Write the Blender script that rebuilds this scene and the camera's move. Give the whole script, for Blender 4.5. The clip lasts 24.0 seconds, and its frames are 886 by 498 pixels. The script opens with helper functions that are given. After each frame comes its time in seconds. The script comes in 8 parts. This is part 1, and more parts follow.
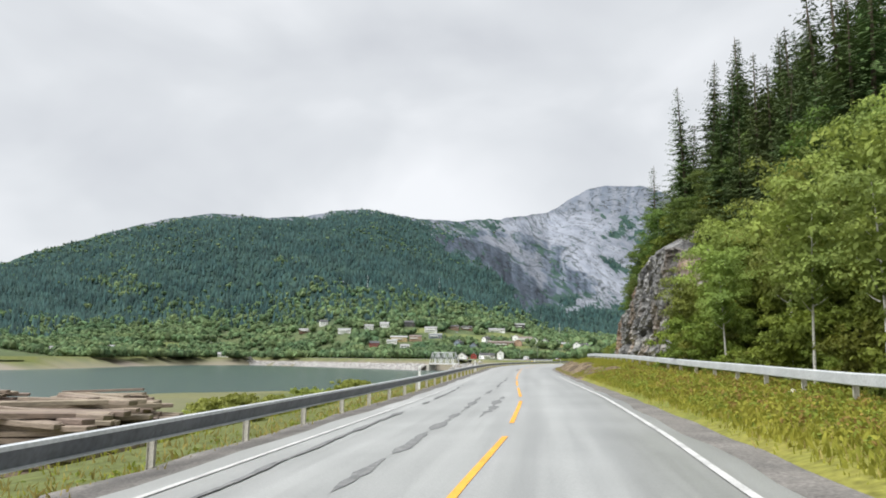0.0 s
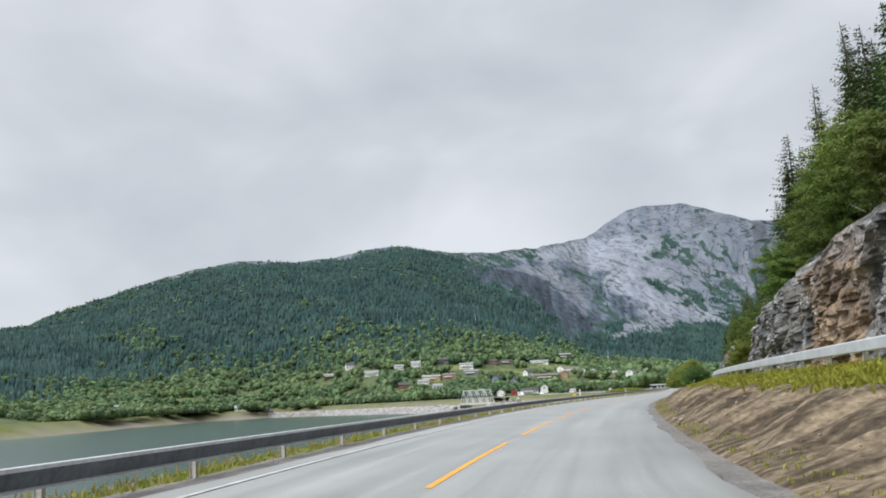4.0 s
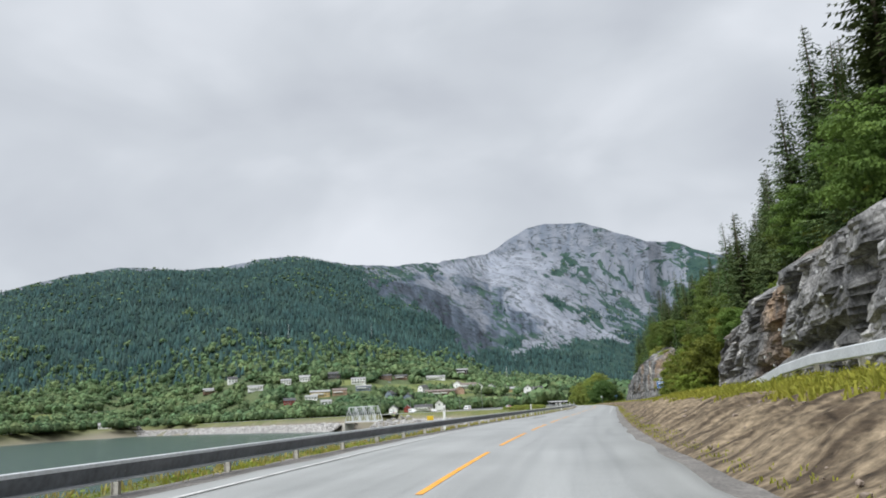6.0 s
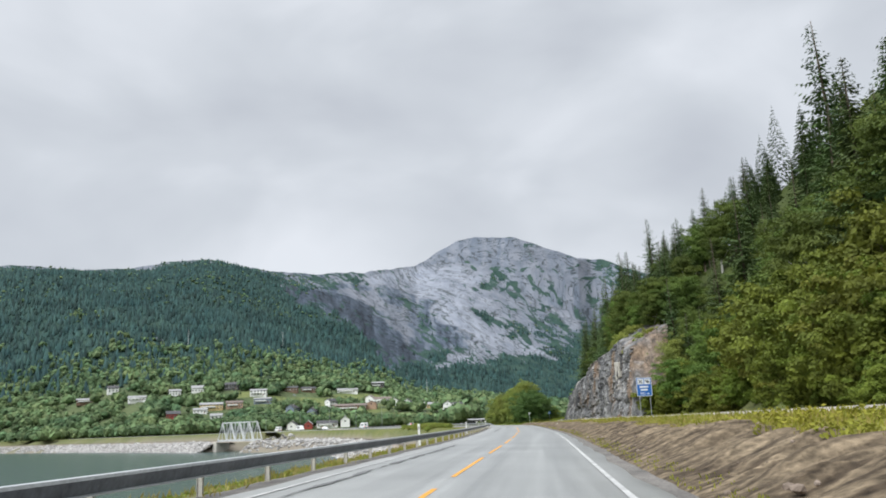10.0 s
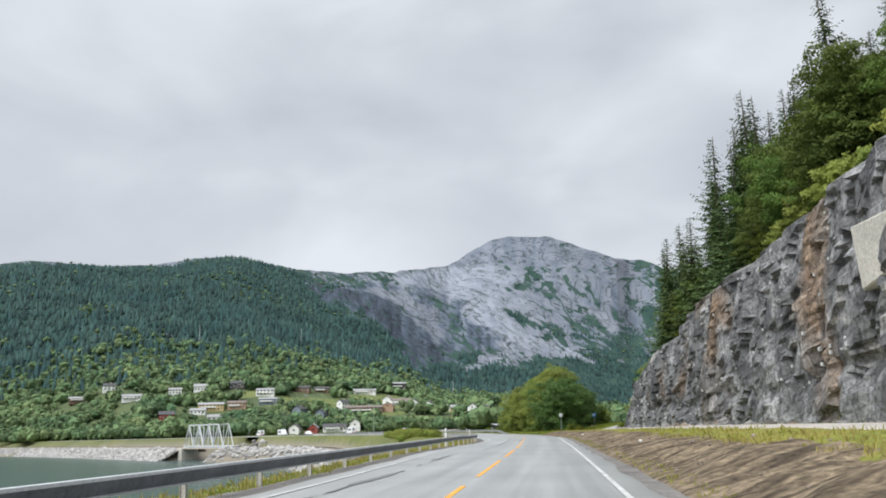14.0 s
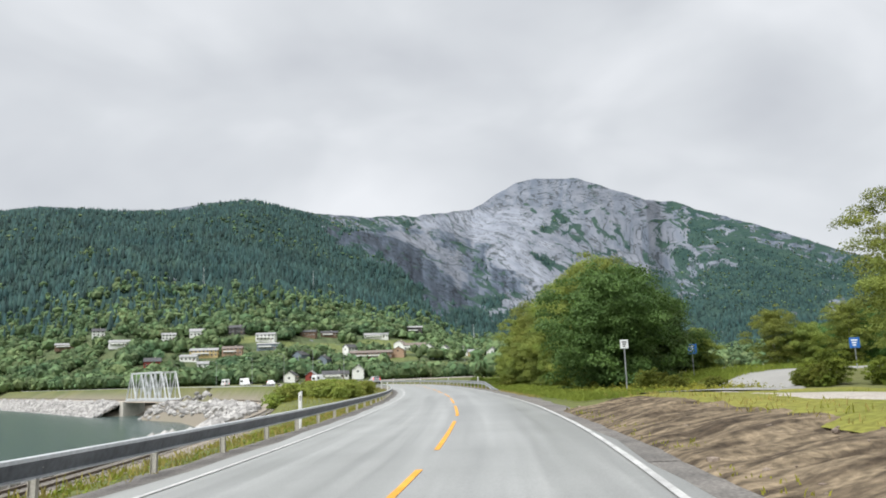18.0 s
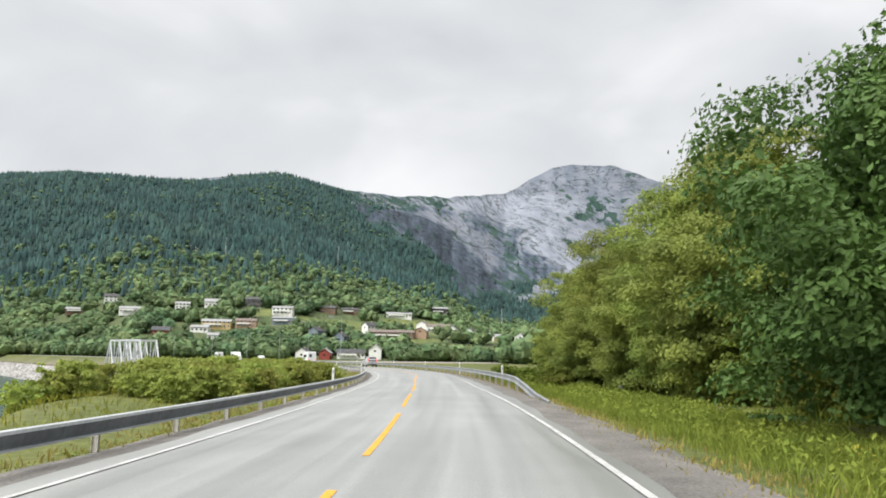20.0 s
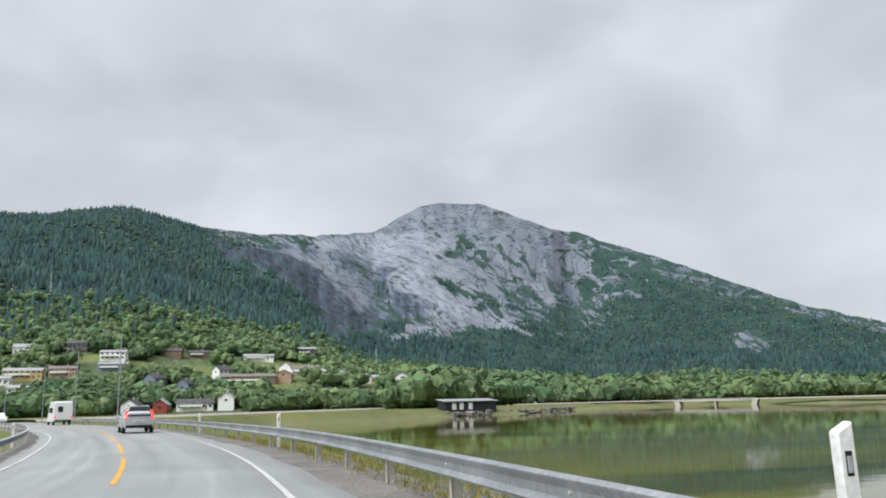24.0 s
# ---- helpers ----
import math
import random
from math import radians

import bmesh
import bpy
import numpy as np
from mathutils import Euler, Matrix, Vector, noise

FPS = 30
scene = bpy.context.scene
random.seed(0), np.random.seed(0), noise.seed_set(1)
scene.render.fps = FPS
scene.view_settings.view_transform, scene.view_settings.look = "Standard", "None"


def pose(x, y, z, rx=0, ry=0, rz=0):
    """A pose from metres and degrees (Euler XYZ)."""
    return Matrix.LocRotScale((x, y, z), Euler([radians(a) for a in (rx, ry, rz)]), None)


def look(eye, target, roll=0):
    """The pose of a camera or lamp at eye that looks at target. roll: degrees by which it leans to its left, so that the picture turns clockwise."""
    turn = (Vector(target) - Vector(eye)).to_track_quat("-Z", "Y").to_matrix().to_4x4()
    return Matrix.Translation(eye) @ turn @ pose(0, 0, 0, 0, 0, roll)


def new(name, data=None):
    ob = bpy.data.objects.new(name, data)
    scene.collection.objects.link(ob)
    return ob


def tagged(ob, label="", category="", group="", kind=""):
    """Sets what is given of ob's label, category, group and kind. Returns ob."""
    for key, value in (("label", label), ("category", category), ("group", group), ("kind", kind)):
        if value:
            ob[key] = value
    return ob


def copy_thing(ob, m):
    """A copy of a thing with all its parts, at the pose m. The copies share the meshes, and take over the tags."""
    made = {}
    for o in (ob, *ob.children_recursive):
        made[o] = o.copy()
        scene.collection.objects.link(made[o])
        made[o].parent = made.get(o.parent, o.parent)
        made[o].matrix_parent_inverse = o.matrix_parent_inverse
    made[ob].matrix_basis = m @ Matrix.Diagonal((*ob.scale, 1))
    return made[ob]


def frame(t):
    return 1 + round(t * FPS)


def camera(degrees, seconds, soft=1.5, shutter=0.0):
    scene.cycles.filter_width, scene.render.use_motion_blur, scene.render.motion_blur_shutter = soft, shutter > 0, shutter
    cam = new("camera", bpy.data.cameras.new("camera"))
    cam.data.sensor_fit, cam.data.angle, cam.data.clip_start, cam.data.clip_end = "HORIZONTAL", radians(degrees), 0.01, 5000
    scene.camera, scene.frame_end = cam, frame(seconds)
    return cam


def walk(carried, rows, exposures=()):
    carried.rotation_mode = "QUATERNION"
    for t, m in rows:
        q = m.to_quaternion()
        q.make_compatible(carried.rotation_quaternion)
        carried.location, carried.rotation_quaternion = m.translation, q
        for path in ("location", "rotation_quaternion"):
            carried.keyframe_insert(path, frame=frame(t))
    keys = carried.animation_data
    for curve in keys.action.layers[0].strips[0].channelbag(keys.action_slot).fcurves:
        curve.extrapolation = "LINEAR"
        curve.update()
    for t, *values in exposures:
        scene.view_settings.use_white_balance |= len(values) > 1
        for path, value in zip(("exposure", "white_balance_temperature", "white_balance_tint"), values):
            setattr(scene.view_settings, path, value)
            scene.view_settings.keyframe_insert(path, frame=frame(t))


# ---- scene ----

cam = camera(59.3, 24.0, soft=1.85)
PATH = [
    (0.0, (0.00, 0.00, 1.51), (0.01, 99.04, 15.33), 0.45),
    (0.5, (1.46, 10.54, 1.47), (-0.04, 109.49, 15.86), 0.20),
    (1.0, (3.00, 21.15, 1.44), (-0.29, 119.92, 16.72), -0.47),
    (1.5, (4.42, 32.07, 1.41), (-0.64, 130.62, 17.59), -1.36),
    (3.5, (10.05, 81.39, 1.29), (3.08, 179.43, 19.76), -2.88),
    (4.0, (11.55, 93.86, 1.26), (6.76, 191.95, 20.09), -3.17),
    (4.5, (13.10, 106.34, 1.23), (11.39, 204.48, 20.36), -3.31),
    (5.0, (14.76, 118.82, 1.18), (16.38, 216.91, 20.58), -2.85),
    (5.5, (16.63, 131.15, 1.20), (21.58, 229.05, 21.02), -3.16),
    (6.0, (18.92, 143.00, 1.20), (26.64, 240.64, 21.38), -3.05),
    (6.5, (21.49, 154.58, 1.20), (31.55, 251.91, 21.85), -2.79),
    (7.0, (24.28, 165.91, 1.18), (36.38, 262.96, 22.03), -2.41),
    (7.5, (27.21, 177.17, 1.22), (41.09, 273.94, 22.29), -2.34),
    (8.0, (30.26, 188.58, 1.25), (45.62, 285.04, 22.65), -2.28),
    (8.5, (33.45, 199.54, 1.27), (49.89, 295.75, 23.03), -2.25),
    (9.0, (36.54, 210.40, 1.27), (53.55, 306.46, 23.28), -2.30),
    (9.5, (39.59, 220.98, 1.27), (56.51, 317.05, 23.27), -2.28),
    (10.0, (42.51, 231.54, 1.27), (58.93, 327.74, 23.05), -2.29),
    (10.5, (45.35, 242.07, 1.27), (61.05, 338.40, 23.05), -2.34),
    (12.5, (57.67, 283.77, 1.28), (72.36, 379.68, 25.47), -1.76),
    (13.0, (60.43, 293.64, 1.27), (74.72, 389.59, 25.55), -1.56),
    (13.5, (63.11, 303.51, 1.28), (76.43, 399.73, 25.03), -1.56),
    (14.0, (65.77, 313.47, 1.27), (77.68, 410.18, 23.74), -1.62),
    (14.5, (68.36, 323.39, 1.30), (78.79, 420.63, 22.20), -1.84),
    (15.0, (70.99, 332.99, 1.33), (80.22, 430.65, 20.73), -2.05),
    (15.5, (73.48, 342.54, 1.36), (82.01, 440.50, 19.56), -2.27),
    (16.0, (75.85, 352.13, 1.38), (84.30, 450.24, 18.82), -2.51),
    (16.5, (78.15, 361.78, 1.41), (86.80, 459.97, 18.27), -2.65),
    (17.0, (80.38, 371.47, 1.44), (89.25, 469.70, 17.92), -2.60),
    (17.5, (82.56, 381.28, 1.44), (91.52, 479.53, 17.75), -2.35),
    (18.0, (84.77, 391.19, 1.45), (93.17, 489.53, 17.50), -1.89),
    (18.5, (86.81, 401.32, 1.45), (94.15, 499.79, 17.24), -1.37),
    (20.5, (90.60, 442.09, 1.50), (94.75, 541.13, 14.71), 1.34),
    (21.0, (91.31, 452.50, 1.52), (96.59, 551.57, 14.00), 1.52),
    (21.5, (91.80, 462.91, 1.46), (101.99, 561.57, 14.15), 2.37),
    (22.0, (92.19, 473.43, 1.47), (109.32, 570.87, 16.07), 1.19),
    (22.5, (92.51, 483.90, 1.47), (112.49, 580.55, 17.57), -0.23),
    (23.0, (92.78, 494.22, 1.43), (113.76, 590.34, 19.33), -0.35),
    (23.5, (92.75, 504.39, 1.42), (114.26, 600.18, 20.40), -0.89),
    (24.0, (92.40, 514.40, 1.39), (113.65, 610.14, 20.95), -1.43),
]
EXPOSURES = [(0.0, 0.48, 6300, 8.5), (1.5, 0.42, 6300, 8.5), (3.5, 0.24, 6080, 8.5), (6.0, 0.26, 6080, 8.5), (12.0, 0.29, 6080, 8.5), (15.0, 0.30, 6100, 8.5), (17.0, 0.38, 6200, 8.5), (18.5, 0.40, 6300, 8.5), (20.5, 0.53, 6450, 8.5), (22.0, 0.52, 6400, 8.5), (22.8, 0.35, 6250, 8.5), (24.0, 0.23, 6100, 8.5)]
walk(cam, [(t, look(eye, target, roll)) for t, eye, target, roll in PATH], EXPOSURES)

# ---- overcast sky and a soft sun high behind the clouds ----
SUN_ELEV, SUN_AZ = radians(52), radians(-125)
world = bpy.data.worlds.new("overcast_sky")
scene.world = world
world.use_nodes = True
wn, wl = world.node_tree.nodes, world.node_tree.links
wn.clear()


def wnode(kind, **kw):
    n = wn.new(kind)
    for k, v in kw.items():
        n.inputs[k].default_value = v
    return n


w_out = wn.new("ShaderNodeOutputWorld")
w_sky = wn.new("ShaderNodeTexSky")
w_sky.sky_type = "NISHITA"
w_sky.sun_disc = False
w_sky.sun_elevation, w_sky.sun_rotation = SUN_ELEV, -SUN_AZ
w_bg_sky = wnode("ShaderNodeBackground", Strength=0.05)
wl.new(w_sky.outputs[0], w_bg_sky.inputs["Color"])
# cloud deck: two scales of cloud, stretched along the horizon
w_tc = wn.new("ShaderNodeTexCoord")
w_map = wn.new("ShaderNodeMapping")
w_map.inputs["Scale"].default_value = (1.0, 1.0, 1.8)
w_map.inputs["Location"].default_value = (0.9, 1.3, 0.4)
wl.new(w_tc.outputs["Generated"], w_map.inputs["Vector"])
w_n1 = wnode("ShaderNodeTexNoise", Scale=1.6, Detail=4.0, Roughness=0.45, Distortion=0.3)
w_n2 = wnode("ShaderNodeTexNoise", Scale=4.0, Detail=4.0, Roughness=0.45, Distortion=0.4)
wl.new(w_map.outputs[0], w_n1.inputs["Vector"])
wl.new(w_map.outputs[0], w_n2.inputs["Vector"])
w_mix = wn.new("ShaderNodeMix")
w_mix.inputs["Factor"].default_value = 0.38
wl.new(w_n1.outputs["Fac"], w_mix.inputs["A"])
wl.new(w_n2.outputs["Fac"], w_mix.inputs["B"])
w_ramp = wn.new("ShaderNodeValToRGB")
cr = w_ramp.color_ramp
cr.elements[0].position, cr.elements[0].color = 0.39, (0.575, 0.58, 0.605, 1)
cr.elements[1].position, cr.elements[1].color = 0.61, (0.84, 0.835, 0.845, 1)
e = cr.elements.new(0.5)
e.color = (0.68, 0.685, 0.70, 1)
wl.new(w_mix.outputs["Result"], w_ramp.inputs["Fac"])
w_bg = wnode("ShaderNodeBackground", Strength=0.84)
wl.new(w_ramp.outputs["Color"], w_bg.inputs["Color"])
w_add = wn.new("ShaderNodeMixShader")
w_add.inputs["Fac"].default_value = 0.94
wl.new(w_bg_sky.outputs[0], w_add.inputs[1])
wl.new(w_bg.outputs[0], w_add.inputs[2])
wl.new(w_add.outputs[0], w_out.inputs["Surface"])

sun = bpy.data.lights.new("sun", "SUN")
sun.energy, sun.angle, sun.color = 4.1, radians(60), (1.0, 0.97, 0.92)
sun_ob = new("sun", sun)
sun_ob.matrix_world = look((math.sin(SUN_AZ) * 50, math.cos(SUN_AZ) * 50, 80), (0, 0, 0))

# ---- helpers for meshes and materials ----
def mesh_from(name, verts, faces, mats=(), smooth=False, uvs=None):
    me = bpy.data.meshes.new(name)
    me.from_pydata([tuple(map(float, v)) for v in verts] if not isinstance(verts, np.ndarray) else verts.tolist(), [], faces if not isinstance(faces, np.ndarray) else faces.tolist())
    for m in mats:
        me.materials.append(m)
    if smooth:
        me.polygons.foreach_set("use_smooth", [True] * len(me.polygons))
    me.update()
    return me


def put(name, me, parent=None, m=None, label="", category="", group="", kind=""):
    ob = new(name, me)
    if parent is not None:
        ob.parent = parent
    if m is not None:
        ob.matrix_local = m
    return tagged(ob, label, category, group, kind)


def part(name, bm, material, parent, label="", smooth=False, m=None):
    """Links a bmesh as one mesh object under a thing or a part."""
    me = bpy.data.meshes.new(name)
    bm.to_mesh(me)
    bm.free()
    me.materials.append(material)
    if smooth:
        me.polygons.foreach_set("use_smooth", [True] * len(me.polygons))
    return put(name, me, parent, m, label)


def empty(name, m=None, label="", category="", group="", kind=""):
    ob = new(name)
    ob.empty_display_size = 0.3
    if m is not None:
        ob.matrix_world = m
    return tagged(ob, label, category, group, kind)


def box(bm, x0, x1, y0, y1, z0, z1, bevel=0.0):
    r = bmesh.ops.create_cube(bm, size=1.0)
    vs = r["verts"]
    for v in vs:
        v.co = Vector(((x0 + x1) / 2 + v.co.x * (x1 - x0), (y0 + y1) / 2 + v.co.y * (y1 - y0), (z0 + z1) / 2 + v.co.z * (z1 - z0)))
    if bevel:
        es = list({e for v in vs for e in v.link_edges})
        bmesh.ops.bevel(bm, geom=es, offset=bevel, segments=1, affect="EDGES")
    return vs


def bar(bm, a, b, r0, r1=None, seg=8):
    """A tapered round bar from a to b."""
    a, b = Vector(a), Vector(b)
    r1 = r0 if r1 is None else r1
    q = (b - a).to_track_quat("Z", "Y").to_matrix().to_4x4()
    bmesh.ops.create_cone(bm, cap_ends=True, segments=seg, radius1=r0, radius2=r1, depth=(b - a).length, matrix=Matrix.Translation((a + b) / 2) @ q)


def material(name, base, rough=0.8, spec=0.3, metal=0.0, scale=2.0, second=None, detail=(0.5, 0.5), bump=0.0, bump_scale=None, fine=None, coords="Object", rand=0.0, transl=0.0, stretch=(1, 1, 1)):
    """A procedural surface: base and second colour mixed by coarse noise, finer grain over it, bump from the grain."""
    m = bpy.data.materials.new(name)
    m.use_nodes = True
    nt = m.node_tree
    nd, ln = nt.nodes, nt.links
    bs = nd["Principled BSDF"]
    bs.inputs["Roughness"].default_value = rough
    bs.inputs["Metallic"].default_value = metal
    bs.inputs["Specular IOR Level"].default_value = spec
    tc = nd.new("ShaderNodeTexCoord")
    mp = nd.new("ShaderNodeMapping")
    mp.inputs["Scale"].default_value = stretch
    ln.new(tc.outputs[coords], mp.inputs["Vector"])
    n1 = nd.new("ShaderNodeTexNoise")
    n1.inputs["Scale"].default_value, n1.inputs["Detail"].default_value = scale, 4.0
    ln.new(mp.outputs[0], n1.inputs["Vector"])
    r1 = nd.new("ShaderNodeValToRGB")
    r1.color_ramp.elements[0].position, r1.color_ramp.elements[1].position = 0.5 - detail[0] / 3, 0.5 + detail[0] / 3
    r1.color_ramp.elements[0].color = (*base, 1)
    r1.color_ramp.elements[1].color = (*(second or [c * 1.35 for c in base]), 1)
    ln.new(n1.outputs["Fac"], r1.inputs["Fac"])
    n2 = nd.new("ShaderNodeTexNoise")
    n2.inputs["Scale"].default_value, n2.inputs["Detail"].default_value = fine or scale * 9, 6.0
    ln.new(mp.outputs[0], n2.inputs["Vector"])
    mr = nd.new("ShaderNodeMapRange")
    mr.inputs["From Min"].default_value, mr.inputs["From Max"].default_value = 0.25, 0.75
    mr.inputs["To Min"].default_value, mr.inputs["To Max"].default_value = 1 - detail[1] * 0.6, 1 + detail[1] * 0.6
    ln.new(n2.outputs["Fac"], mr.inputs["Value"])
    col = nd.new("ShaderNodeVectorMath")
    col.operation = "SCALE"
    ln.new(r1.outputs["Color"], col.inputs[0])
    ln.new(mr.outputs[0], col.inputs["Scale"])
    last = col.outputs[0]
    if rand:
        oi = nd.new("ShaderNodeObjectInfo")
        hv = nd.new("ShaderNodeHueSaturation")
        rr = nd.new("ShaderNodeMapRange")
        rr.inputs["To Min"].default_value, rr.inputs["To Max"].default_value = 1 - rand, 1 + rand
        ln.new(oi.outputs["Random"], rr.inputs["Value"])
        ln.new(rr.outputs[0], hv.inputs["Value"])
        rh = nd.new("ShaderNodeMapRange")
        rh.inputs["To Min"].default_value, rh.inputs["To Max"].default_value = 0.5 - rand * 0.1, 0.5 + rand * 0.06
        ln.new(oi.outputs["Random"], rh.inputs["Value"])
        ln.new(rh.outputs[0], hv.inputs["Hue"])
        ln.new(last, hv.inputs["Color"])
        last = hv.outputs[0]
    ln.new(last, bs.inputs["Base Color"])
    if bump:
        bp = nd.new("ShaderNodeBump")
        bp.inputs["Strength"].default_value = bump
        bp.inputs["Distance"].default_value = bump_scale or 0.05
        ln.new(n2.outputs["Fac"], bp.inputs["Height"])
        ln.new(bp.outputs[0], bs.inputs["Normal"])
    if transl:
        out = nd["Material Output"]
        tr = nd.new("ShaderNodeBsdfTranslucent")
        ln.new(last, tr.inputs["Color"])
        mx = nd.new("ShaderNodeMixShader")
        mx.inputs[0].default_value = transl
        ln.new(bs.outputs[0], mx.inputs[1])
        ln.new(tr.outputs[0], mx.inputs[2])
        ln.new(mx.outputs[0], out.inputs["Surface"])
    return m


M_ASPHALT = material("wet_asphalt", (0.25, 0.255, 0.25), 0.4, 0.5, scale=0.25, second=(0.32, 0.325, 0.32), detail=(0.7, 0.35), bump=0.25, bump_scale=0.006, fine=40)
M_PATCH = material("dark_tar_patch", (0.10, 0.102, 0.105), 0.6, 0.4, scale=5, second=(0.21, 0.212, 0.21), detail=(0.6, 0.6), bump=0.4, bump_scale=0.01, fine=30)
M_YELLOW = material("yellow_road_paint", (0.66, 0.29, 0.02), 0.55, 0.4, scale=1.5, second=(0.76, 0.37, 0.035), detail=(0.5, 0.35), fine=25)
M_WHITE = material("white_road_paint", (0.38, 0.38, 0.375), 0.55, 0.4, scale=1.5, second=(0.56, 0.56, 0.55), detail=(0.5, 0.4), fine=25)
M_STEEL = material("galvanised_steel", (0.34, 0.36, 0.38), 0.42, 0.5, 0.75, scale=1.2, second=(0.52, 0.54, 0.56), detail=(0.7, 0.4), fine=14)
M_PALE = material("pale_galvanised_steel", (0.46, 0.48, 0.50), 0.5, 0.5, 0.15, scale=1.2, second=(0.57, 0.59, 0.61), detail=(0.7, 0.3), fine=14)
M_POST = material("weathered_steel_post", (0.48, 0.46, 0.40), 0.6, 0.4, 0.1, scale=3, second=(0.5, 0.48, 0.43), detail=(0.6, 0.5), fine=20)
M_GRASS = material("meadow_grass", (0.125, 0.15, 0.03), 0.9, 0.15, scale=0.25, second=(0.235, 0.215, 0.05), detail=(0.8, 0.7), bump=0.6, bump_scale=0.12, fine=5)
M_BLADE = material("grass_blades", (0.17, 0.20, 0.03), 0.85, 0.15, scale=0.5, second=(0.36, 0.34, 0.055), detail=(0.9, 0.5), fine=6, transl=0.25)
M_MUD = material("brown_earth_bank", (0.062, 0.046, 0.031), 0.9, 0.2, scale=2.0, second=(0.22, 0.172, 0.115), detail=(0.36, 1.0), bump=1.0, bump_scale=0.14, fine=6)
M_GRAVEL = material("gravel_shoulder", (0.11, 0.105, 0.10), 0.85, 0.25, scale=0.8, second=(0.22, 0.205, 0.19), detail=(0.7, 0.8), bump=0.7, bump_scale=0.04, fine=18)
M_ROCKFILL = material("pale_riprap_stone", (0.302, 0.295, 0.288), 0.8, 0.3, scale=0.6, second=(0.446, 0.432, 0.410), detail=(0.8, 0.5), bump=0.5, fine=4, rand=0.2)
M_BARK = material("bark", (0.10, 0.075, 0.055), 0.9, 0.2, scale=1.5, second=(0.2, 0.16, 0.13), detail=(0.7, 0.7), bump=0.7, bump_scale=0.03, fine=12, stretch=(3, 3, 0.6))
M_BIRCH = material("birch_bark", (0.42, 0.40, 0.37), 0.8, 0.2, scale=2, second=(0.62, 0.6, 0.56), detail=(0.9, 0.7), fine=9, stretch=(1, 1, 4))
M_SPRUCE = material("spruce_needles", (0.046, 0.085, 0.036), 0.75, 0.2, scale=0.5, second=(0.118, 0.16, 0.05), detail=(0.8, 0.5), fine=3, rand=0.25, transl=0.12)
M_LEAF = material("broad_leaves", (0.058, 0.104, 0.021), 0.65, 0.25, scale=0.35, second=(0.142, 0.195, 0.036), detail=(0.8, 0.5), fine=3, rand=0.25, transl=0.3)
M_ALDER = material("alder_leaves", (0.14, 0.20, 0.05), 0.65, 0.25, scale=0.35, second=(0.31, 0.365, 0.075), detail=(0.8, 0.5), fine=3, rand=0.2, transl=0.35)
M_BUSH = material("bush_leaves", (0.088, 0.13, 0.02), 0.65, 0.25, scale=0.4, second=(0.19, 0.225, 0.03), detail=(0.8, 0.5), fine=3, rand=0.25, transl=0.3)

# ---- plan: the road's centre line ----
ROAD_PTS = [(-6.0, -60), (-3.9, -30), (-1.2, 0), (2.7, 32.3), (8.0, 81.6), (12.7, 119), (22.2, 166.4), (40.5, 232), (55.7, 284.3), (63.7, 314), (78.3, 372), (84.7, 402), (89.0, 442), (90.65, 475), (90.75, 505), (89.3, 531), (86.4, 550), (80.5, 576), (72, 603), (60, 634), (45, 672), (25, 712), (-5, 765), (-45, 825), (-100, 900), (-170, 985)]


def spline(pts, step=1.0):
    """Points every step metres along a Catmull-Rom curve, with tangents and lengths."""
    p = np.array(pts, float)
    p = np.vstack([2 * p[0] - p[1], p, 2 * p[-1] - p[-2]])
    out = []
    for a, b, c, d in zip(p[:-3], p[1:-2], p[2:-1], p[3:]):
        n = max(2, int(np.linalg.norm(c - b) / step * 2))
        t = np.linspace(0, 1, n, endpoint=False)[:, None]
        out.append(0.5 * (2 * b + (c - a) * t + (2 * a - 5 * b + 4 * c - d) * t**2 + (3 * b - 3 * c + d - a) * t**3))
    q = np.vstack([*out, p[-2:-1]])
    s = np.r_[0, np.cumsum(np.hypot(*np.diff(q, axis=0).T))]
    si = np.arange(0, s[-1], step)
    q = np.stack([np.interp(si, s, q[:, k]) for k in range(q.shape[1])], 1)
    tan = np.gradient(q, axis=0)
    tan /= np.linalg.norm(tan[:, :2], axis=1)[:, None]
    return q, tan, si


RQ, RT, RSI = spline(ROAD_PTS)
RN = np.stack([RT[:, 1], -RT[:, 0]], 1)


def s_of_y(y):
    n = int(np.argmax(RQ[:, 1]))
    return np.interp(y, RQ[: n + 1, 1], RSI[: n + 1])


def SY(y):
    return float(s_of_y(y))


def at_road(s, off, z=0.0):
    """The place at s metres along the road and off metres to the right of its centre."""
    x = np.interp(s, RSI, RQ[:, 0]) + off * np.interp(s, RSI, RN[:, 0])
    y = np.interp(s, RSI, RQ[:, 1]) + off * np.interp(s, RSI, RN[:, 1])
    return np.stack(np.broadcast_arrays(x, y, z + camber(y, off)), -1)


def lean(y):
    """Fall of the road's left half towards the left: above nought in left bends, below in right bends."""
    return np.interp(y, [0, 40, 90, 105, 125, 150, 200, 235, 300, 335, 352, 368, 385, 440, 464, 491, 520, 590, 650], [0.045, 0.03, 0, -0.02, -0.033, -0.036, -0.028, -0.008, -0.008, -0.012, -0.028, -0.014, 0.02, 0.04, 0.045, 0.066, 0.06, 0.04, 0.0])


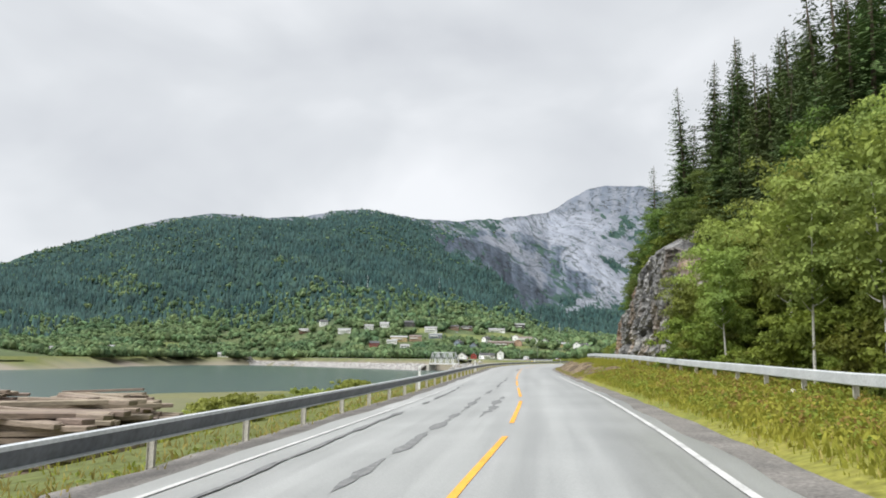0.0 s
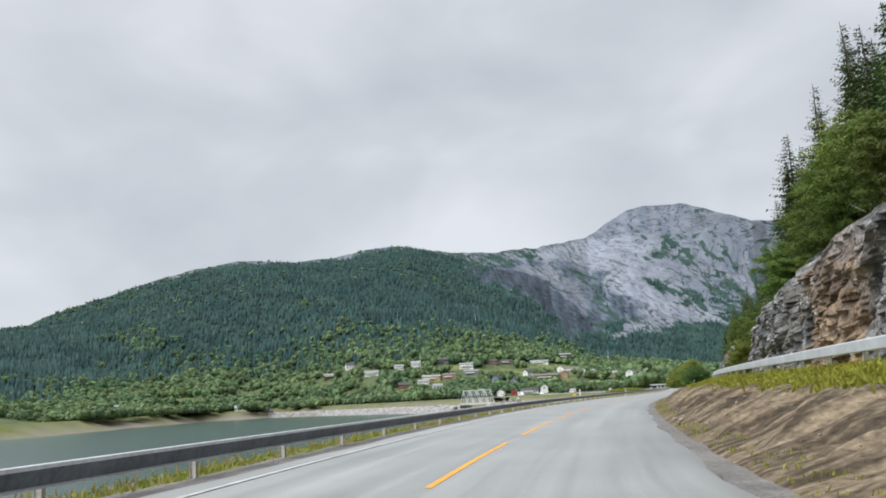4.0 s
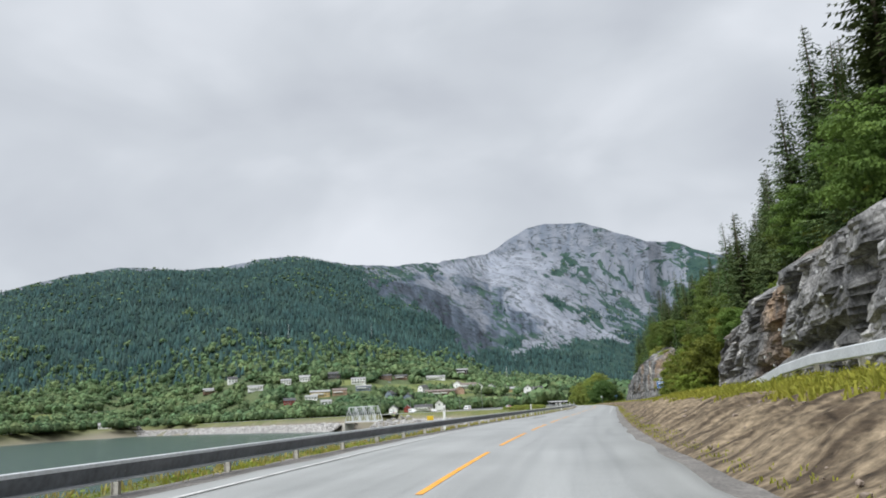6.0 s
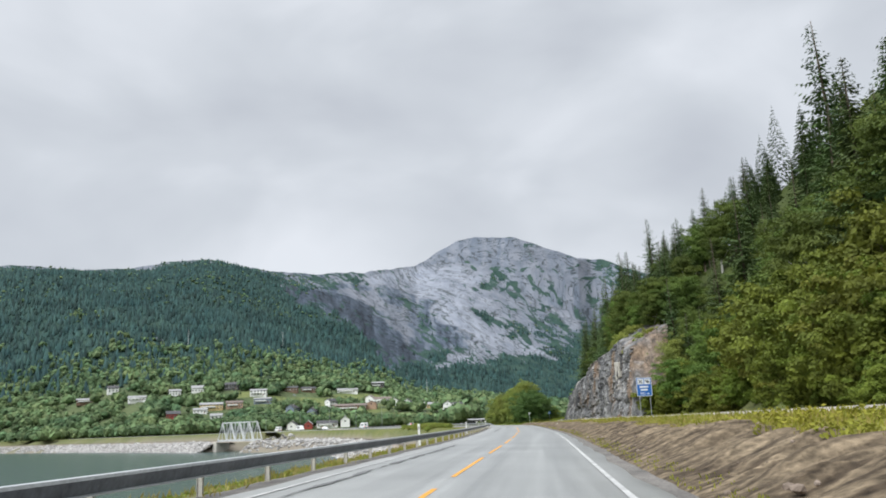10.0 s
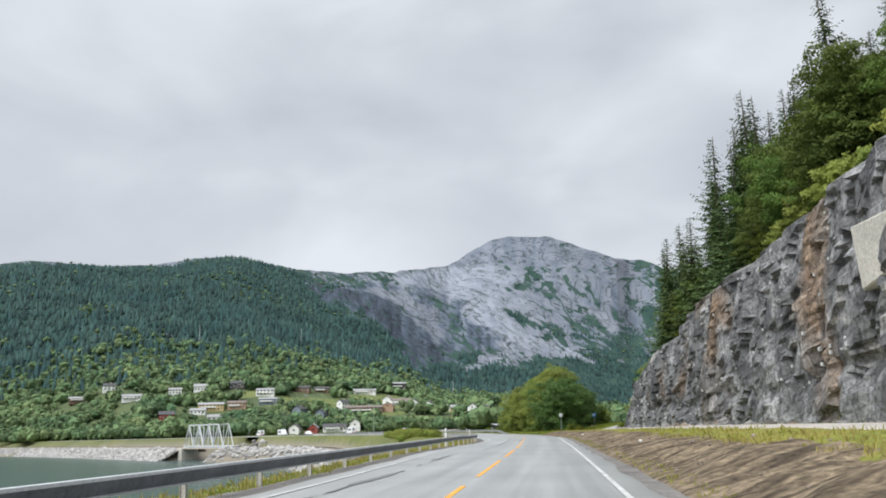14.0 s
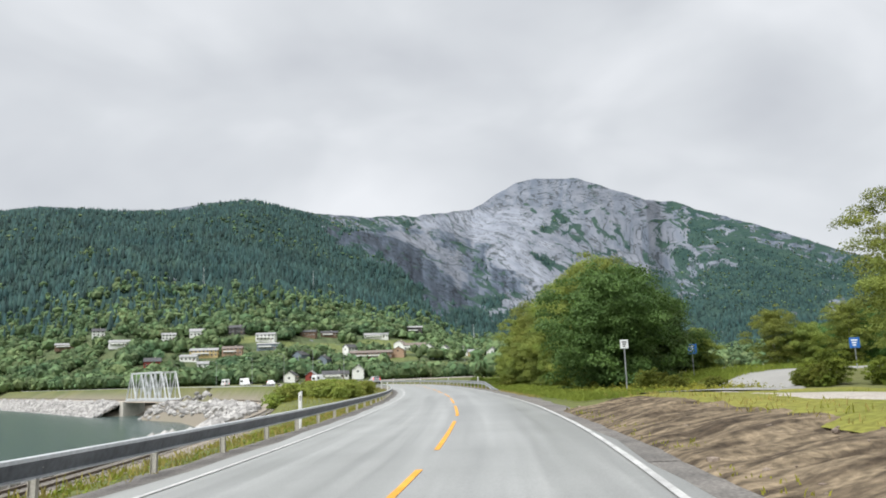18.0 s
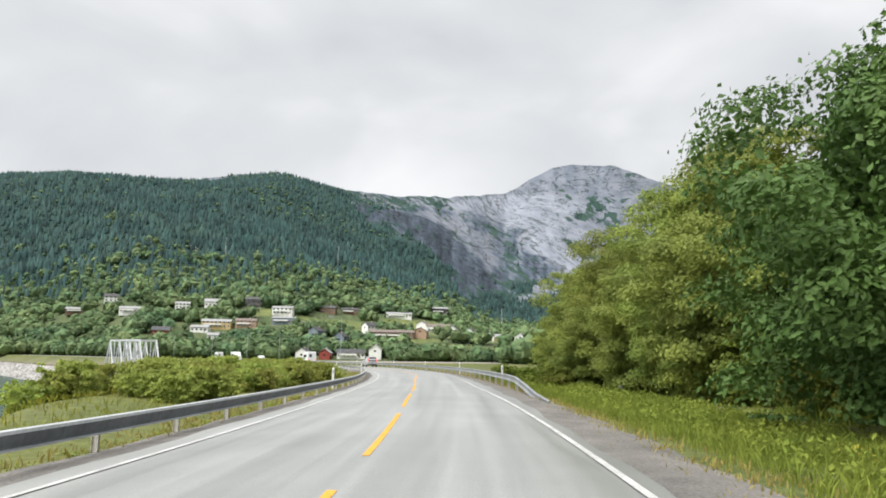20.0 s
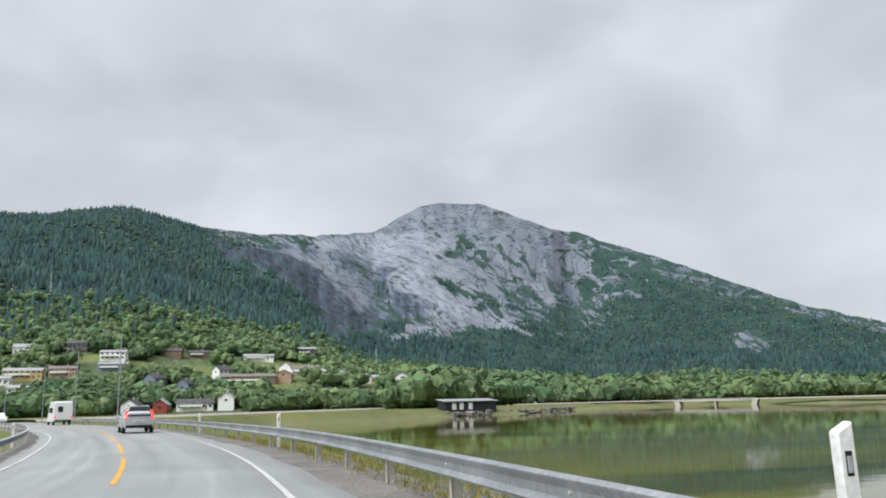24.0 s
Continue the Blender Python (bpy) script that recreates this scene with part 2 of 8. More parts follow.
def camber(y, off):
    """The road leans into its bends."""
    left = lean(y)
    right = np.interp(y, [0, 40, 90, 330, 400, 430, 455], [0.03, 0.015, 0, 0, 0.01, 0.01, 0])
    off = np.asarray(off, float)
    tilt = np.where(left < 0, left * (np.clip(off, -6, 2) - 2), np.where(off < 0, left, right) * np.clip(off, -6, 6))
    return tilt * sstep(13, 7, np.abs(off))


def heading(s):
    """Degrees by which the road's direction turns left from +y."""
    return math.degrees(math.atan2(-np.interp(s, RSI, RT[:, 0]), np.interp(s, RSI, RT[:, 1])))


def line_so(x, y, q, n, si):
    """Length along a line and offset to its right, for arrays of places."""
    x, y = np.ravel(x), np.ravel(y)
    s, o = np.empty(len(x)), np.empty(len(x))
    for a in range(0, len(x), 4000):
        dx, dy = x[a : a + 4000, None] - q[None, :, 0], y[a : a + 4000, None] - q[None, :, 1]
        k = np.argmin(dx * dx + dy * dy, 1)
        r = np.arange(len(k))
        s[a : a + 4000] = si[k]
        d = np.hypot(dx[r, k], dy[r, k])
        o[a : a + 4000] = d * np.sign(dx[r, k] * n[k, 0] + dy[r, k] * n[k, 1])
    return s, o


def sstep(a, b, x):
    t = np.clip((np.asarray(x, float) - a) / (b - a), 0, 1)
    return t * t * (3 - 2 * t)


def inside(poly, x, y):
    """Signed distance to a closed outline, positive inside."""
    x, y = np.ravel(x), np.ravel(y)
    p = np.array(poly, float)
    d2, ins = np.full(len(x), 1e18), np.zeros(len(x), bool)
    for (x0, y0), (x1, y1) in zip(p, np.roll(p, -1, 0)):
        ex, ey = x1 - x0, y1 - y0
        t = np.clip(((x - x0) * ex + (y - y0) * ey) / (ex * ex + ey * ey), 0, 1)
        d2 = np.minimum(d2, (x - x0 - t * ex) ** 2 + (y - y0 - t * ey) ** 2)
        c = (y0 > y) != (y1 > y)
        ins ^= c & (x < ex * (y - y0) / (ey if ey else 1e-9) + x0)
    return np.where(ins, 1, -1) * np.sqrt(d2)


def fbm(x, y, scale, seed=0, octaves=4):
    """Cheap smooth noise for arrays, about -1 to 1."""
    rng = np.random.RandomState(seed)
    v, amp, tot = 0, 1.0, 0
    for _ in range(octaves):
        g = rng.rand(64, 64)
        u, w = np.asarray(x) / scale + 1000, np.asarray(y) / scale + 1000
        i, j = np.floor(u).astype(int), np.floor(w).astype(int)
        f, h = u - i, w - j
        f, h = f * f * (3 - 2 * f), h * h * (3 - 2 * h)
        i0, i1, j0, j1 = i % 64, (i + 1) % 64, j % 64, (j + 1) % 64
        v = v + amp * ((g[i0, j0] * (1 - f) + g[i1, j0] * f) * (1 - h) + (g[i0, j1] * (1 - f) + g[i1, j1] * f) * h)
        tot += amp
        amp, scale = amp * 0.5, scale * 0.5
    return (v / tot - 0.5) * 2.6


# ---- plan: fjord, bay, railway, hillside ----
FJORD_Z, BAY_Z, RAIL_Z = -9.8, -3.4, -4.2
RAIL_PTS = [(-31, -60), (-26, 0), (-20, 60), (-9, 120), (3, 170), (22, 235), (38, 290), (52, 345), (62, 400), (66, 450), (66, 500), (64, 545), (58, 592), (40, 640), (12.1, 676), (-8.7, 702), (-48, 762), (-98, 838), (-168, 935), (-250, 1030)]
LQ, LT, LSI = spline(RAIL_PTS)
LN = np.stack([LT[:, 1], -LT[:, 0]], 1)
FJORD = [(-74, -300), (-70, 0), (-66, 60), (-63, 105), (-54, 130), (-30, 146), (-12, 170), (7, 235), (23, 290), (37, 345), (48, 400), (53, 450), (53, 500), (50, 545), (42, 585), (24, 632), (2, 664), (26, 692), (18, 709), (-21, 697), (-66, 770), (-112, 848), (-160, 915), (-235, 1005), (-300, 960), (-330, 800), (-300, 650), (-330, 560), (-450, 400), (-700, 150), (-950, -300)]
BAY = [(101, 514), (100.5, 545), (98, 575), (92, 604), (84, 640), (84, 700), (96, 735), (128, 758), (160, 819), (205, 850), (250, 925), (318, 966), (338, 968), (350, 996), (372, 1016), (396, 1000), (388, 972), (379, 948), (420, 890), (520, 800), (640, 680), (500, 560), (330, 470), (200, 455), (140, 470), (118, 498)]
# crest of the cut rock beside the road: y and height
CLIFF_Y = [-80, 66, 72, 78, 88, 105, 118, 128, 142, 160, 178, 195, 212, 226, 231, 316, 329, 332, 339, 350, 372, 385, 398, 408, 413, 416, 800]
CLIFF_H = [0, 0, 6, 11, 12, 12.5, 10, 7, 7.5, 7.5, 7, 7.5, 7, 5, 0, 0, 0, 9, 10.5, 11, 11, 10, 8.2, 7.2, 4.5, 0, 0]
CLIFF_O = 16.0


def cliff_h(y):
    return np.interp(y, CLIFF_Y, CLIFF_H)


def hill_z(x, y, s, o):
    """Wooded hillside to the right of the road."""
    h = cliff_h(y)
    start = np.where(h > 0.5, CLIFF_O + 2.5, 13.0 + 6.0 * sstep(272, 300, y))
    up = np.maximum(o - start, 0)
    z = h * sstep(CLIFF_O, CLIFF_O + 2, o) + np.minimum(up * 0.82, 40 + up * 0.3)
    return z * sstep(420, 404, y)


def shelf_z(y, o):
    """Height of the bank and the shelf between road and cliff."""
    top = np.interp(y, [-40, 0, 20, 40, 70, 100, 160, 200, 240, 300, 360, 400, 425, 440], [0.2, 0.25, 0.3, 0.6, 1.1, 1.4, 1.5, 1.4, 1.15, 1.0, 0.85, 0.6, 0.35, 0.0])
    return top * (0.62 * sstep(4.4, 7.4, o) + 0.38 * sstep(7.0, 9.8, o))


def ground_z(x, y):
    shape = np.shape(x)
    x, y = np.ravel(x), np.ravel(y)
    s, o = line_so(x, y, RQ, RN, RSI)
    rs, ro = line_so(x, y, LQ, LN, LSI)
    z = -0.12 + fbm(x, y, 40, 3) * 0.25 * sstep(6, 30, np.abs(o))
    under = 0.35 * sstep(3.5, 4.5, o) * sstep(17.0, 15.5, o) * (y > -42) * sstep(425, 414, y)
    z = z - under
    right = (o > 0) & (y < 470)
    z = np.where(right, np.maximum(z, -0.12 - under + shelf_z(y, o) + hill_z(x, y, s, o) * (1 + 0.06 * fbm(x, y, 12, 5))), z)
    z = z + 1.15 * sstep(12, 24, o) * sstep(424, 444, y) * sstep(482, 464, y) * (o > 0)
    # the road's bank falls to the railway bench, then to the water
    left = (o < 0) & (y < 640)
    ext = 7.5 * sstep(440, 466, y) * sstep(575, 545, y) + 1.0 * sstep(92, 62, y)
    bank = -0.12 - 4.2 * sstep(5.6 + ext, 15.5 + ext * 0.7, -o)
    z = np.where(left, np.minimum(z, bank), z)
    z = np.where(np.abs(ro) < 9, z * sstep(4, 9, np.abs(ro)) + (RAIL_Z - 0.25) * (1 - sstep(4, 9, np.abs(ro))), z)
    z = z + camber(y, o) * (y < 640)
    fj, by = inside(FJORD, x, y), inside(BAY, x, y)
    z = np.where(fj > -11, np.minimum(z, (RAIL_Z - 0.4) + (FJORD_Z - 2.5 - RAIL_Z) * sstep(-9, 3, fj)), z)
    z = np.where(fj > 3, FJORD_Z - 3, z)
    z = np.where(by > -6, np.minimum(z, -0.3 + (BAY_Z - 1.2) * sstep(-6, 2, by)), z)
    far = sstep(1200, 2600, np.hypot(x - 90, y - 500))
    return (z - 3 * far * (z > -2)).reshape(shape)


def axis_steps(lo, hi, a, b, fine, grow=1.13):
    mid = list(np.arange(a, b + 0.1, fine))
    st, v, out = fine, b, []
    while v < hi:
        st *= grow
        v += st
        out.append(v)
    st, v, low = fine, a, []
    while v > lo:
        st *= grow
        v -= st
        low.append(v)
    return np.array(low[::-1] + mid + out)


def grid_faces(nu, nv):
    i = np.arange(nu - 1)[:, None] * nv + np.arange(nv - 1)[None]
    i = i.ravel()
    return np.stack([i, i + nv, i + nv + 1, i + 1], 1)


GX, GY = axis_steps(-4200, 4200, -60, 170, 2.0), axis_steps(-3800, 4600, -40, 640, 2.0)
gx, gy = np.meshgrid(GX, GY, indexing="ij")
gz = ground_z(gx, gy)
ground_me = mesh_from("ground", np.stack([gx, gy, gz], -1).reshape(-1, 3), grid_faces(len(GX), len(GY)), [], True)
g_fj, g_by = inside(FJORD, gx, gy), inside(BAY, gx, gy)
g_ro = np.abs(line_so(gx, gy, LQ, LN, LSI)[1])
yard = 0.3 * sstep(-24, -30, gx) * sstep(150, 135, gy)
shore = np.maximum(np.maximum(sstep(-13, -6, g_fj), yard.ravel()), np.maximum(0.35 * sstep(-5, 0, g_by), sstep(8, 5, g_ro))) + 0.12 * fbm(gx, gy, 6, 77).ravel()
sa = ground_me.attributes.new("shore", "FLOAT", "POINT")
sa.data.foreach_set("value", np.clip(shore, 0, 1).astype(np.float32))
M_LAND = material("rough_land", (0.075, 0.10, 0.032), 0.9, 0.15, scale=0.06, second=(0.155, 0.158, 0.055), detail=(0.8, 0.6), bump=0.6, bump_scale=0.2, fine=2.5)
nd, ln = M_LAND.node_tree.nodes, M_LAND.node_tree.links
n_at, n_mix, n_noise, n_ramp = nd.new("ShaderNodeAttribute"), nd.new("ShaderNodeMix"), nd.new("ShaderNodeTexNoise"), nd.new("ShaderNodeValToRGB")
n_at.attribute_name = "shore"
n_mix.data_type = "RGBA"
n_noise.inputs["Scale"].default_value, n_noise.inputs["Detail"].default_value = 0.5, 8
n_ramp.color_ramp.elements[0].position, n_ramp.color_ramp.elements[0].color = 0.35, (0.16, 0.14, 0.11, 1)
n_ramp.color_ramp.elements[1].position, n_ramp.color_ramp.elements[1].color = 0.65, (0.42, 0.38, 0.32, 1)
ln.new(n_noise.outputs["Fac"], n_ramp.inputs["Fac"])
ln.new(n_at.outputs["Fac"], n_mix.inputs["Factor"])
ln.new(nd["Principled BSDF"].inputs["Base Color"].links[0].from_socket, n_mix.inputs[6])
ln.new(n_ramp.outputs["Color"], n_mix.inputs[7])
ln.new(n_mix.outputs[2], nd["Principled BSDF"].inputs["Base Color"])
# mossy floor below the trees of the hillside, with their shade darkened into it
g_o = line_so(gx, gy, RQ, RN, RSI)[1]
wa = ground_me.attributes.new("wood", "FLOAT", "POINT")
wa.data.foreach_set("value", (sstep(15.5 - 4 * sstep(76, 64, gy.ravel()), 18.5 - 5 * sstep(76, 64, gy.ravel()), g_o) * sstep(424, 410, gy.ravel()) * sstep(400, 200, g_o)).astype(np.float32))
n_wo, n_wm, n_wr = nd.new("ShaderNodeAttribute"), nd.new("ShaderNodeMix"), nd.new("ShaderNodeValToRGB")
n_wo.attribute_name = "wood"
n_wm.data_type = "RGBA"
n_wr.color_ramp.elements[0].position, n_wr.color_ramp.elements[0].color = 0.35, (0.035, 0.05, 0.014, 1)
n_wr.color_ramp.elements[1].position, n_wr.color_ramp.elements[1].color = 0.65, (0.10, 0.12, 0.03, 1)
ln.new(n_noise.outputs["Fac"], n_wr.inputs["Fac"])
ln.new(n_wo.outputs["Fac"], n_wm.inputs["Factor"])
ln.new(n_mix.outputs[2], n_wm.inputs[6])
ln.new(n_wr.outputs["Color"], n_wm.inputs[7])
ln.new(n_wm.outputs[2], nd["Principled BSDF"].inputs["Base Color"])
ground_me.materials.append(M_LAND)
ground = put("ground", ground_me, label="rough grassy land sloping from road to shore", category="ground", kind="structure")

# ---- water ----
def water_material(name, deep, rough, ripple):
    m = bpy.data.materials.new(name)
    m.use_nodes = True
    nd, ln = m.node_tree.nodes, m.node_tree.links
    b = nd["Principled BSDF"]
    b.inputs["Base Color"].default_value = (*deep, 1)
    b.inputs["Roughness"].default_value = rough
    b.inputs["IOR"].default_value = 1.33
    b.inputs["Specular IOR Level"].default_value = 0.5
    tc, n = nd.new("ShaderNodeTexCoord"), nd.new("ShaderNodeTexNoise")
    mp = nd.new("ShaderNodeMapping")
    mp.inputs["Scale"].default_value = (0.35, 1.1, 1)
    n.inputs["Scale"].default_value, n.inputs["Detail"].default_value = 0.8, 4
    ln.new(tc.outputs["Object"], mp.inputs[0])
    ln.new(mp.outputs[0], n.inputs["Vector"])
    bp = nd.new("ShaderNodeBump")
    bp.inputs["Strength"].default_value, bp.inputs["Distance"].default_value = ripple, 0.12
    ln.new(n.outputs["Fac"], bp.inputs["Height"])
    ln.new(bp.outputs[0], b.inputs["Normal"])
    return m


M_FJORD = water_material("fjord_water", (0.055, 0.085, 0.078), 0.22, 0.4)
M_BAY = water_material("still_bay_water", (0.055, 0.062, 0.02), 0.03, 0.05)
# shallow beds of yellow-green weed show through the still water
nd, ln = M_BAY.node_tree.nodes, M_BAY.node_tree.links
b_tc, b_mp, b_n, b_r = nd.new("ShaderNodeTexCoord"), nd.new("ShaderNodeMapping"), nd.new("ShaderNodeTexNoise"), nd.new("ShaderNodeValToRGB")
b_mp.inputs["Scale"].default_value = (0.012, 0.05, 1)
b_mp.inputs["Rotation"].default_value = (0, 0, -0.25)
b_n.inputs["Scale"].default_value, b_n.inputs["Detail"].default_value, b_n.inputs["Distortion"].default_value = 1.0, 6, 0.8
b_r.color_ramp.elements[0].position, b_r.color_ramp.elements[0].color = 0.38, (0.034, 0.038, 0.014, 1)
b_r.color_ramp.elements[1].position, b_r.color_ramp.elements[1].color = 0.60, (0.15, 0.14, 0.022, 1)
ln.new(b_tc.outputs["Object"], b_mp.inputs[0])
ln.new(b_mp.outputs[0], b_n.inputs["Vector"])
ln.new(b_n.outputs["Fac"], b_r.inputs[0])
ln.new(b_r.outputs[0], nd["Principled BSDF"].inputs["Base Color"])


def poly_sheet(name, poly, z, mat, label, category):
    bm = bmesh.new()
    bm.faces.new([bm.verts.new((px, py, z)) for px, py in poly])
    bmesh.ops.recalc_face_normals(bm, faces=bm.faces)
    for f in bm.faces:
        if f.normal.z < 0:
            f.normal_flip()
    bmesh.ops.triangulate(bm, faces=bm.faces)
    ob = part(name, bm, mat, None)
    return tagged(ob, label, category, kind="structure")


def grown(poly, d):
    p = np.array(poly, float)
    a, b = np.roll(p, 1, 0), np.roll(p, -1, 0)
    t = b - a
    t /= np.linalg.norm(t, axis=1)[:, None]
    n = np.stack([t[:, 1], -t[:, 0]], 1)
    area = np.sum(p[:, 0] * np.roll(p[:, 1], -1) - np.roll(p[:, 0], -1) * p[:, 1])
    return p + n * d * (1 if area > 0 else -1)


poly_sheet("fjord_water", grown(FJORD, 3.0), FJORD_Z, M_FJORD, "grey-green fjord water with small ripples", "water")
poly_sheet("bay_water", grown(BAY, 3.0), BAY_Z, M_BAY, "still shallow bay reflecting the hills", "water")

# ---- the mountain: a ridge line round the fjord head, seen as bearing, distance, height ----
MC = (93.0, 514.0)
RIDGE = [(-120, 1300, 60), (-75, 1350, 100), (-50, 1450, 150), (-42.7, 1500, 188), (-38.2, 1550, 242), (-34, 1600, 292), (-28.7, 1650, 352), (-25, 1680, 373), (-20.3, 1700, 380), (-16.4, 1730, 394), (-13.9, 1750, 415), (-10.6, 1770, 432), (-8.5, 1800, 428), (-5.2, 1920, 436), (-1.7, 2080, 460), (2.5, 2350, 514)] + [(5.1, 2520, 558), (7.3, 2680, 599), (9.2, 2720, 661), (10.9, 2755, 712), (12.3, 2765, 723), (15.2, 2785, 721), (16.4, 2795, 708), (17.3, 2800, 692), (20.6, 2820, 624), (21.6, 3000, 652), (22.5, 3050, 656), (23.9, 3000, 612), (25.5, 2900, 560), (29.4, 2750, 457), (33.1, 2650, 362), (37.2, 2500, 262), (41.9, 2300, 180), (52, 2100, 110), (75, 2000, 60)]
RB, RR, RZ = np.array(RIDGE, float).T


def foot(b):
    return np.interp(b, [-120, -90, -73, -56, -41, -33, -28, -22, -10, 0, 10, 20, 32, 45, 75], [420, 430, 470, 550, 640, 650, 580, 440, 410, 400, 420, 560, 640, 760, 800])


def slope_power(b):
    return np.interp(b, [-60, -30, -10, 2, 8, 16, 22, 30, 45], [1.1, 1.2, 1.25, 1.5, 2.0, 2.4, 2.6, 2.0, 1.6])


def mountain_z(b, r, rough=1.0):
    """Height of the mountainside at bearing b (degrees) and distance r from its centre."""
    b, r = np.asarray(b, float), np.asarray(r, float)
    f, R, Z, p = foot(b), np.interp(b, RB, RR), np.interp(b, RB, RZ), slope_power(b)
    u = np.clip((r - f) / (R - f), 0, 1)
    g = u**p
    g = g + 0.09 * np.sin(np.pi * np.clip((u - 0.35) / 0.65, 0, 1)) * np.interp(b, [-60, -12, 0, 12], [1.0, 1.0, 0.6, 0.0])
    z = Z * g + np.interp(b, [-8, 0, 10, 22, 40], [0, 8, 16, 9, 0]) * sstep(0, 150, r - f) * (1 - u)
    x, y = MC[0] + r * np.sin(np.radians(b)), MC[1] + r * np.cos(np.radians(b))
    n = fbm(x, y, 420, 11) * 34 + fbm(x, y, 120, 12) * 11 + fbm(x, y, 40, 13) * 3
    z = z + rough * n * np.sin(np.pi * np.clip(u, 0, 1)) ** 0.7 * (0.35 + 0.65 * u)
    z = z + rough * fbm(x, y, 60, 14) * 5 * u
    back = np.clip(r - R, 0, None)
    return np.where(r > R, Z + rough * fbm(x, y, 60, 14) * 5 - back * 0.25 - back**2 * 0.0003, z) - 3 * (1 - sstep(0, 30, r - f))


def mountain_xyz(b, r, rough=1.0):
    b = np.asarray(b, float)
    return MC[0] + r * np.sin(np.radians(b)), MC[1] + r * np.cos(np.radians(b)), mountain_z(b, r, rough)


def land_z(x, y):
    """Height of the village land and hillside at places beyond the water."""
    x, y = np.asarray(x, float), np.asarray(y, float)
    b, r = np.degrees(np.arctan2(x - MC[0], y - MC[1])), np.hypot(x - MC[0], y - MC[1])
    return np.where(r > foot(b), mountain_z(b, r), -0.3)


# clearings: bearing, distance, radius: meadows and gardens of the village
MEADOWS = [(-3, 600, 26), (-12, 610, 14), (2, 640, 30), (8, 470, 40), (34, 780, 60), (40, 900, 80), (-40, 720, 18), (-8, 560, 16), (22, 800, 30), (-1, 520, 20), (5, 560, 22), (28.1, 950, 26), (37.7, 1010, 62), (-1.3, 590, 20), (-7.7, 590, 20), (-5.5, 560, 16)]

MB = np.r_[np.linspace(-120, -46, 60), np.linspace(-45.8, 45, 760), np.linspace(45.5, 75, 30)]
MU = np.r_[np.linspace(-0.02, 1.0, 190), 1.03, 1.08, 1.15]
mb, mu = np.meshgrid(MB, MU, indexing="ij")
mr = foot(mb) + mu * (np.interp(mb, RB, RR) - foot(mb))
mx_, my_, mz_ = mountain_xyz(mb, mr)


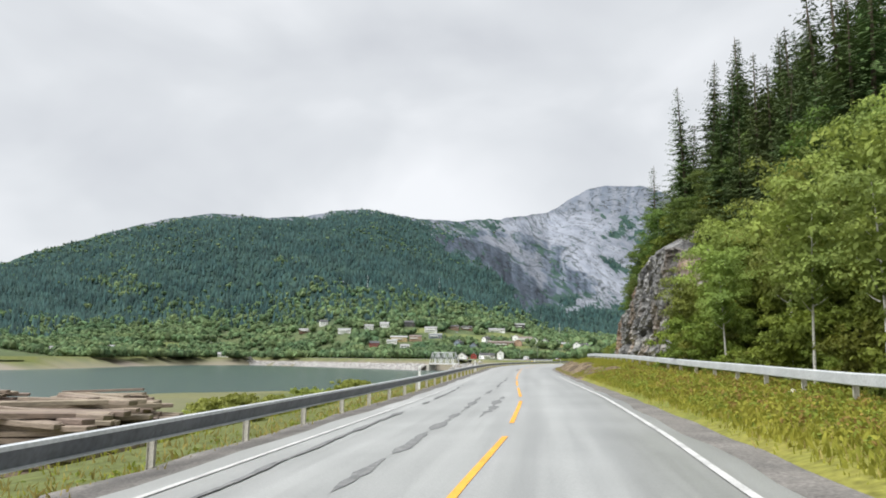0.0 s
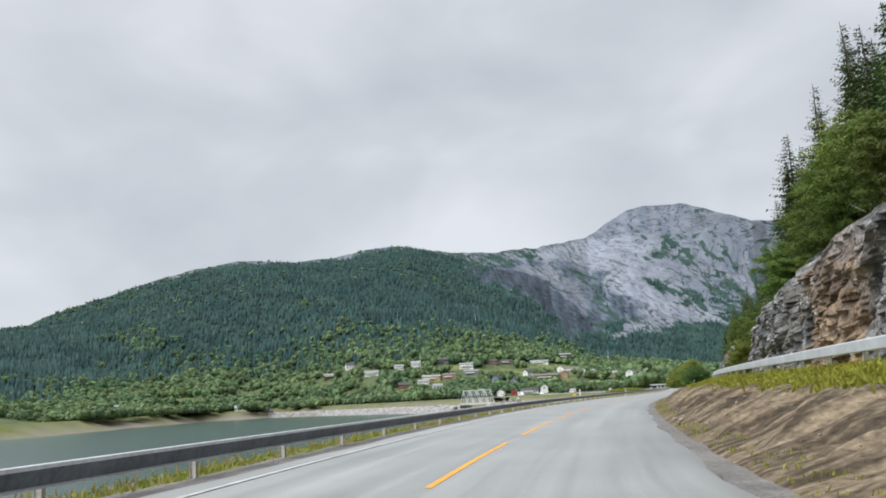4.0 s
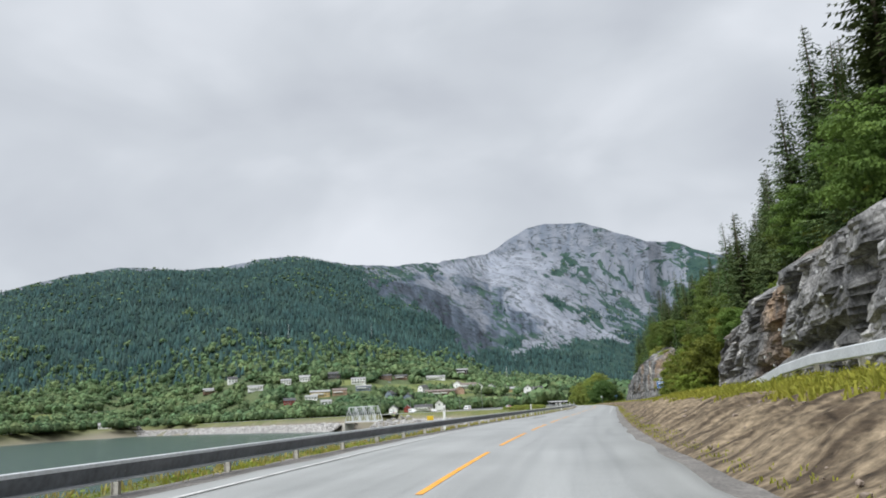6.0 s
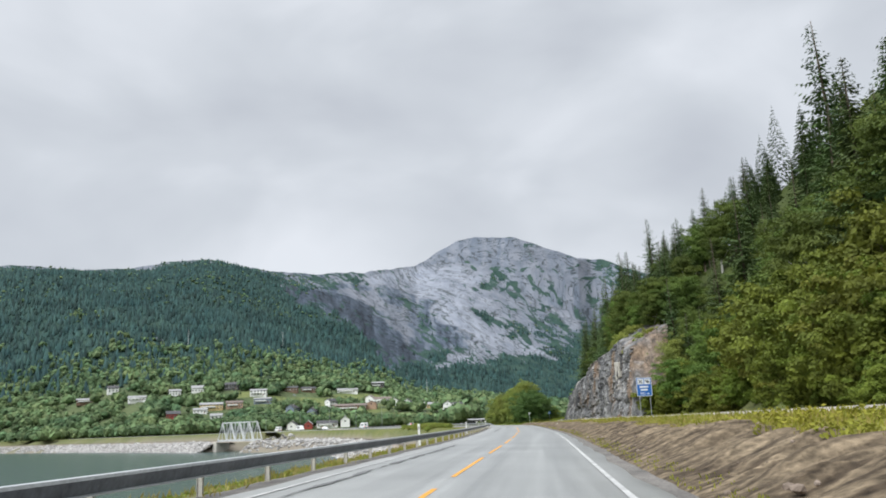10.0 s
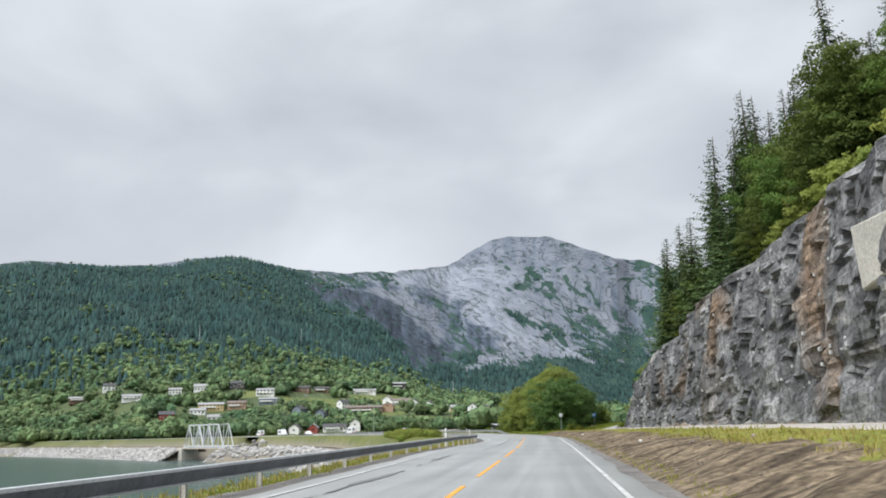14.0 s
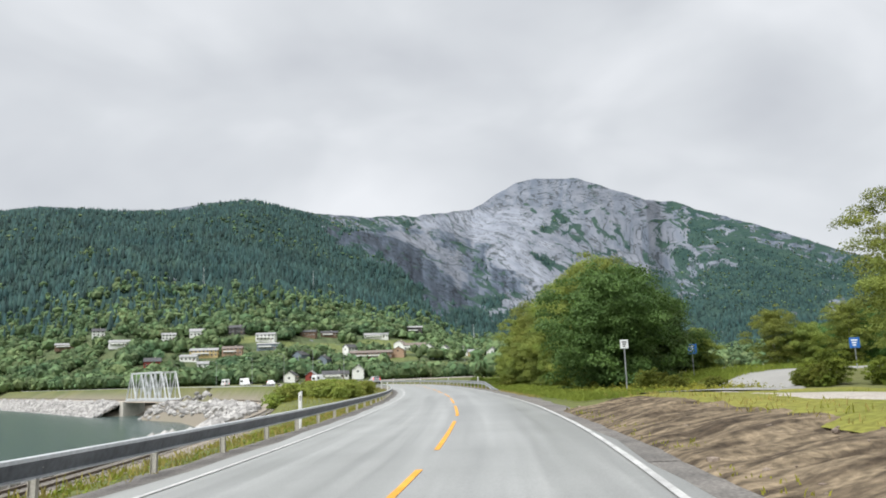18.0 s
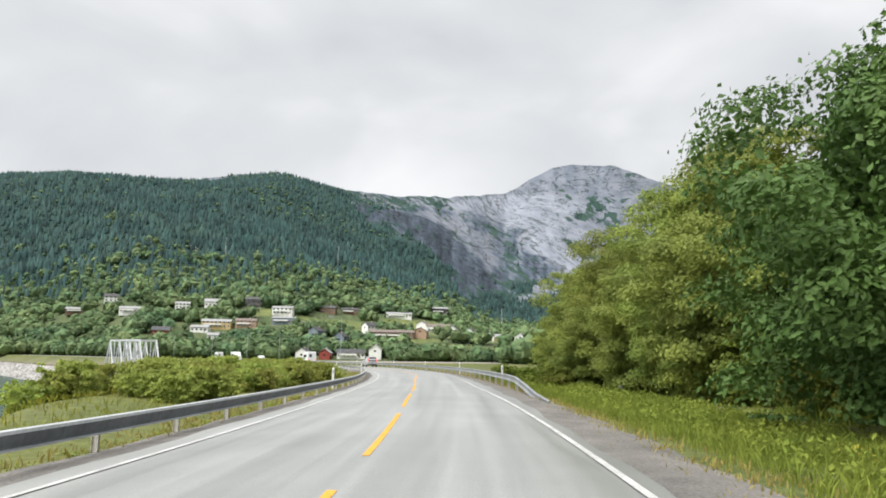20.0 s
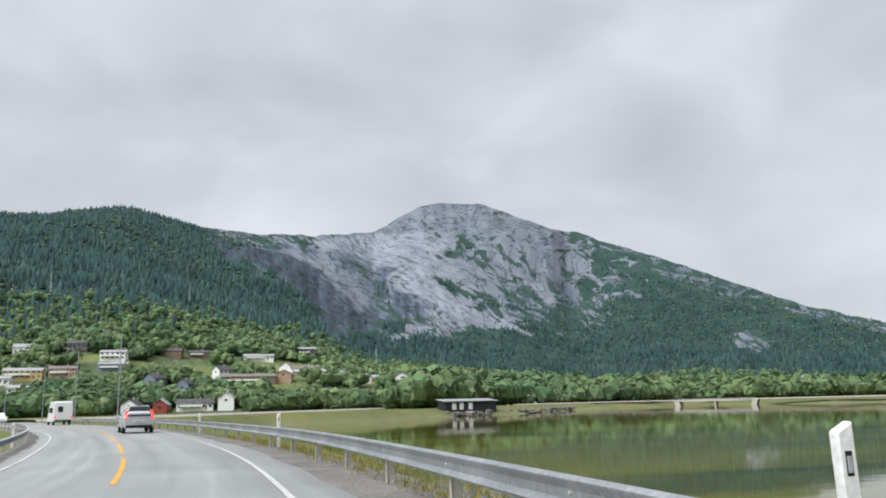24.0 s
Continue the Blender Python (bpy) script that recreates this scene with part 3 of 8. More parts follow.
def mountain_material():
    m = bpy.data.materials.new("mountainside")
    m.use_nodes = True
    nd, ln = m.node_tree.nodes, m.node_tree.links
    b = nd["Principled BSDF"]
    b.inputs["Roughness"].default_value = 0.9
    b.inputs["Specular IOR Level"].default_value = 0.15
    at = nd.new("ShaderNodeAttribute")
    at.attribute_name = "bare"
    tc = nd.new("ShaderNodeTexCoord")

    def noise_tex(scale, det, st=(1, 1, 1), rot=0.0, dist=0.0):
        mp = nd.new("ShaderNodeMapping")
        mp.inputs["Scale"].default_value = st
        mp.inputs["Rotation"].default_value = (0, 0, rot)
        n = nd.new("ShaderNodeTexNoise")
        n.inputs["Scale"].default_value, n.inputs["Detail"].default_value, n.inputs["Distortion"].default_value = scale, det, dist
        n.inputs["Roughness"].default_value = 0.62
        ln.new(tc.outputs["Object"], mp.inputs[0])
        ln.new(mp.outputs[0], n.inputs["Vector"])
        return n.outputs["Fac"]

    def ramp(fac, stops):
        r = nd.new("ShaderNodeValToRGB")
        for i, (p, c) in enumerate(stops):
            e = r.color_ramp.elements[i] if i < 2 else r.color_ramp.elements.new(p)
            e.position, e.color = p, (*c, 1)
        ln.new(fac, r.inputs[0])
        return r.outputs["Color"]

    gv = nd.new("ShaderNodeAttribute")
    gv.attribute_name = "grain"

    def grain(scale, det, st, dist=0.0):
        mp = nd.new("ShaderNodeMapping")
        mp.inputs["Scale"].default_value = st
        n = nd.new("ShaderNodeTexNoise")
        n.inputs["Scale"].default_value, n.inputs["Detail"].default_value, n.inputs["Distortion"].default_value = scale, det, dist
        n.inputs["Roughness"].default_value = 0.6
        ln.new(gv.outputs["Vector"], mp.inputs[0])
        ln.new(mp.outputs[0], n.inputs["Vector"])
        return n.outputs["Fac"]

    def blend(fac, p, q):
        x = nd.new("ShaderNodeMix")
        x.data_type = "RGBA"
        ln.new(fac, x.inputs["Factor"])
        ln.new(p, x.inputs[6])
        ln.new(q, x.inputs[7])
        return x.outputs[2]

    # rock greys with the bluish haze of distance put into the colour
    sheet = ramp(grain(1.0, 7, (0.7, 22, 3), 0.6), [(0.3, (0.158, 0.176, 0.215)), (0.7, (0.275, 0.292, 0.335))])

    def math_node(op, a, b=None):
        x = nd.new("ShaderNodeMath")
        x.operation = op
        for i, v in enumerate((a, b)):
            if v is None:
                continue
            if isinstance(v, float):
                x.inputs[i].default_value = v
            else:
                ln.new(v, x.inputs[i])
        return x.outputs[0]

    def spread(v, lo, hi, a=0.0, b=1.0):
        x = nd.new("ShaderNodeMapRange")
        x.inputs["From Min"].default_value, x.inputs["From Max"].default_value = lo, hi
        x.inputs["To Min"].default_value, x.inputs["To Max"].default_value = a, b
        ln.new(v, x.inputs["Value"])
        return x.outputs[0]

    # thin dark joints run down the dip of the slabs, broken here and there
    joint = spread(math_node("ABSOLUTE", math_node("SUBTRACT", grain(1.0, 3, (0.33, 11, 2), 1.0), 0.5)), 0.002, 0.022)
    joint2 = spread(math_node("ABSOLUTE", math_node("SUBTRACT", grain(1.0, 4, (0.8, 26, 2), 0.8), 0.5)), 0.0, 0.03)
    open_ = spread(grain(1.0, 4, (0.9, 8, 2)), 0.48, 0.58)
    open2 = spread(grain(1.0, 4, (1.4, 14, 5)), 0.42, 0.54)
    solid = math_node("MULTIPLY", math_node("MAXIMUM", joint, open_), math_node("MAXIMUM", joint2, open2))
    dark_rgb = nd.new("ShaderNodeRGB")
    dark_rgb.outputs[0].default_value = (0.06, 0.07, 0.075, 1)
    sheet = blend(solid, dark_rgb.outputs[0], sheet)
    tn = nd.new("ShaderNodeAttribute")
    tn.attribute_name = "tone"
    sc = nd.new("ShaderNodeVectorMath")
    sc.operation = "SCALE"
    ln.new(sheet, sc.inputs[0])
    ln.new(tn.outputs["Fac"], sc.inputs["Scale"])
    # low tones are shifted further towards blue
    blue = nd.new("ShaderNodeVectorMath")
    blue.operation = "MULTIPLY"
    blue.inputs[1].default_value = (0.84, 0.98, 1.12)
    ln.new(sc.outputs[0], blue.inputs[0])
    rock = blend(spread(tn.outputs["Fac"], 0.4, 0.8), blue.outputs[0], sc.outputs[0])
    mead = nd.new("ShaderNodeAttribute")
    mead.attribute_name = "meadow"
    # the forest green has the same blue haze mixed in
    green = ramp(noise_tex(0.02, 6), [(0.3, (0.016, 0.042, 0.041)), (0.7, (0.046, 0.082, 0.062))])
    green = blend(mead.outputs["Fac"], green, ramp(noise_tex(0.05, 5), [(0.35, (0.12, 0.155, 0.055)), (0.65, (0.19, 0.21, 0.08))]))
    # cracks and grassy ledges cut the bare rock into slabs
    ledge = grain(1.0, 8, (0.8, 24, 4), 1.0)
    ad = nd.new("ShaderNodeMath")
    ad.operation = "MULTIPLY_ADD"
    ln.new(ledge, ad.inputs[0])
    ad.inputs[1].default_value = 3.6
    ln.new(at.outputs["Fac"], ad.inputs[2])
    thr = nd.new("ShaderNodeMapRange")
    thr.inputs["From Min"].default_value, thr.inputs["From Max"].default_value = 1.99, 2.13
    ln.new(ad.outputs[0], thr.inputs["Value"])
    mix = nd.new("ShaderNodeMix")
    mix.data_type = "RGBA"
    ln.new(thr.outputs[0], mix.inputs["Factor"])
    ln.new(green, mix.inputs[6])
    ln.new(rock, mix.inputs[7])
    ln.new(mix.outputs[2], b.inputs["Base Color"])
    bp = nd.new("ShaderNodeBump")
    bp.inputs["Strength"].default_value, bp.inputs["Distance"].default_value = 0.8, 9.0
    ln.new(ledge, bp.inputs["Height"])
    ln.new(bp.outputs[0], b.inputs["Normal"])
    return m


# parts of the mountain as outlines in bearing and rise, each with its level of bareness, tone of the rock and softness
CREST = [(-34, 0.93), (-14, 0.91), (-9, 0.87), (-6, 0.92), (-6, 1.06), (-34, 1.06)]
RIM = [(-9.5, 0.93), (-6, 0.8), (-3.6, 0.7), (-1, 0.72), (2.5, 0.84), (4, 1.06), (-9, 1.06)]
SADDLE = [(1.5, 0.9), (5, 0.93), (9, 0.94), (9.5, 1.06), (1.5, 1.06)]
SUMMIT = [(7.1, 0.97), (8.9, 0.9), (11.5, 0.86), (14.9, 0.86), (17.4, 0.89), (19.9, 0.92), (21.6, 0.99), (21, 1.06), (7, 1.06)]
SCREE = [(14, 0.72), (20, 0.78), (25, 0.82), (25, 0.62), (19, 0.55), (16, 0.57)]
MIXED = [(11.6, 0.87), (15.7, 0.89), (19.9, 0.93), (22.6, 0.95), (25.1, 0.84), (21.4, 0.77), (19.8, 0.79), (17.3, 0.72), (14.2, 0.64), (12, 0.74)]
FACE = [(-3.2, 0.66), (-2.6, 0.74), (0, 0.8), (2.3, 0.8), (4.7, 0.6), (6.4, 0.52), (7.2, 0.49), (6.4, 0.44), (4.5, 0.4), (3.1, 0.46), (0.6, 0.55)]
MAIN = [(1.6, 0.9), (4.7, 0.95), (7.3, 0.97), (12.3, 0.88), (13.4, 0.85), (12.1, 0.76), (13.1, 0.7), (15.1, 0.62), (16.6, 0.57), (15.5, 0.5), (13, 0.49), (10.5, 0.55), (8.9, 0.66), (8.1, 0.76), (6.4, 0.84), (4, 0.86)]
BAND = [(-0.5, 0.76), (2.3, 0.86), (3.9, 0.85), (5.6, 0.75), (6.8, 0.68), (7, 0.57), (6.2, 0.5), (4.7, 0.57), (3.1, 0.68)]
# dark growth and shaded rock: the gully's shade is put into its low tone
GULLY = [(5.2, 0.82), (6.9, 0.74), (8.5, 0.63), (9.6, 0.52), (8.9, 0.45), (7.8, 0.46), (7.5, 0.6), (6.4, 0.75)]
TAIL = [(16, 0.6), (18.4, 0.575), (19.8, 0.55), (19.4, 0.52), (17.1, 0.51), (15.7, 0.52)]
APRON = [(8.9, 0.47), (10.7, 0.5), (13, 0.5), (15.5, 0.5), (14.6, 0.46), (11.3, 0.42), (9.1, 0.42)]
OUTCROP = [(18.8, 0.84), (21.5, 0.88), (22.1, 0.82), (20.8, 0.77), (19.2, 0.79)]
CHUTE = [(19.4, 0.74), (19.9, 0.75), (21.3, 0.6), (20.9, 0.58)]
LEDGE = [(23.1, 0.85), (24.9, 0.85), (25.2, 0.78), (23.3, 0.81)]
SHOULDER = [(22.5, 0.96), (27, 0.88), (44, 0.86), (44, 1.06), (22.5, 1.06)]
DOME = [(32.1, 0.62), (33.4, 0.69), (34.8, 0.68), (34.3, 0.57), (32.5, 0.45)]
SPUR = [(40, 0.5), (41.5, 0.62), (44, 0.6), (44.5, 0.42), (41, 0.4)]
WALL = [(-3.4, 0.67), (-1, 0.82), (4, 0.95), (12, 0.88), (13, 0.7), (16, 0.58), (15.5, 0.5), (12, 0.46), (8.9, 0.45), (6.4, 0.44), (4.5, 0.4), (3.1, 0.46), (0.6, 0.55)]
SLABS = [(0.2, 0.8, 0.05, CREST), (0.27, 0.64, 0.09, RIM), (0.5, 0.78, 0.04, SADDLE), (0.5, 0.48, 0.03, WALL), (0.2, 0.7, 0.06, SCREE), (0.40, 0.74, 0.06, MIXED), (0.72, 0.7, 0.03, SUMMIT), (0.58, 0.31, 0.03, FACE), (0.85, 1.04, 0.03, MAIN), (0.72, 0.8, 0.025, BAND), (0.2, 0.36, 0.02, GULLY), (0.55, 0.98, 0.02, TAIL), (0.42, 0.9, 0.03, APRON), (0.44, 0.66, 0.03, OUTCROP), (0.5, 0.85, 0.012, CHUTE), (0.42, 0.7, 0.03, LEDGE), (0.13, 0.62, 0.06, SHOULDER), (0.36, 0.7, 0.04, DOME), (0.28, 0.7, 0.04, SPUR)]


def rock_plan(b, u):
    """How bare the mountain is at a bearing and rise, and how light its rock."""
    b, u = np.asarray(b, float), np.asarray(u, float)
    v, tone = np.full(b.shape, -0.4), np.full(b.shape, 0.8)
    dip = u * 14 + 0.29 * b
    jag = 0.045 * fbm(b * 0.5, dip, 1.0, 91) + 0.03 * fbm(b, u * 40, 1.1, 92)
    for level, tn, soft, poly in SLABS:
        d = inside([(p * 0.03, q) for p, q in poly], b * 0.03, u).reshape(b.shape)
        m = sstep(-soft, soft, d + jag)
        v, tone = v * (1 - m) + level * m, tone * (1 - m) + tn * m
    return v, tone


def bare_mask(b, u):
    return np.clip((rock_plan(b, u)[0] + 0.1) / 0.5, 0, 1)


M_MOUNT = mountain_material()
me = mesh_from("mountain", np.stack([mx_, my_, mz_], -1).reshape(-1, 3), grid_faces(len(MB), len(MU))[:, ::-1], [M_MOUNT], True)
bare, tone = rock_plan(mb, mu)
dip = mu * 14 + 0.45 * mb
bare = bare + 0.05 * fbm(mb * 0.8, dip * 2.4, 1.0, 93) + 0.15 * fbm(mb * 2.2, dip * 6.5, 1.0, 97) + 0.06 * fbm(mx_, my_, 150, 21) + 0.05 * fbm(mx_, my_, 45, 22)
streak = fbm(mb * 2.6 + 0.8 * fbm(mb, mu * 9, 1.0, 96), mu * 7, 1.0, 94)
tone = tone * (1 + 0.75 * streak * sstep(0.78, 0.55, tone) + 0.10 * fbm(mb * 0.5, dip * 1.6, 1.0, 95))
meadow = 0.55 * sstep(0.3, 0.14, mu)
for b0, r0, rad in MEADOWS:
    meadow = np.maximum(meadow, sstep(1.25, 0.8, np.hypot((mb - b0) * np.pi / 180 * mr / 1.8, mr - r0) / rad))
for nm, val in (("bare", bare), ("tone", tone), ("meadow", meadow)):
    attr = me.attributes.new(nm, "FLOAT", "POINT")
    attr.data.foreach_set("value", val.ravel().astype(np.float32))
slope = 0.043 - 0.033 * sstep(0.74, 0.92, mu) * sstep(4, 9, mb)
rise = 4.27 * mz_ / mr
gat = me.attributes.new("grain", "FLOAT_VECTOR", "POINT")
gat.data.foreach_set("vector", np.stack([mb, rise + (mb - 13) * slope, mu], -1).ravel().astype(np.float32))
put("mountain", me, label="forested mountain with bare grey rock slabs", category="mountain", kind="structure")

# ---- road surface, paint and shoulders ----
def strip(name, s0, s1, offs, zs, mat, step=2.0, parent=None, label="", category="", kind="", wob=None):
    """A band along the road: offs and zs give its cross-section."""
    s = np.arange(s0, s1 + step * 0.5, step)
    v = np.stack([at_road(s, o + (wob(s, k) if wob else 0), z) for k, (o, z) in enumerate(zip(offs, zs))], 1)
    me = mesh_from(name, v.reshape(-1, 3), grid_faces(len(s), len(offs))[:, ::-1], [mat], True)
    return put(name, me, parent, label=label, category=category, kind=kind)


S_END = RSI[-1] - 2
road = strip("road", 0, S_END, [-4.25, -4.0, -2, 0, 2, 4.0, 4.3], [-0.25, 0.0, 0.02, 0.03, 0.02, 0.0, -0.25], M_ASPHALT, label="two-lane road of worn wet grey asphalt", category="road", kind="structure", wob=lambda s, k: 0.07 * np.sin(s * 0.9 + k) * (k in (0, 1, 5, 6)) + 0.05 * np.sin(s * 0.37) * (k in (1, 5)))
# wheel tracks and streaks along the lanes
s_ = np.arange(0, S_END + 1.0, 2.0)
la = road.data.attributes.new("lane", "FLOAT_VECTOR", "POINT")
la.data.foreach_set("vector", np.array([(o, s, 0) for s in s_ for o in (-4.25, -4.0, -2, 0, 2, 4.0, 4.3)], np.float32).ravel()[: 3 * len(road.data.vertices)])
nd, ln = M_ASPHALT.node_tree.nodes, M_ASPHALT.node_tree.links
a_at, a_sx = nd.new("ShaderNodeAttribute"), nd.new("ShaderNodeSeparateXYZ")
a_at.attribute_name = "lane"
ln.new(a_at.outputs["Vector"], a_sx.inputs[0])
a_mp, a_no, a_mr = nd.new("ShaderNodeMapping"), nd.new("ShaderNodeTexNoise"), nd.new("ShaderNodeMapRange")
a_mp.inputs["Scale"].default_value = (2.2, 0.05, 1)
a_no.inputs["Scale"].default_value, a_no.inputs["Detail"].default_value, a_no.inputs["Roughness"].default_value = 1.0, 6, 0.6
a_mr.inputs["From Min"].default_value, a_mr.inputs["From Max"].default_value = 0.3, 0.7
a_mr.inputs["To Min"].default_value, a_mr.inputs["To Max"].default_value = 0.84, 1.14
ln.new(a_at.outputs["Vector"], a_mp.inputs[0])
ln.new(a_mp.outputs[0], a_no.inputs["Vector"])
ln.new(a_no.outputs["Fac"], a_mr.inputs["Value"])
a_cos = nd.new("ShaderNodeMath")
a_cos.operation = "COSINE"
a_k = nd.new("ShaderNodeMath")
a_k.operation = "MULTIPLY"
a_k.inputs[1].default_value = 3.6
ln.new(a_sx.outputs["X"], a_k.inputs[0])
ln.new(a_k.outputs[0], a_cos.inputs[0])
a_tr = nd.new("ShaderNodeMath")
a_tr.operation = "MULTIPLY_ADD"
a_tr.inputs[1].default_value, a_tr.inputs[2].default_value = 0.05, 1.0
ln.new(a_cos.outputs[0], a_tr.inputs[0])
a_m = nd.new("ShaderNodeMath")
a_m.operation = "MULTIPLY"
ln.new(a_tr.outputs[0], a_m.inputs[0])
ln.new(a_mr.outputs[0], a_m.inputs[1])
a_sc = nd.new("ShaderNodeVectorMath")
a_sc.operation = "SCALE"
ln.new(nd["Principled BSDF"].inputs["Base Color"].links[0].from_socket, a_sc.inputs[0])
ln.new(a_m.outputs[0], a_sc.inputs["Scale"])
ln.new(a_sc.outputs[0], nd["Principled BSDF"].inputs["Base Color"])
a_ro = nd.new("ShaderNodeMapRange")
a_ro.inputs["To Min"].default_value, a_ro.inputs["To Max"].default_value = 0.30, 0.52
ln.new(a_no.outputs["Fac"], a_ro.inputs["Value"])
ln.new(a_ro.outputs[0], nd["Principled BSDF"].inputs["Roughness"])
CENTRE_Y = [0, 8, 15, 28, 34, 45, 65, 104, 300, 313, 330, 350, 365, 382, 395, 405, 420, 445, 460, 490, 507, 520, 531, 542, 565, 590]
CENTRE_O = [0.2, 0.3, 0.6, 0.6, 0.45, 0.2, 0, 0, 0, 0.25, 0.2, 0.25, 0.2, 0, 0.2, 0.45, 0.6, 0.2, -0.15, -0.3, 0.2, -0.05, 0.15, -0.15, -0.2, 0]
RIGHT_Y = [0, 8, 15, 30, 48, 66, 225, 380, 400, 412, 425, 445, 461, 476, 500, 515, 540, 570]
RIGHT_O = [3.4, 3.45, 3.6, 3.65, 3.45, 3.4, 3.45, 3.4, 3.65, 3.9, 4.0, 3.7, 3.5, 3.15, 3.25, 3.1, 3.1, 3.4]


def along(s, ys, os):
    return np.interp(np.interp(s, RSI, RQ[:, 1]), ys, os)


for k, s0 in enumerate(v for v in np.arange(77 + 1.55 - 12.45 * 6, S_END - 12, 12.45) if v > 0):
    n = np.linspace(s0, s0 + 9.3, 6)
    ed = 0.055
    c0 = along(n, CENTRE_Y, CENTRE_O) if s0 < SY(600) else 0 * n
    v = np.vstack([at_road(n, c0 - ed, 0.036), at_road(n, c0 + ed, 0.036)])
    fs = [(i, i + 6, i + 7, i + 1) for i in range(5)]
    put("centre_dash", mesh_from("centre_dash", v, fs, [M_YELLOW]), road)
for o, runs in ((-3.35, [(0, S_END)]), (3.4, [(0, s_of_y(66)), (s_of_y(225), S_END)])):
    for s0, s1 in runs:
        for a in np.arange(s0, s1 - 1, 40.0):
            strip("edge_line", a, min(a + 40, s1), [o - 0.058, o + 0.058], [0.022, 0.022], M_WHITE, parent=road, wob=(lambda s, k: (along(s, RIGHT_Y, RIGHT_O) - 3.4) * (s < SY(600))) if o > 0 else None)


def tar(s0, s1, o0, o1, w, seed):
    """A ragged dark seam of tar or worn asphalt."""
    s = np.arange(s0, s1, 0.12)
    t = (s - s0) / (s1 - s0)
    c = o0 + (o1 - o0) * t + 0.10 * fbm(s, s * 0, 4, seed)
    half = w * np.clip(0.5 + 0.9 * fbm(s, s * 0, 1.1, seed + 1, 5), 0.0, 1.3) * np.minimum(1, 8 * np.minimum(t, 1 - t))
    v = np.stack([at_road(s, c - half, 0.034), at_road(s, c + half, 0.034)], 1).reshape(-1, 3)
    put("tar_patch", mesh_from("tar_patch", v, grid_faces(len(s), 2)[:, ::-1], [M_PATCH]), road, label="ragged dark tar seam in the asphalt")


tar(SY(4), SY(38), -1.1, -1.0, 0.13, 1)
tar(SY(5), SY(46), -2.6, -2.9, 0.09, 2)
tar(SY(38), SY(62), -0.8, -0.6, 0.10, 3)
tar(SY(92), SY(103), -0.5, -0.35, 0.30, 4)
tar(SY(20), SY(31), -0.25, -0.2, 0.16, 5)
tar(SY(205), SY(216), -2.5, -2.4, 0.22, 6)
tar(SY(245), SY(275), -2.7, -2.6, 0.14, 7)
tar(SY(316), SY(348), -2.5, -2.2, 0.13, 8)
tar(SY(352), SY(400), -1.3, -1.3, 0.07, 9)
tar(SY(378), SY(392), -0.3, -0.2, 0.10, 10)
strip("gravel_shoulder", 0, SY(640), [-5.4, -4.9, -3.85], [-0.2, -0.05, -0.02], M_GRAVEL, label="narrow gravel shoulder beside the asphalt", category="shoulder", kind="structure", wob=lambda s, k: 0.12 * np.sin(s * 1.3 + k * 2))
strip("gravel_shoulder", 0, SY(66), [3.75, 4.5, 5.6], [-0.02, -0.02, -0.1], M_GRAVEL, label="narrow gravel shoulder beside the asphalt", category="shoulder", kind="structure", wob=lambda s, k: 0.12 * np.sin(s * 1.1 + k * 2))
strip("gravel_shoulder", SY(64), SY(406), [3.85, 4.4, 5.0], [-0.03, -0.03, -0.02], M_GRAVEL, label="narrow gravel shoulder beside the asphalt", category="shoulder", kind="structure", wob=lambda s, k: 0.10 * np.sin(s * 1.1 + k * 2) + 0.08 * np.sin(s * 0.43 + k))
strip("gravel_shoulder", SY(404), SY(640), [3.75, 4.9, 6.4], [-0.02, -0.02, -0.25], M_GRAVEL, label="narrow gravel shoulder beside the asphalt", category="shoulder", kind="structure", wob=lambda s, k: 0.12 * np.sin(s * 1.1 + k * 2))


# ---- banks on the right: grass, then raw earth, then grass ----
def bank(name, y0, y1, o0, o1, mat, rough, label, step=0.45, furrow=0.0, seed=0, lift=0.05):
    s = np.arange(SY(y0), SY(y1), step)
    o = np.arange(o0, o1 + 0.01, step)
    S, O = np.meshgrid(s, o, indexing="ij")
    Y = np.interp(S, RSI, RQ[:, 1])
    z = shelf_z(Y, O) + rough * (fbm(S, O, 3.2, seed) * 0.6 + fbm(S, O, 0.9, seed + 1, 3) * 0.4) * sstep(o0 - 0.3, o0 + 1.2, O)
    lay = S - O * 0.4 + 0.35 * fbm(S, O, 4, seed + 3)
    z = z + furrow * np.interp(Y, [60, 225, 300], [1, 1, 0.4]) * fbm(lay, O * 0.22, 0.9, seed + 4, 3) * sstep(4.9, 5.8, O) * sstep(8.2, 7.2, O) + lift * sstep(o0 - 0.1, o0 + 0.9, O) - 0.06 * (O < o0 + step * 0.5)
    z = z - 0.5 * (1 - sstep(y0, y0 + 5, Y) * sstep(y1, y1 - 5, Y))
    v = at_road(S, O, z)
    me = mesh_from(name, v.reshape(-1, 3), grid_faces(len(s), len(o))[:, ::-1], [mat], True)
    la = me.attributes.new("lay", "FLOAT_VECTOR", "POINT")
    la.data.foreach_set("vector", np.stack([lay * 1.4, O * 0.35, S * 0.1], -1).ravel().astype(np.float32))
    return put(name, me, label=label, category="bank", kind="structure")


# scraped earth: its streaks follow the digger's strokes up the bank
nd, ln = M_MUD.node_tree.nodes, M_MUD.node_tree.links
m_at = nd.new("ShaderNodeAttribute")
m_at.attribute_name = "lay"
for n_ in [n_ for n_ in nd if n_.bl_idname == "ShaderNodeTexNoise"][:1]:
    ln.new(m_at.outputs["Vector"], n_.inputs["Vector"])


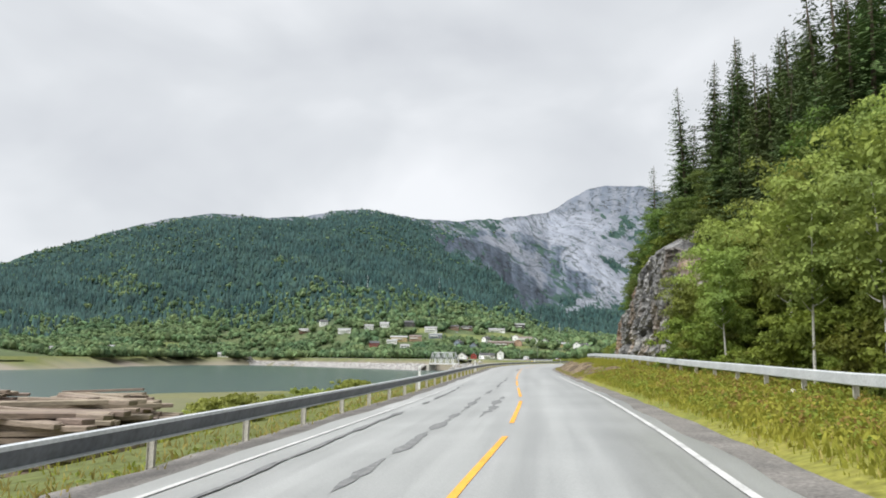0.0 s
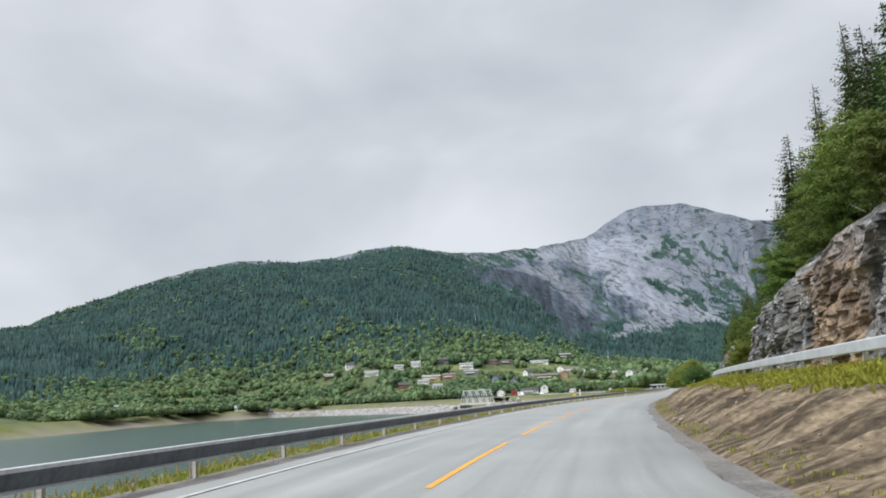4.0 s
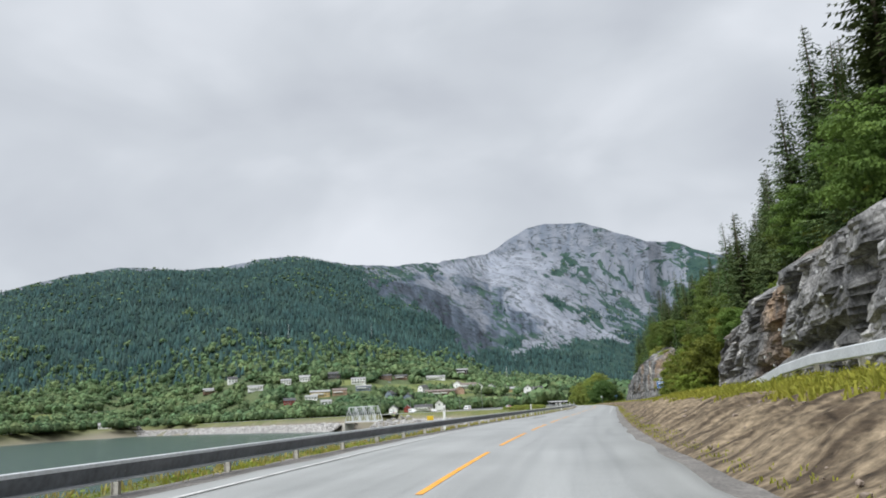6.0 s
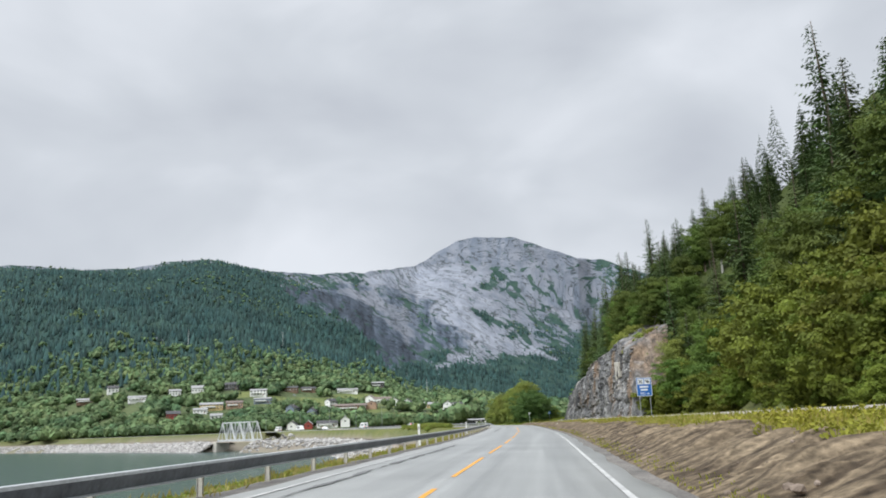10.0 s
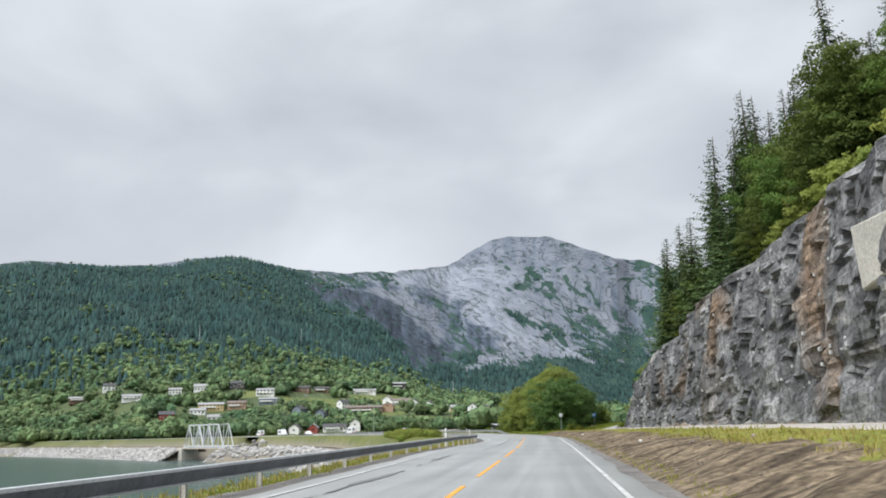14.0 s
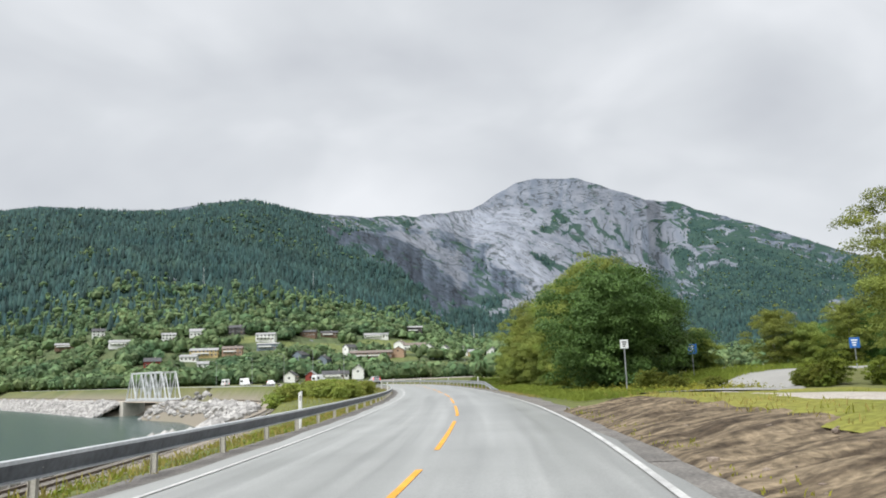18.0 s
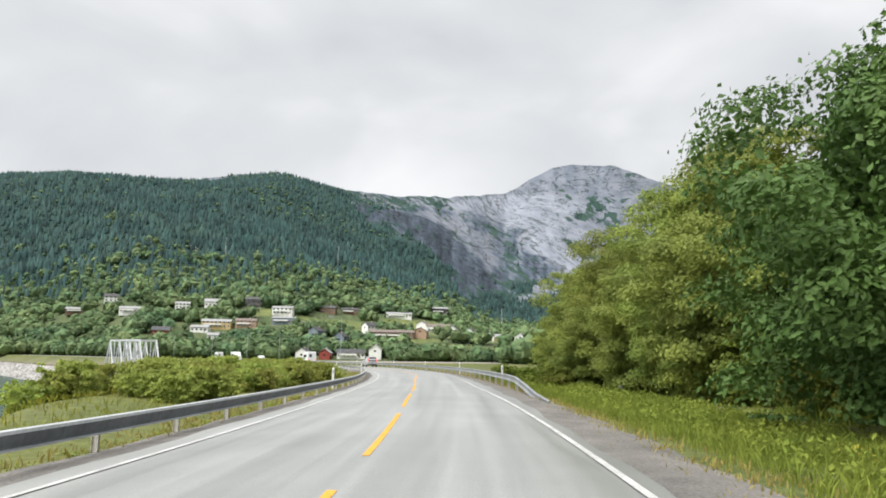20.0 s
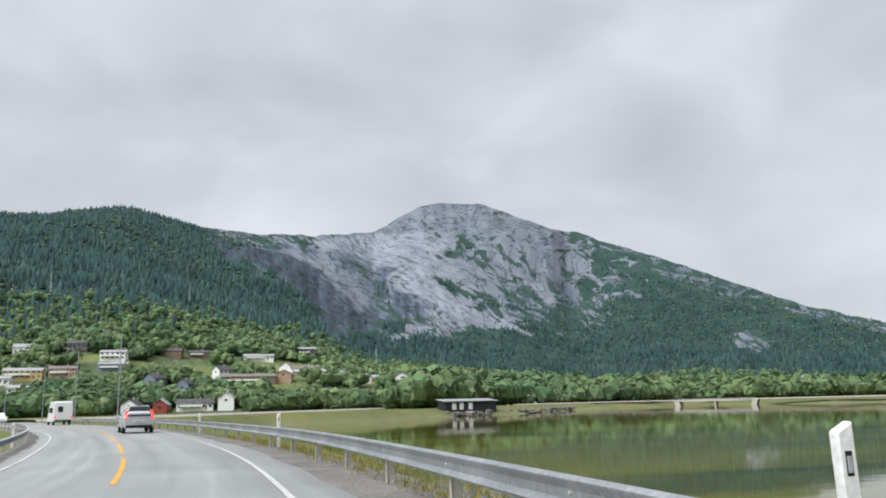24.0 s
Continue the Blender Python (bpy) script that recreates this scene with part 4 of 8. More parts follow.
bank("grass_bank", -40, 66, 4.7, 13, M_GRASS, 0.10, "rough grass bank with weeds beside the road", 0.6, seed=30)
bank("earth_bank", 54, 425, 4.4, 8.0, M_MUD, 0.2, "raw brown earth bank scraped by a digger", 0.22, 0.34, 40)
bank("grass_shelf", 54, 430, 7.3, 17.6, M_GRASS, 0.07, "grass shelf between earth bank and rock", 0.7, seed=50)


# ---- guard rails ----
# steel darkened to stand for the shade in a beam's recessed web
M_WEBSHADE = material("shaded_web_steel", (0.10, 0.112, 0.13), 0.55, 0.4, 0.25, scale=1.2, second=(0.165, 0.18, 0.20), detail=(0.8, 0.5), fine=9)


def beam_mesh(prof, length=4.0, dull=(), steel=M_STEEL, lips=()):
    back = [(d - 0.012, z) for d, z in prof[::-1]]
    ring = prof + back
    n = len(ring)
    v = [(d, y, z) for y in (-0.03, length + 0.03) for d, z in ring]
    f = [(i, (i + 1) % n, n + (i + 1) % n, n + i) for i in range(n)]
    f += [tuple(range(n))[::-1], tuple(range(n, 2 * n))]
    me = mesh_from("beam", v, f, [steel, M_WEBSHADE, M_PALE])
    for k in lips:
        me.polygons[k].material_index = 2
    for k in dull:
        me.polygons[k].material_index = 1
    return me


def post_mesh(h=0.72):
    bm = bmesh.new()
    box(bm, -0.07, 0.05, -0.012, 0.012, -0.8, h, 0.003)
    box(bm, 0.05, 0.062, -0.05, 0.05, -0.8, h, 0.003)
    box(bm, -0.082, -0.07, -0.05, 0.05, -0.8, h, 0.003)
    me = bpy.data.meshes.new("post")
    bm.to_mesh(me)
    bm.free()
    me.materials.append(M_POST)
    return me


def bolt_mesh():
    bm = bmesh.new()
    bar(bm, (0.0, 0, 0.56), (0.035, 0, 0.56), 0.018, 0.014, 6)
    me = bpy.data.meshes.new("bolt")
    bm.to_mesh(me)
    bm.free()
    me.materials.append(M_POST)
    return me


BEAM = beam_mesh([(0.0, 0.375), (0.07, 0.40), (0.085, 0.425), (0.05, 0.46), (0.02, 0.49), (0.02, 0.585), (0.075, 0.665), (0.08, 0.685), (0.05, 0.71), (0.0, 0.715)])
# web coloured dark for shade, lips pale for the light from above
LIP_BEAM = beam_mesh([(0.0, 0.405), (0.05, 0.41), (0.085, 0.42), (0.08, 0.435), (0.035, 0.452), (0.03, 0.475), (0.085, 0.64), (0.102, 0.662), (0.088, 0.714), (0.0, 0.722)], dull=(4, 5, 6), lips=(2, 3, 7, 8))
BROAD_BEAM = beam_mesh([(0.0, 0.40), (0.06, 0.405), (0.085, 0.43), (0.085, 0.70), (0.06, 0.73), (0.0, 0.735)], steel=M_PALE)
POST, BOLT = post_mesh(0.655), bolt_mesh()


def guardrail(s0, s1, off, face, label, zf=lambda y: 0.0, gap=4.0, post_scale=1.0, beam=None):
    """Beams and posts along the road; face is the side (+1 right) to which the beam's ridges point."""
    rail = empty("guardrail", label=label, category="guardrail", group="guard rails along the road")
    s = s0
    while s < s1:
        p, q = at_road(s, off), at_road(s + gap, off)
        zp, zq = zf(p[1]) + p[2], zf(q[1]) + q[2]
        d = Vector((q[0] - p[0], q[1] - p[1], zq - zp))
        rz = math.degrees(math.atan2(-d.x, d.y))
        tilt = math.degrees(math.atan2(d.z, math.hypot(d.x, d.y)))
        m = pose(p[0], p[1], zp, tilt, 0, rz)
        if face < 0:
            m = pose(q[0], q[1], zq, -tilt, 0, rz + 180)
        put("beam", beam or BEAM, rail, m @ Matrix.Diagonal((1, d.length / 4.0, 1, 1)))
        back = at_road(s + 0.2, off - 0.075 * face)
        put("post", POST, rail, pose(back[0], back[1], zp, random.uniform(-1.2, 1.2), random.uniform(-1.2, 1.2), rz + (0 if face > 0 else 180)) @ Matrix.Diagonal((post_scale, post_scale, 1, 1)))
        fr = at_road(s + 0.2, off + 0.022 * face)
        put("bolt", BOLT, rail, pose(fr[0], fr[1], zp, 0, 0, rz + (0 if face > 0 else 180)))
        s += gap
    return rail


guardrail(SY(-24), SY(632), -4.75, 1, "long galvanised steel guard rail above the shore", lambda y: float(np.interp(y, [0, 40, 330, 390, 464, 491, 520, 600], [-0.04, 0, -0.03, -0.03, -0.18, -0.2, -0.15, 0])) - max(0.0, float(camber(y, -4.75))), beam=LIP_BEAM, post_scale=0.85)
guardrail(SY(-30), SY(178), 9.4, -1, "pale galvanised guard rail on the grass shelf", lambda y: float(shelf_z(y, 9.4)) + 0.08 - 0.7 * float(sstep(166, 178, y)), beam=BROAD_BEAM)
guardrail(SY(461), SY(640), 5.1, -1, "galvanised steel guard rail beside the bay", lambda y: -0.66 * float(sstep(475, 461, y)))


# ---- delineators ----
M_PLASTIC = material("white_plastic", (0.72, 0.72, 0.70), 0.5, 0.4, scale=3, second=(0.8, 0.8, 0.78), detail=(0.5, 0.3), fine=20)
M_BLACK = material("black_plastic", (0.02, 0.02, 0.022), 0.5, 0.4, scale=3, detail=(0.5, 0.3))
M_REFLECT = material("grey_reflector", (0.35, 0.36, 0.38), 0.25, 0.6, scale=10, detail=(0.3, 0.3))


def delineator():
    d = empty("delineator", label="white plastic marker post with a small dark reflector", category="marker post", group="marker posts along the road")
    bm = bmesh.new()
    box(bm, -0.065, 0.065, -0.04, 0.04, -0.3, 1.3, 0.014)
    for v in bm.verts:
        if v.co.z > 1.18:
            v.co.z += v.co.x * 0.5
    part("stake", bm, M_PLASTIC, d)
    bm = bmesh.new()
    box(bm, -0.026, 0.026, -0.0415, 0.0415, 1.0, 1.15, 0.001)
    part("reflector_plate", bm, M_BLACK, d, "black reflector plate")
    bm = bmesh.new()
    box(bm, -0.018, 0.018, -0.047, -0.041, 1.02, 1.12, 0.002)
    part("reflector", bm, M_REFLECT, d, "grey reflector")
    return d


d0 = None
for y, o in [(43, -5.15), (90, -5.15), (184, -5.15), (229, -5.15), (277, -5.15), (312, -5.15), (369, -5.15), (420, -5.15), (479, -5.15), (519.6, -5.15), (564, -5.15), (483.4, 5.45), (518.4, 5.64), (545, 5.45), (568, 5.45), (596, 5.45)]:
    p = at_road(SY(y), o)
    m = pose(p[0], p[1], p[2] - 0.1, random.uniform(-2, 2), random.uniform(-2, 2), heading(SY(y)))
    if d0 is None:
        d0 = delineator()
        d0.matrix_world = m
    else:
        copy_thing(d0, m)

# ---- cut rock beside the road ----
def rock_material(name, rust_from, seam=None, gain=1.0, cool=1.0):
    m = bpy.data.materials.new(name)
    m.use_nodes = True
    nd, ln = m.node_tree.nodes, m.node_tree.links
    b = nd["Principled BSDF"]
    b.inputs["Roughness"].default_value = 0.7
    b.inputs["Specular IOR Level"].default_value = 0.35
    tc = nd.new("ShaderNodeTexCoord")

    def tex(scale, det, st=(1, 1, 1), rot=(0, 0, 0), dist=0.0, kind="ShaderNodeTexNoise"):
        mp = nd.new("ShaderNodeMapping")
        mp.inputs["Scale"].default_value, mp.inputs["Rotation"].default_value = st, rot
        n = nd.new(kind)
        n.inputs["Scale"].default_value = scale
        n.inputs["Detail"].default_value = det
        if dist:
            n.inputs["Distortion"].default_value = dist
        ln.new(tc.outputs["Object"], mp.inputs[0])
        ln.new(mp.outputs[0], n.inputs["Vector"])
        return n.outputs[0]

    def ramp(fac, stops):
        r = nd.new("ShaderNodeValToRGB")
        for i, (p, c) in enumerate(stops):
            e = r.color_ramp.elements[i] if i < 2 else r.color_ramp.elements.new(p)
            e.position, e.color = p, (*c, 1)
        ln.new(fac, r.inputs[0])
        return r.outputs["Color"]

    def mix(fac, a, c):
        x = nd.new("ShaderNodeMix")
        x.data_type = "RGBA"
        ln.new(fac, x.inputs["Factor"])
        ln.new(a, x.inputs[6])
        ln.new(c, x.inputs[7])
        return x.outputs[2]

    grey = ramp(tex(0.5, 8, (1, 1, 0.6), (0.3, 0.2, 0), 0.6), [(0.36, (0.07 * gain / cool, 0.067 * gain, 0.066 * gain * cool)), (0.66, (0.29 * gain / cool, 0.272 * gain, 0.255 * gain * cool)), (0.5, (0.155 * gain / cool, 0.147 * gain, 0.14 * gain * cool))])
    rust = ramp(tex(0.7, 6, dist=0.5), [(0.35, (0.13 * gain, 0.085 * gain, 0.055 * gain)), (0.7, (0.29 * gain, 0.21 * gain, 0.14 * gain))])
    band = nd.new("ShaderNodeMapRange")
    band.inputs["From Min"].default_value, band.inputs["From Max"].default_value = rust_from, rust_from + 0.14
    value = tex(0.09, 4, (1, 1, 0.7), dist=0.8)
    if seam:
        # a seam of iron-stained rock crosses the face
        sx, fade, add = nd.new("ShaderNodeSeparateXYZ"), nd.new("ShaderNodeMapRange"), nd.new("ShaderNodeMath")
        ln.new(tc.outputs["Object"], sx.inputs[0])
        ln.new(sx.outputs["Y"], fade.inputs["Value"])
        fade.inputs["From Min"].default_value, fade.inputs["From Max"].default_value = seam
        fade.inputs["To Min"].default_value, fade.inputs["To Max"].default_value = 0.13, 0.0
        ln.new(value, add.inputs[0])
        ln.new(fade.outputs[0], add.inputs[1])
        value = add.outputs[0]
    ln.new(value, band.inputs["Value"])
    pale = nd.new("ShaderNodeMapRange")
    pale.inputs["From Min"].default_value, pale.inputs["From Max"].default_value = 0.62, 0.74
    ln.new(tex(0.35, 7, (0.6, 0.6, 1.4), (0.5, 0.3, 0.2), 1.2), pale.inputs["Value"])
    white = ramp(tex(2, 5), [(0.3, (0.32, 0.30, 0.28)), (0.7, (0.50, 0.48, 0.45))])
    streak = nd.new("ShaderNodeMapRange")
    streak.inputs["From Min"].default_value, streak.inputs["From Max"].default_value = 0.58, 0.72
    ln.new(tex(0.9, 5, (1.2, 1.2, 0.12)), streak.inputs["Value"])
    dark = ramp(tex(3, 3), [(0.3, (0.03, 0.03, 0.032)), (0.7, (0.07, 0.068, 0.066))])
    c = mix(streak.outputs[0], mix(pale.outputs[0], mix(band.outputs[0], grey, rust), white), dark)
    # joints break the face into blocks, each a little lighter or darker
    mp = nd.new("ShaderNodeMapping")
    mp.inputs["Scale"].default_value, mp.inputs["Rotation"].default_value = (1.0, 1.0, 0.55), (0.25, 0.15, 0)
    ln.new(tc.outputs["Object"], mp.inputs[0])
    wb = nd.new("ShaderNodeTexNoise")
    wb.inputs["Scale"].default_value, wb.inputs["Detail"].default_value = 1.5, 4
    ln.new(mp.outputs[0], wb.inputs["Vector"])
    wv = nd.new("ShaderNodeVectorMath")
    wv.operation = "MULTIPLY_ADD"
    ln.new(wb.outputs["Color"], wv.inputs[0])
    wv.inputs[1].default_value = (0.7, 0.7, 0.7)
    ln.new(mp.outputs[0], wv.inputs[2])
    jt, cell = nd.new("ShaderNodeTexVoronoi"), nd.new("ShaderNodeTexVoronoi")
    jt.feature = "DISTANCE_TO_EDGE"
    for v in (jt, cell):
        v.inputs["Scale"].default_value = 1.6
        ln.new(wv.outputs[0], v.inputs["Vector"])
    jr, cv = nd.new("ShaderNodeMapRange"), nd.new("ShaderNodeMapRange")
    jr.inputs["From Max"].default_value, jr.inputs["To Min"].default_value = 0.07, 0.45
    ln.new(jt.outputs["Distance"], jr.inputs["Value"])
    cv.inputs["To Min"].default_value, cv.inputs["To Max"].default_value = 0.72, 1.3
    ln.new(cell.outputs["Color"], cv.inputs["Value"])
    mu_ = nd.new("ShaderNodeMath")
    mu_.operation = "MULTIPLY"
    sp, spr = tex(7, 6), nd.new("ShaderNodeMapRange")
    spr.inputs["From Min"].default_value, spr.inputs["From Max"].default_value = 0.3, 0.7
    spr.inputs["To Min"].default_value, spr.inputs["To Max"].default_value = 0.6, 1.4
    ln.new(sp, spr.inputs["Value"])
    ms_ = nd.new("ShaderNodeMath")
    ms_.operation = "MULTIPLY"
    ln.new(jr.outputs[0], ms_.inputs[0])
    ln.new(spr.outputs[0], ms_.inputs[1])
    ln.new(ms_.outputs[0], mu_.inputs[0])
    ln.new(cv.outputs[0], mu_.inputs[1])
    sc = nd.new("ShaderNodeVectorMath")
    sc.operation = "SCALE"
    ln.new(c, sc.inputs[0])
    ln.new(mu_.outputs[0], sc.inputs["Scale"])
    ln.new(sc.outputs[0], b.inputs["Base Color"])
    bp = nd.new("ShaderNodeBump")
    bp.inputs["Strength"].default_value, bp.inputs["Distance"].default_value = 0.9, 0.35
    ln.new(tex(1.3, 9, (1, 1, 0.7), (0.4, 0.2, 0), 0.5), bp.inputs["Height"])
    bf = nd.new("ShaderNodeBump")
    bf.inputs["Strength"].default_value, bf.inputs["Distance"].default_value = 0.8, 0.08
    ln.new(tex(6, 8, (1, 1, 0.6)), bf.inputs["Height"])
    ln.new(bp.outputs[0], bf.inputs["Normal"])
    ln.new(bf.outputs[0], b.inputs["Normal"])
    return m


M_CLIFF = rock_material("layered_cliff_rock", 0.49, None, 1.06, 1.04)
M_CLIFF_GREY = rock_material("dark_grey_cliff_rock", 0.60, (331, 342), 1.0, 1.06)


def facets(p, cell, seed):
    """Blocky relief: each cell of a jittered lattice has its own depth and tilt."""
    q = p / cell
    base = np.floor(q).astype(int)
    best, val = np.full(len(p), 9e9), np.zeros(len(p))
    for dx in (-1, 0, 1):
        for dy in (-1, 0, 1):
            for dz in (-1, 0, 1):
                c = base + (dx, dy, dz)
                h = (c[:, 0] * 73856093 ^ c[:, 1] * 19349663 ^ c[:, 2] * 83492791 ^ seed * 2654435) & 0xFFFFF
                r = np.stack([(h * k % 1009) / 1009.0 for k in (17, 31, 57, 91, 113)], 1)
                d = q - c - r[:, :3]
                dist = (d**2).sum(1)
                near = dist < best
                best = np.where(near, dist, best)
                val = np.where(near, r[:, 3] + 0.5 * (d[:, 0] + d[:, 1]) * (r[:, 4] - 0.5) + d[:, 2] * 0.35 * (r[:, 2] - 0.3), val)
    return val


def cliff(y0, y1, seed, label, mat, cells, notch, relief=1.0):
    s = np.arange(SY(y0), SY(y1), 0.38)
    t = np.r_[np.linspace(0, 1, 46), np.linspace(1.08, 1.9, 8)]
    S, T = np.meshgrid(s, t, indexing="ij")
    Y = np.interp(S, RSI, RQ[:, 1])
    H = cliff_h(Y) * (1 + 0.10 * fbm(S, S * 0, 7, seed)) + 0.05
    z0 = shelf_z(Y, 14.0) - 0.5
    face = np.minimum(T, 1)
    over = np.maximum(T - 1, 0)
    Z = z0 + face * (H + 0.5) + over * 3.2
    lean = 0.10 + 0.07 * fbm(S, S * 0, 25, seed + 1)
    O = CLIFF_O - 1.2 + lean * face * H + over * 5.5 + 0.5 * fbm(S, Z, 14, seed + 2)
    P = at_road(S.ravel(), O.ravel(), Z.ravel())
    st = np.stack([S.ravel(), O.ravel(), Z.ravel() * 0.85 + S.ravel() * 0.4], 1)
    dep = facets(st, np.array(cells[0]), seed) * 1.5 + facets(st, np.array(cells[1]), seed + 5) * 0.8 + facets(st, np.array(cells[2]), seed + 9) * 0.3 - 1.15
    dep = dep + notch * np.exp(-(((Z - z0 - 2.6 - 0.9 * fbm(S, S * 0, 9, seed + 3)) / 0.4) ** 2)).ravel() * np.clip(0.5 + fbm(S, S * 0, 5, seed + 4), 0, 1.2).ravel()
    dep = dep * np.clip(H.ravel() / 5, 0.15, 1) * relief
    nrm = np.stack([np.interp(S.ravel(), RSI, RN[:, 0]), np.interp(S.ravel(), RSI, RN[:, 1])], 1)
    P[:, :2] += nrm * dep[:, None] * np.minimum(1, 1.4 - over.ravel())[:, None]
    P[:, 2] += 0.25 * dep * (face.ravel() > 0.05)
    return put("cliff", mesh_from("cliff", P, grid_faces(len(s), len(t))[:, ::-1], [mat]), label=label, category="cliff", kind="structure")


# rock bolts: pale plates and stubs that hold the face
def bolts(y0, y1, n, seed):
    r_ = np.random.RandomState(seed)
    sec = [ob for ob in bpy.data.objects if ob.name.startswith("cliff")][-1]
    co = np.empty(len(sec.data.vertices) * 3)
    sec.data.vertices.foreach_get("co", co)
    co = co.reshape(-1, 54, 3)
    V, F = [], []
    for _ in range(n):
        i, j = r_.randint(1, co.shape[0] - 1), r_.randint(7, 44)
        p = co[i, j]
        d = np.array([-0.95, -0.25, 0.15]) * 0.13
        w = r_.uniform(0.04, 0.10)
        base = len(V)
        for e in (0, 1):
            for a, b_ in ((-1, -1), (1, -1), (1, 1), (-1, 1)):
                V.append(p + d * (e * 1.2 - 0.3) + np.array([0, a * w, b_ * w]))
        F += [tuple(base + q for q in f) for f in ((4, 5, 6, 7), (0, 1, 5, 4), (1, 2, 6, 5), (2, 3, 7, 6), (3, 0, 4, 7))]
    put("rock_bolts", mesh_from("rock_bolts", V, F, [M_WHITE]), label="pale rock bolt plates dotted over the cliff", category="rock bolts", kind="stuff")


cliff(66, 232, 3, "blasted grey and rust-brown rock face above the road", M_CLIFF, [(3.6, 3.0, 1.7), (1.6, 1.2, 0.75), (0.7, 0.6, 0.36)], 1.1, 0.8)
bolts(66, 238, 170, 4)
cliff(327, 416.5, 8, "blasted dark grey rock face with pale veins", M_CLIFF_GREY, [(2.4, 3.0, 3.2), (1.1, 1.2, 1.5), (0.5, 0.6, 0.7)], 0.8, 0.62)
bolts(321, 422, 150, 5)

# ---- trees ----
def quads_mesh(name, centres, axes_a, axes_b, mat, fold=0.0):
    """Many small diamond-shaped leaves or sprays: centre, half length, half width vectors."""
    c, a, b = map(np.asarray, (centres, axes_a, axes_b))
    n = np.cross(a, b)
    n /= np.linalg.norm(n, axis=1)[:, None] + 1e-9
    h = np.linalg.norm(b, axis=1)[:, None] * fold
    v = np.stack([c - a, c + b + n * h, c + a, c - b + n * h], 1).reshape(-1, 3)
    i = np.arange(len(c))[:, None] * 4
    return mesh_from(name, v, np.hstack([i, i + 1, i + 2, i + 3]), [mat])


def rand_dirs(rng, n):
    d = rng.normal(size=(n, 3))
    return d / np.linalg.norm(d, axis=1)[:, None]


def trunk_mesh(h, r, lean, rng, mat, limbs=0, spread=0.5, start=0.3):
    bm = bmesh.new()
    pts = [Vector((lean * (k / 5) ** 2 * math.cos(1.3), lean * (k / 5) ** 2 * math.sin(1.3), h * k / 5 - (0.4 if k == 0 else 0))) for k in range(6)]
    for k in range(5):
        bar(bm, pts[k], pts[k + 1], r * (1 - k / 5.4) * (1.25 if k == 0 else 1), r * (1 - (k + 1) / 5.4), 7)
    for k in range(limbs):
        f = start + (0.95 - start) * k / limbs
        base = pts[0].lerp(pts[5], f)
        ang = k * 2.4 + rng.rand()
        ln_ = h * spread * (1.1 - f) * (0.7 + 0.5 * rng.rand())
        tip = base + Vector((math.cos(ang) * ln_, math.sin(ang) * ln_, ln_ * (0.55 + 0.5 * rng.rand())))
        mid = base.lerp(tip, 0.5) + Vector((0, 0, -0.06 * ln_))
        rr = r * 0.5 * (1.1 - f)
        bar(bm, base, mid, rr, rr * 0.7, 5)
        bar(bm, mid, tip, rr * 0.7, rr * 0.2, 5)
    me = bpy.data.meshes.new("trunk")
    bm.to_mesh(me)
    bm.free()
    me.materials.append(mat)
    return me


def conifer(h, w, seed, bare=0.12, thin=1.0):
    """A spruce: whorls of drooping boughs, each a spine of short pointed sprays, round a straight stem."""
    rng = np.random.RandomState(seed)
    tree = empty("spruce_tree", label="tall dark green spruce on the wooded slope", category="tree", group="trees on the wooded slope")
    put("trunk", trunk_mesh(h, 0.016 * h, 0.2, rng, M_BARK), tree)
    C, A, B = [], [], []
    z, k = h * bare, 0
    while z < h * 0.99:
        f = 1 - z / h
        L = w * (f**0.78) * (0.65 + 0.5 * rng.rand()) + 0.06
        nb = max(4, int((5 + 8 * f) * thin))
        for j in range(nb):
            ang = 2 * math.pi * (j + rng.rand() * 0.8) / nb + k
            l = L * (0.55 + 0.6 * rng.rand())
            d = np.array([math.cos(ang), math.sin(ang), 0.0])
            side = np.array([-d[1], d[0], 0.0])
            droop = 0.25 - 0.75 * min(1, f * 1.6) + 0.1 * rng.randn()
            n = max(2, int(l / 0.23))
            for i in range(n):
                u = (i + 0.6) / n
                c = d * l * u + np.array([0, 0, z + droop * l * u + 0.28 * l * u * u])
                for sg in (-1, 1):
                    ll = (0.20 + 0.17 * rng.rand()) * (1.1 - 0.6 * u) * min(1.0, 0.34 + 0.45 * L)
                    ax = d * 0.7 + side * sg * (0.55 + 0.3 * rng.rand()) + np.array([0, 0, -0.35 + 0.2 * rng.randn()])
                    C.append(c + ax * ll * 0.7)
                    A.append(ax * ll)
                    B.append(np.cross(ax, [0, 0, 1]) * ll * 0.34 + np.array([0, 0, 0.12 * rng.randn() * ll]))
        z += (0.24 + 0.015 * h) * (0.55 + 0.45 * f) * (0.85 + 0.3 * rng.rand())
        k += 1.7
    put("crown", quads_mesh("crown", C, A, B, M_SPRUCE, 0.3), tree)
    return tree


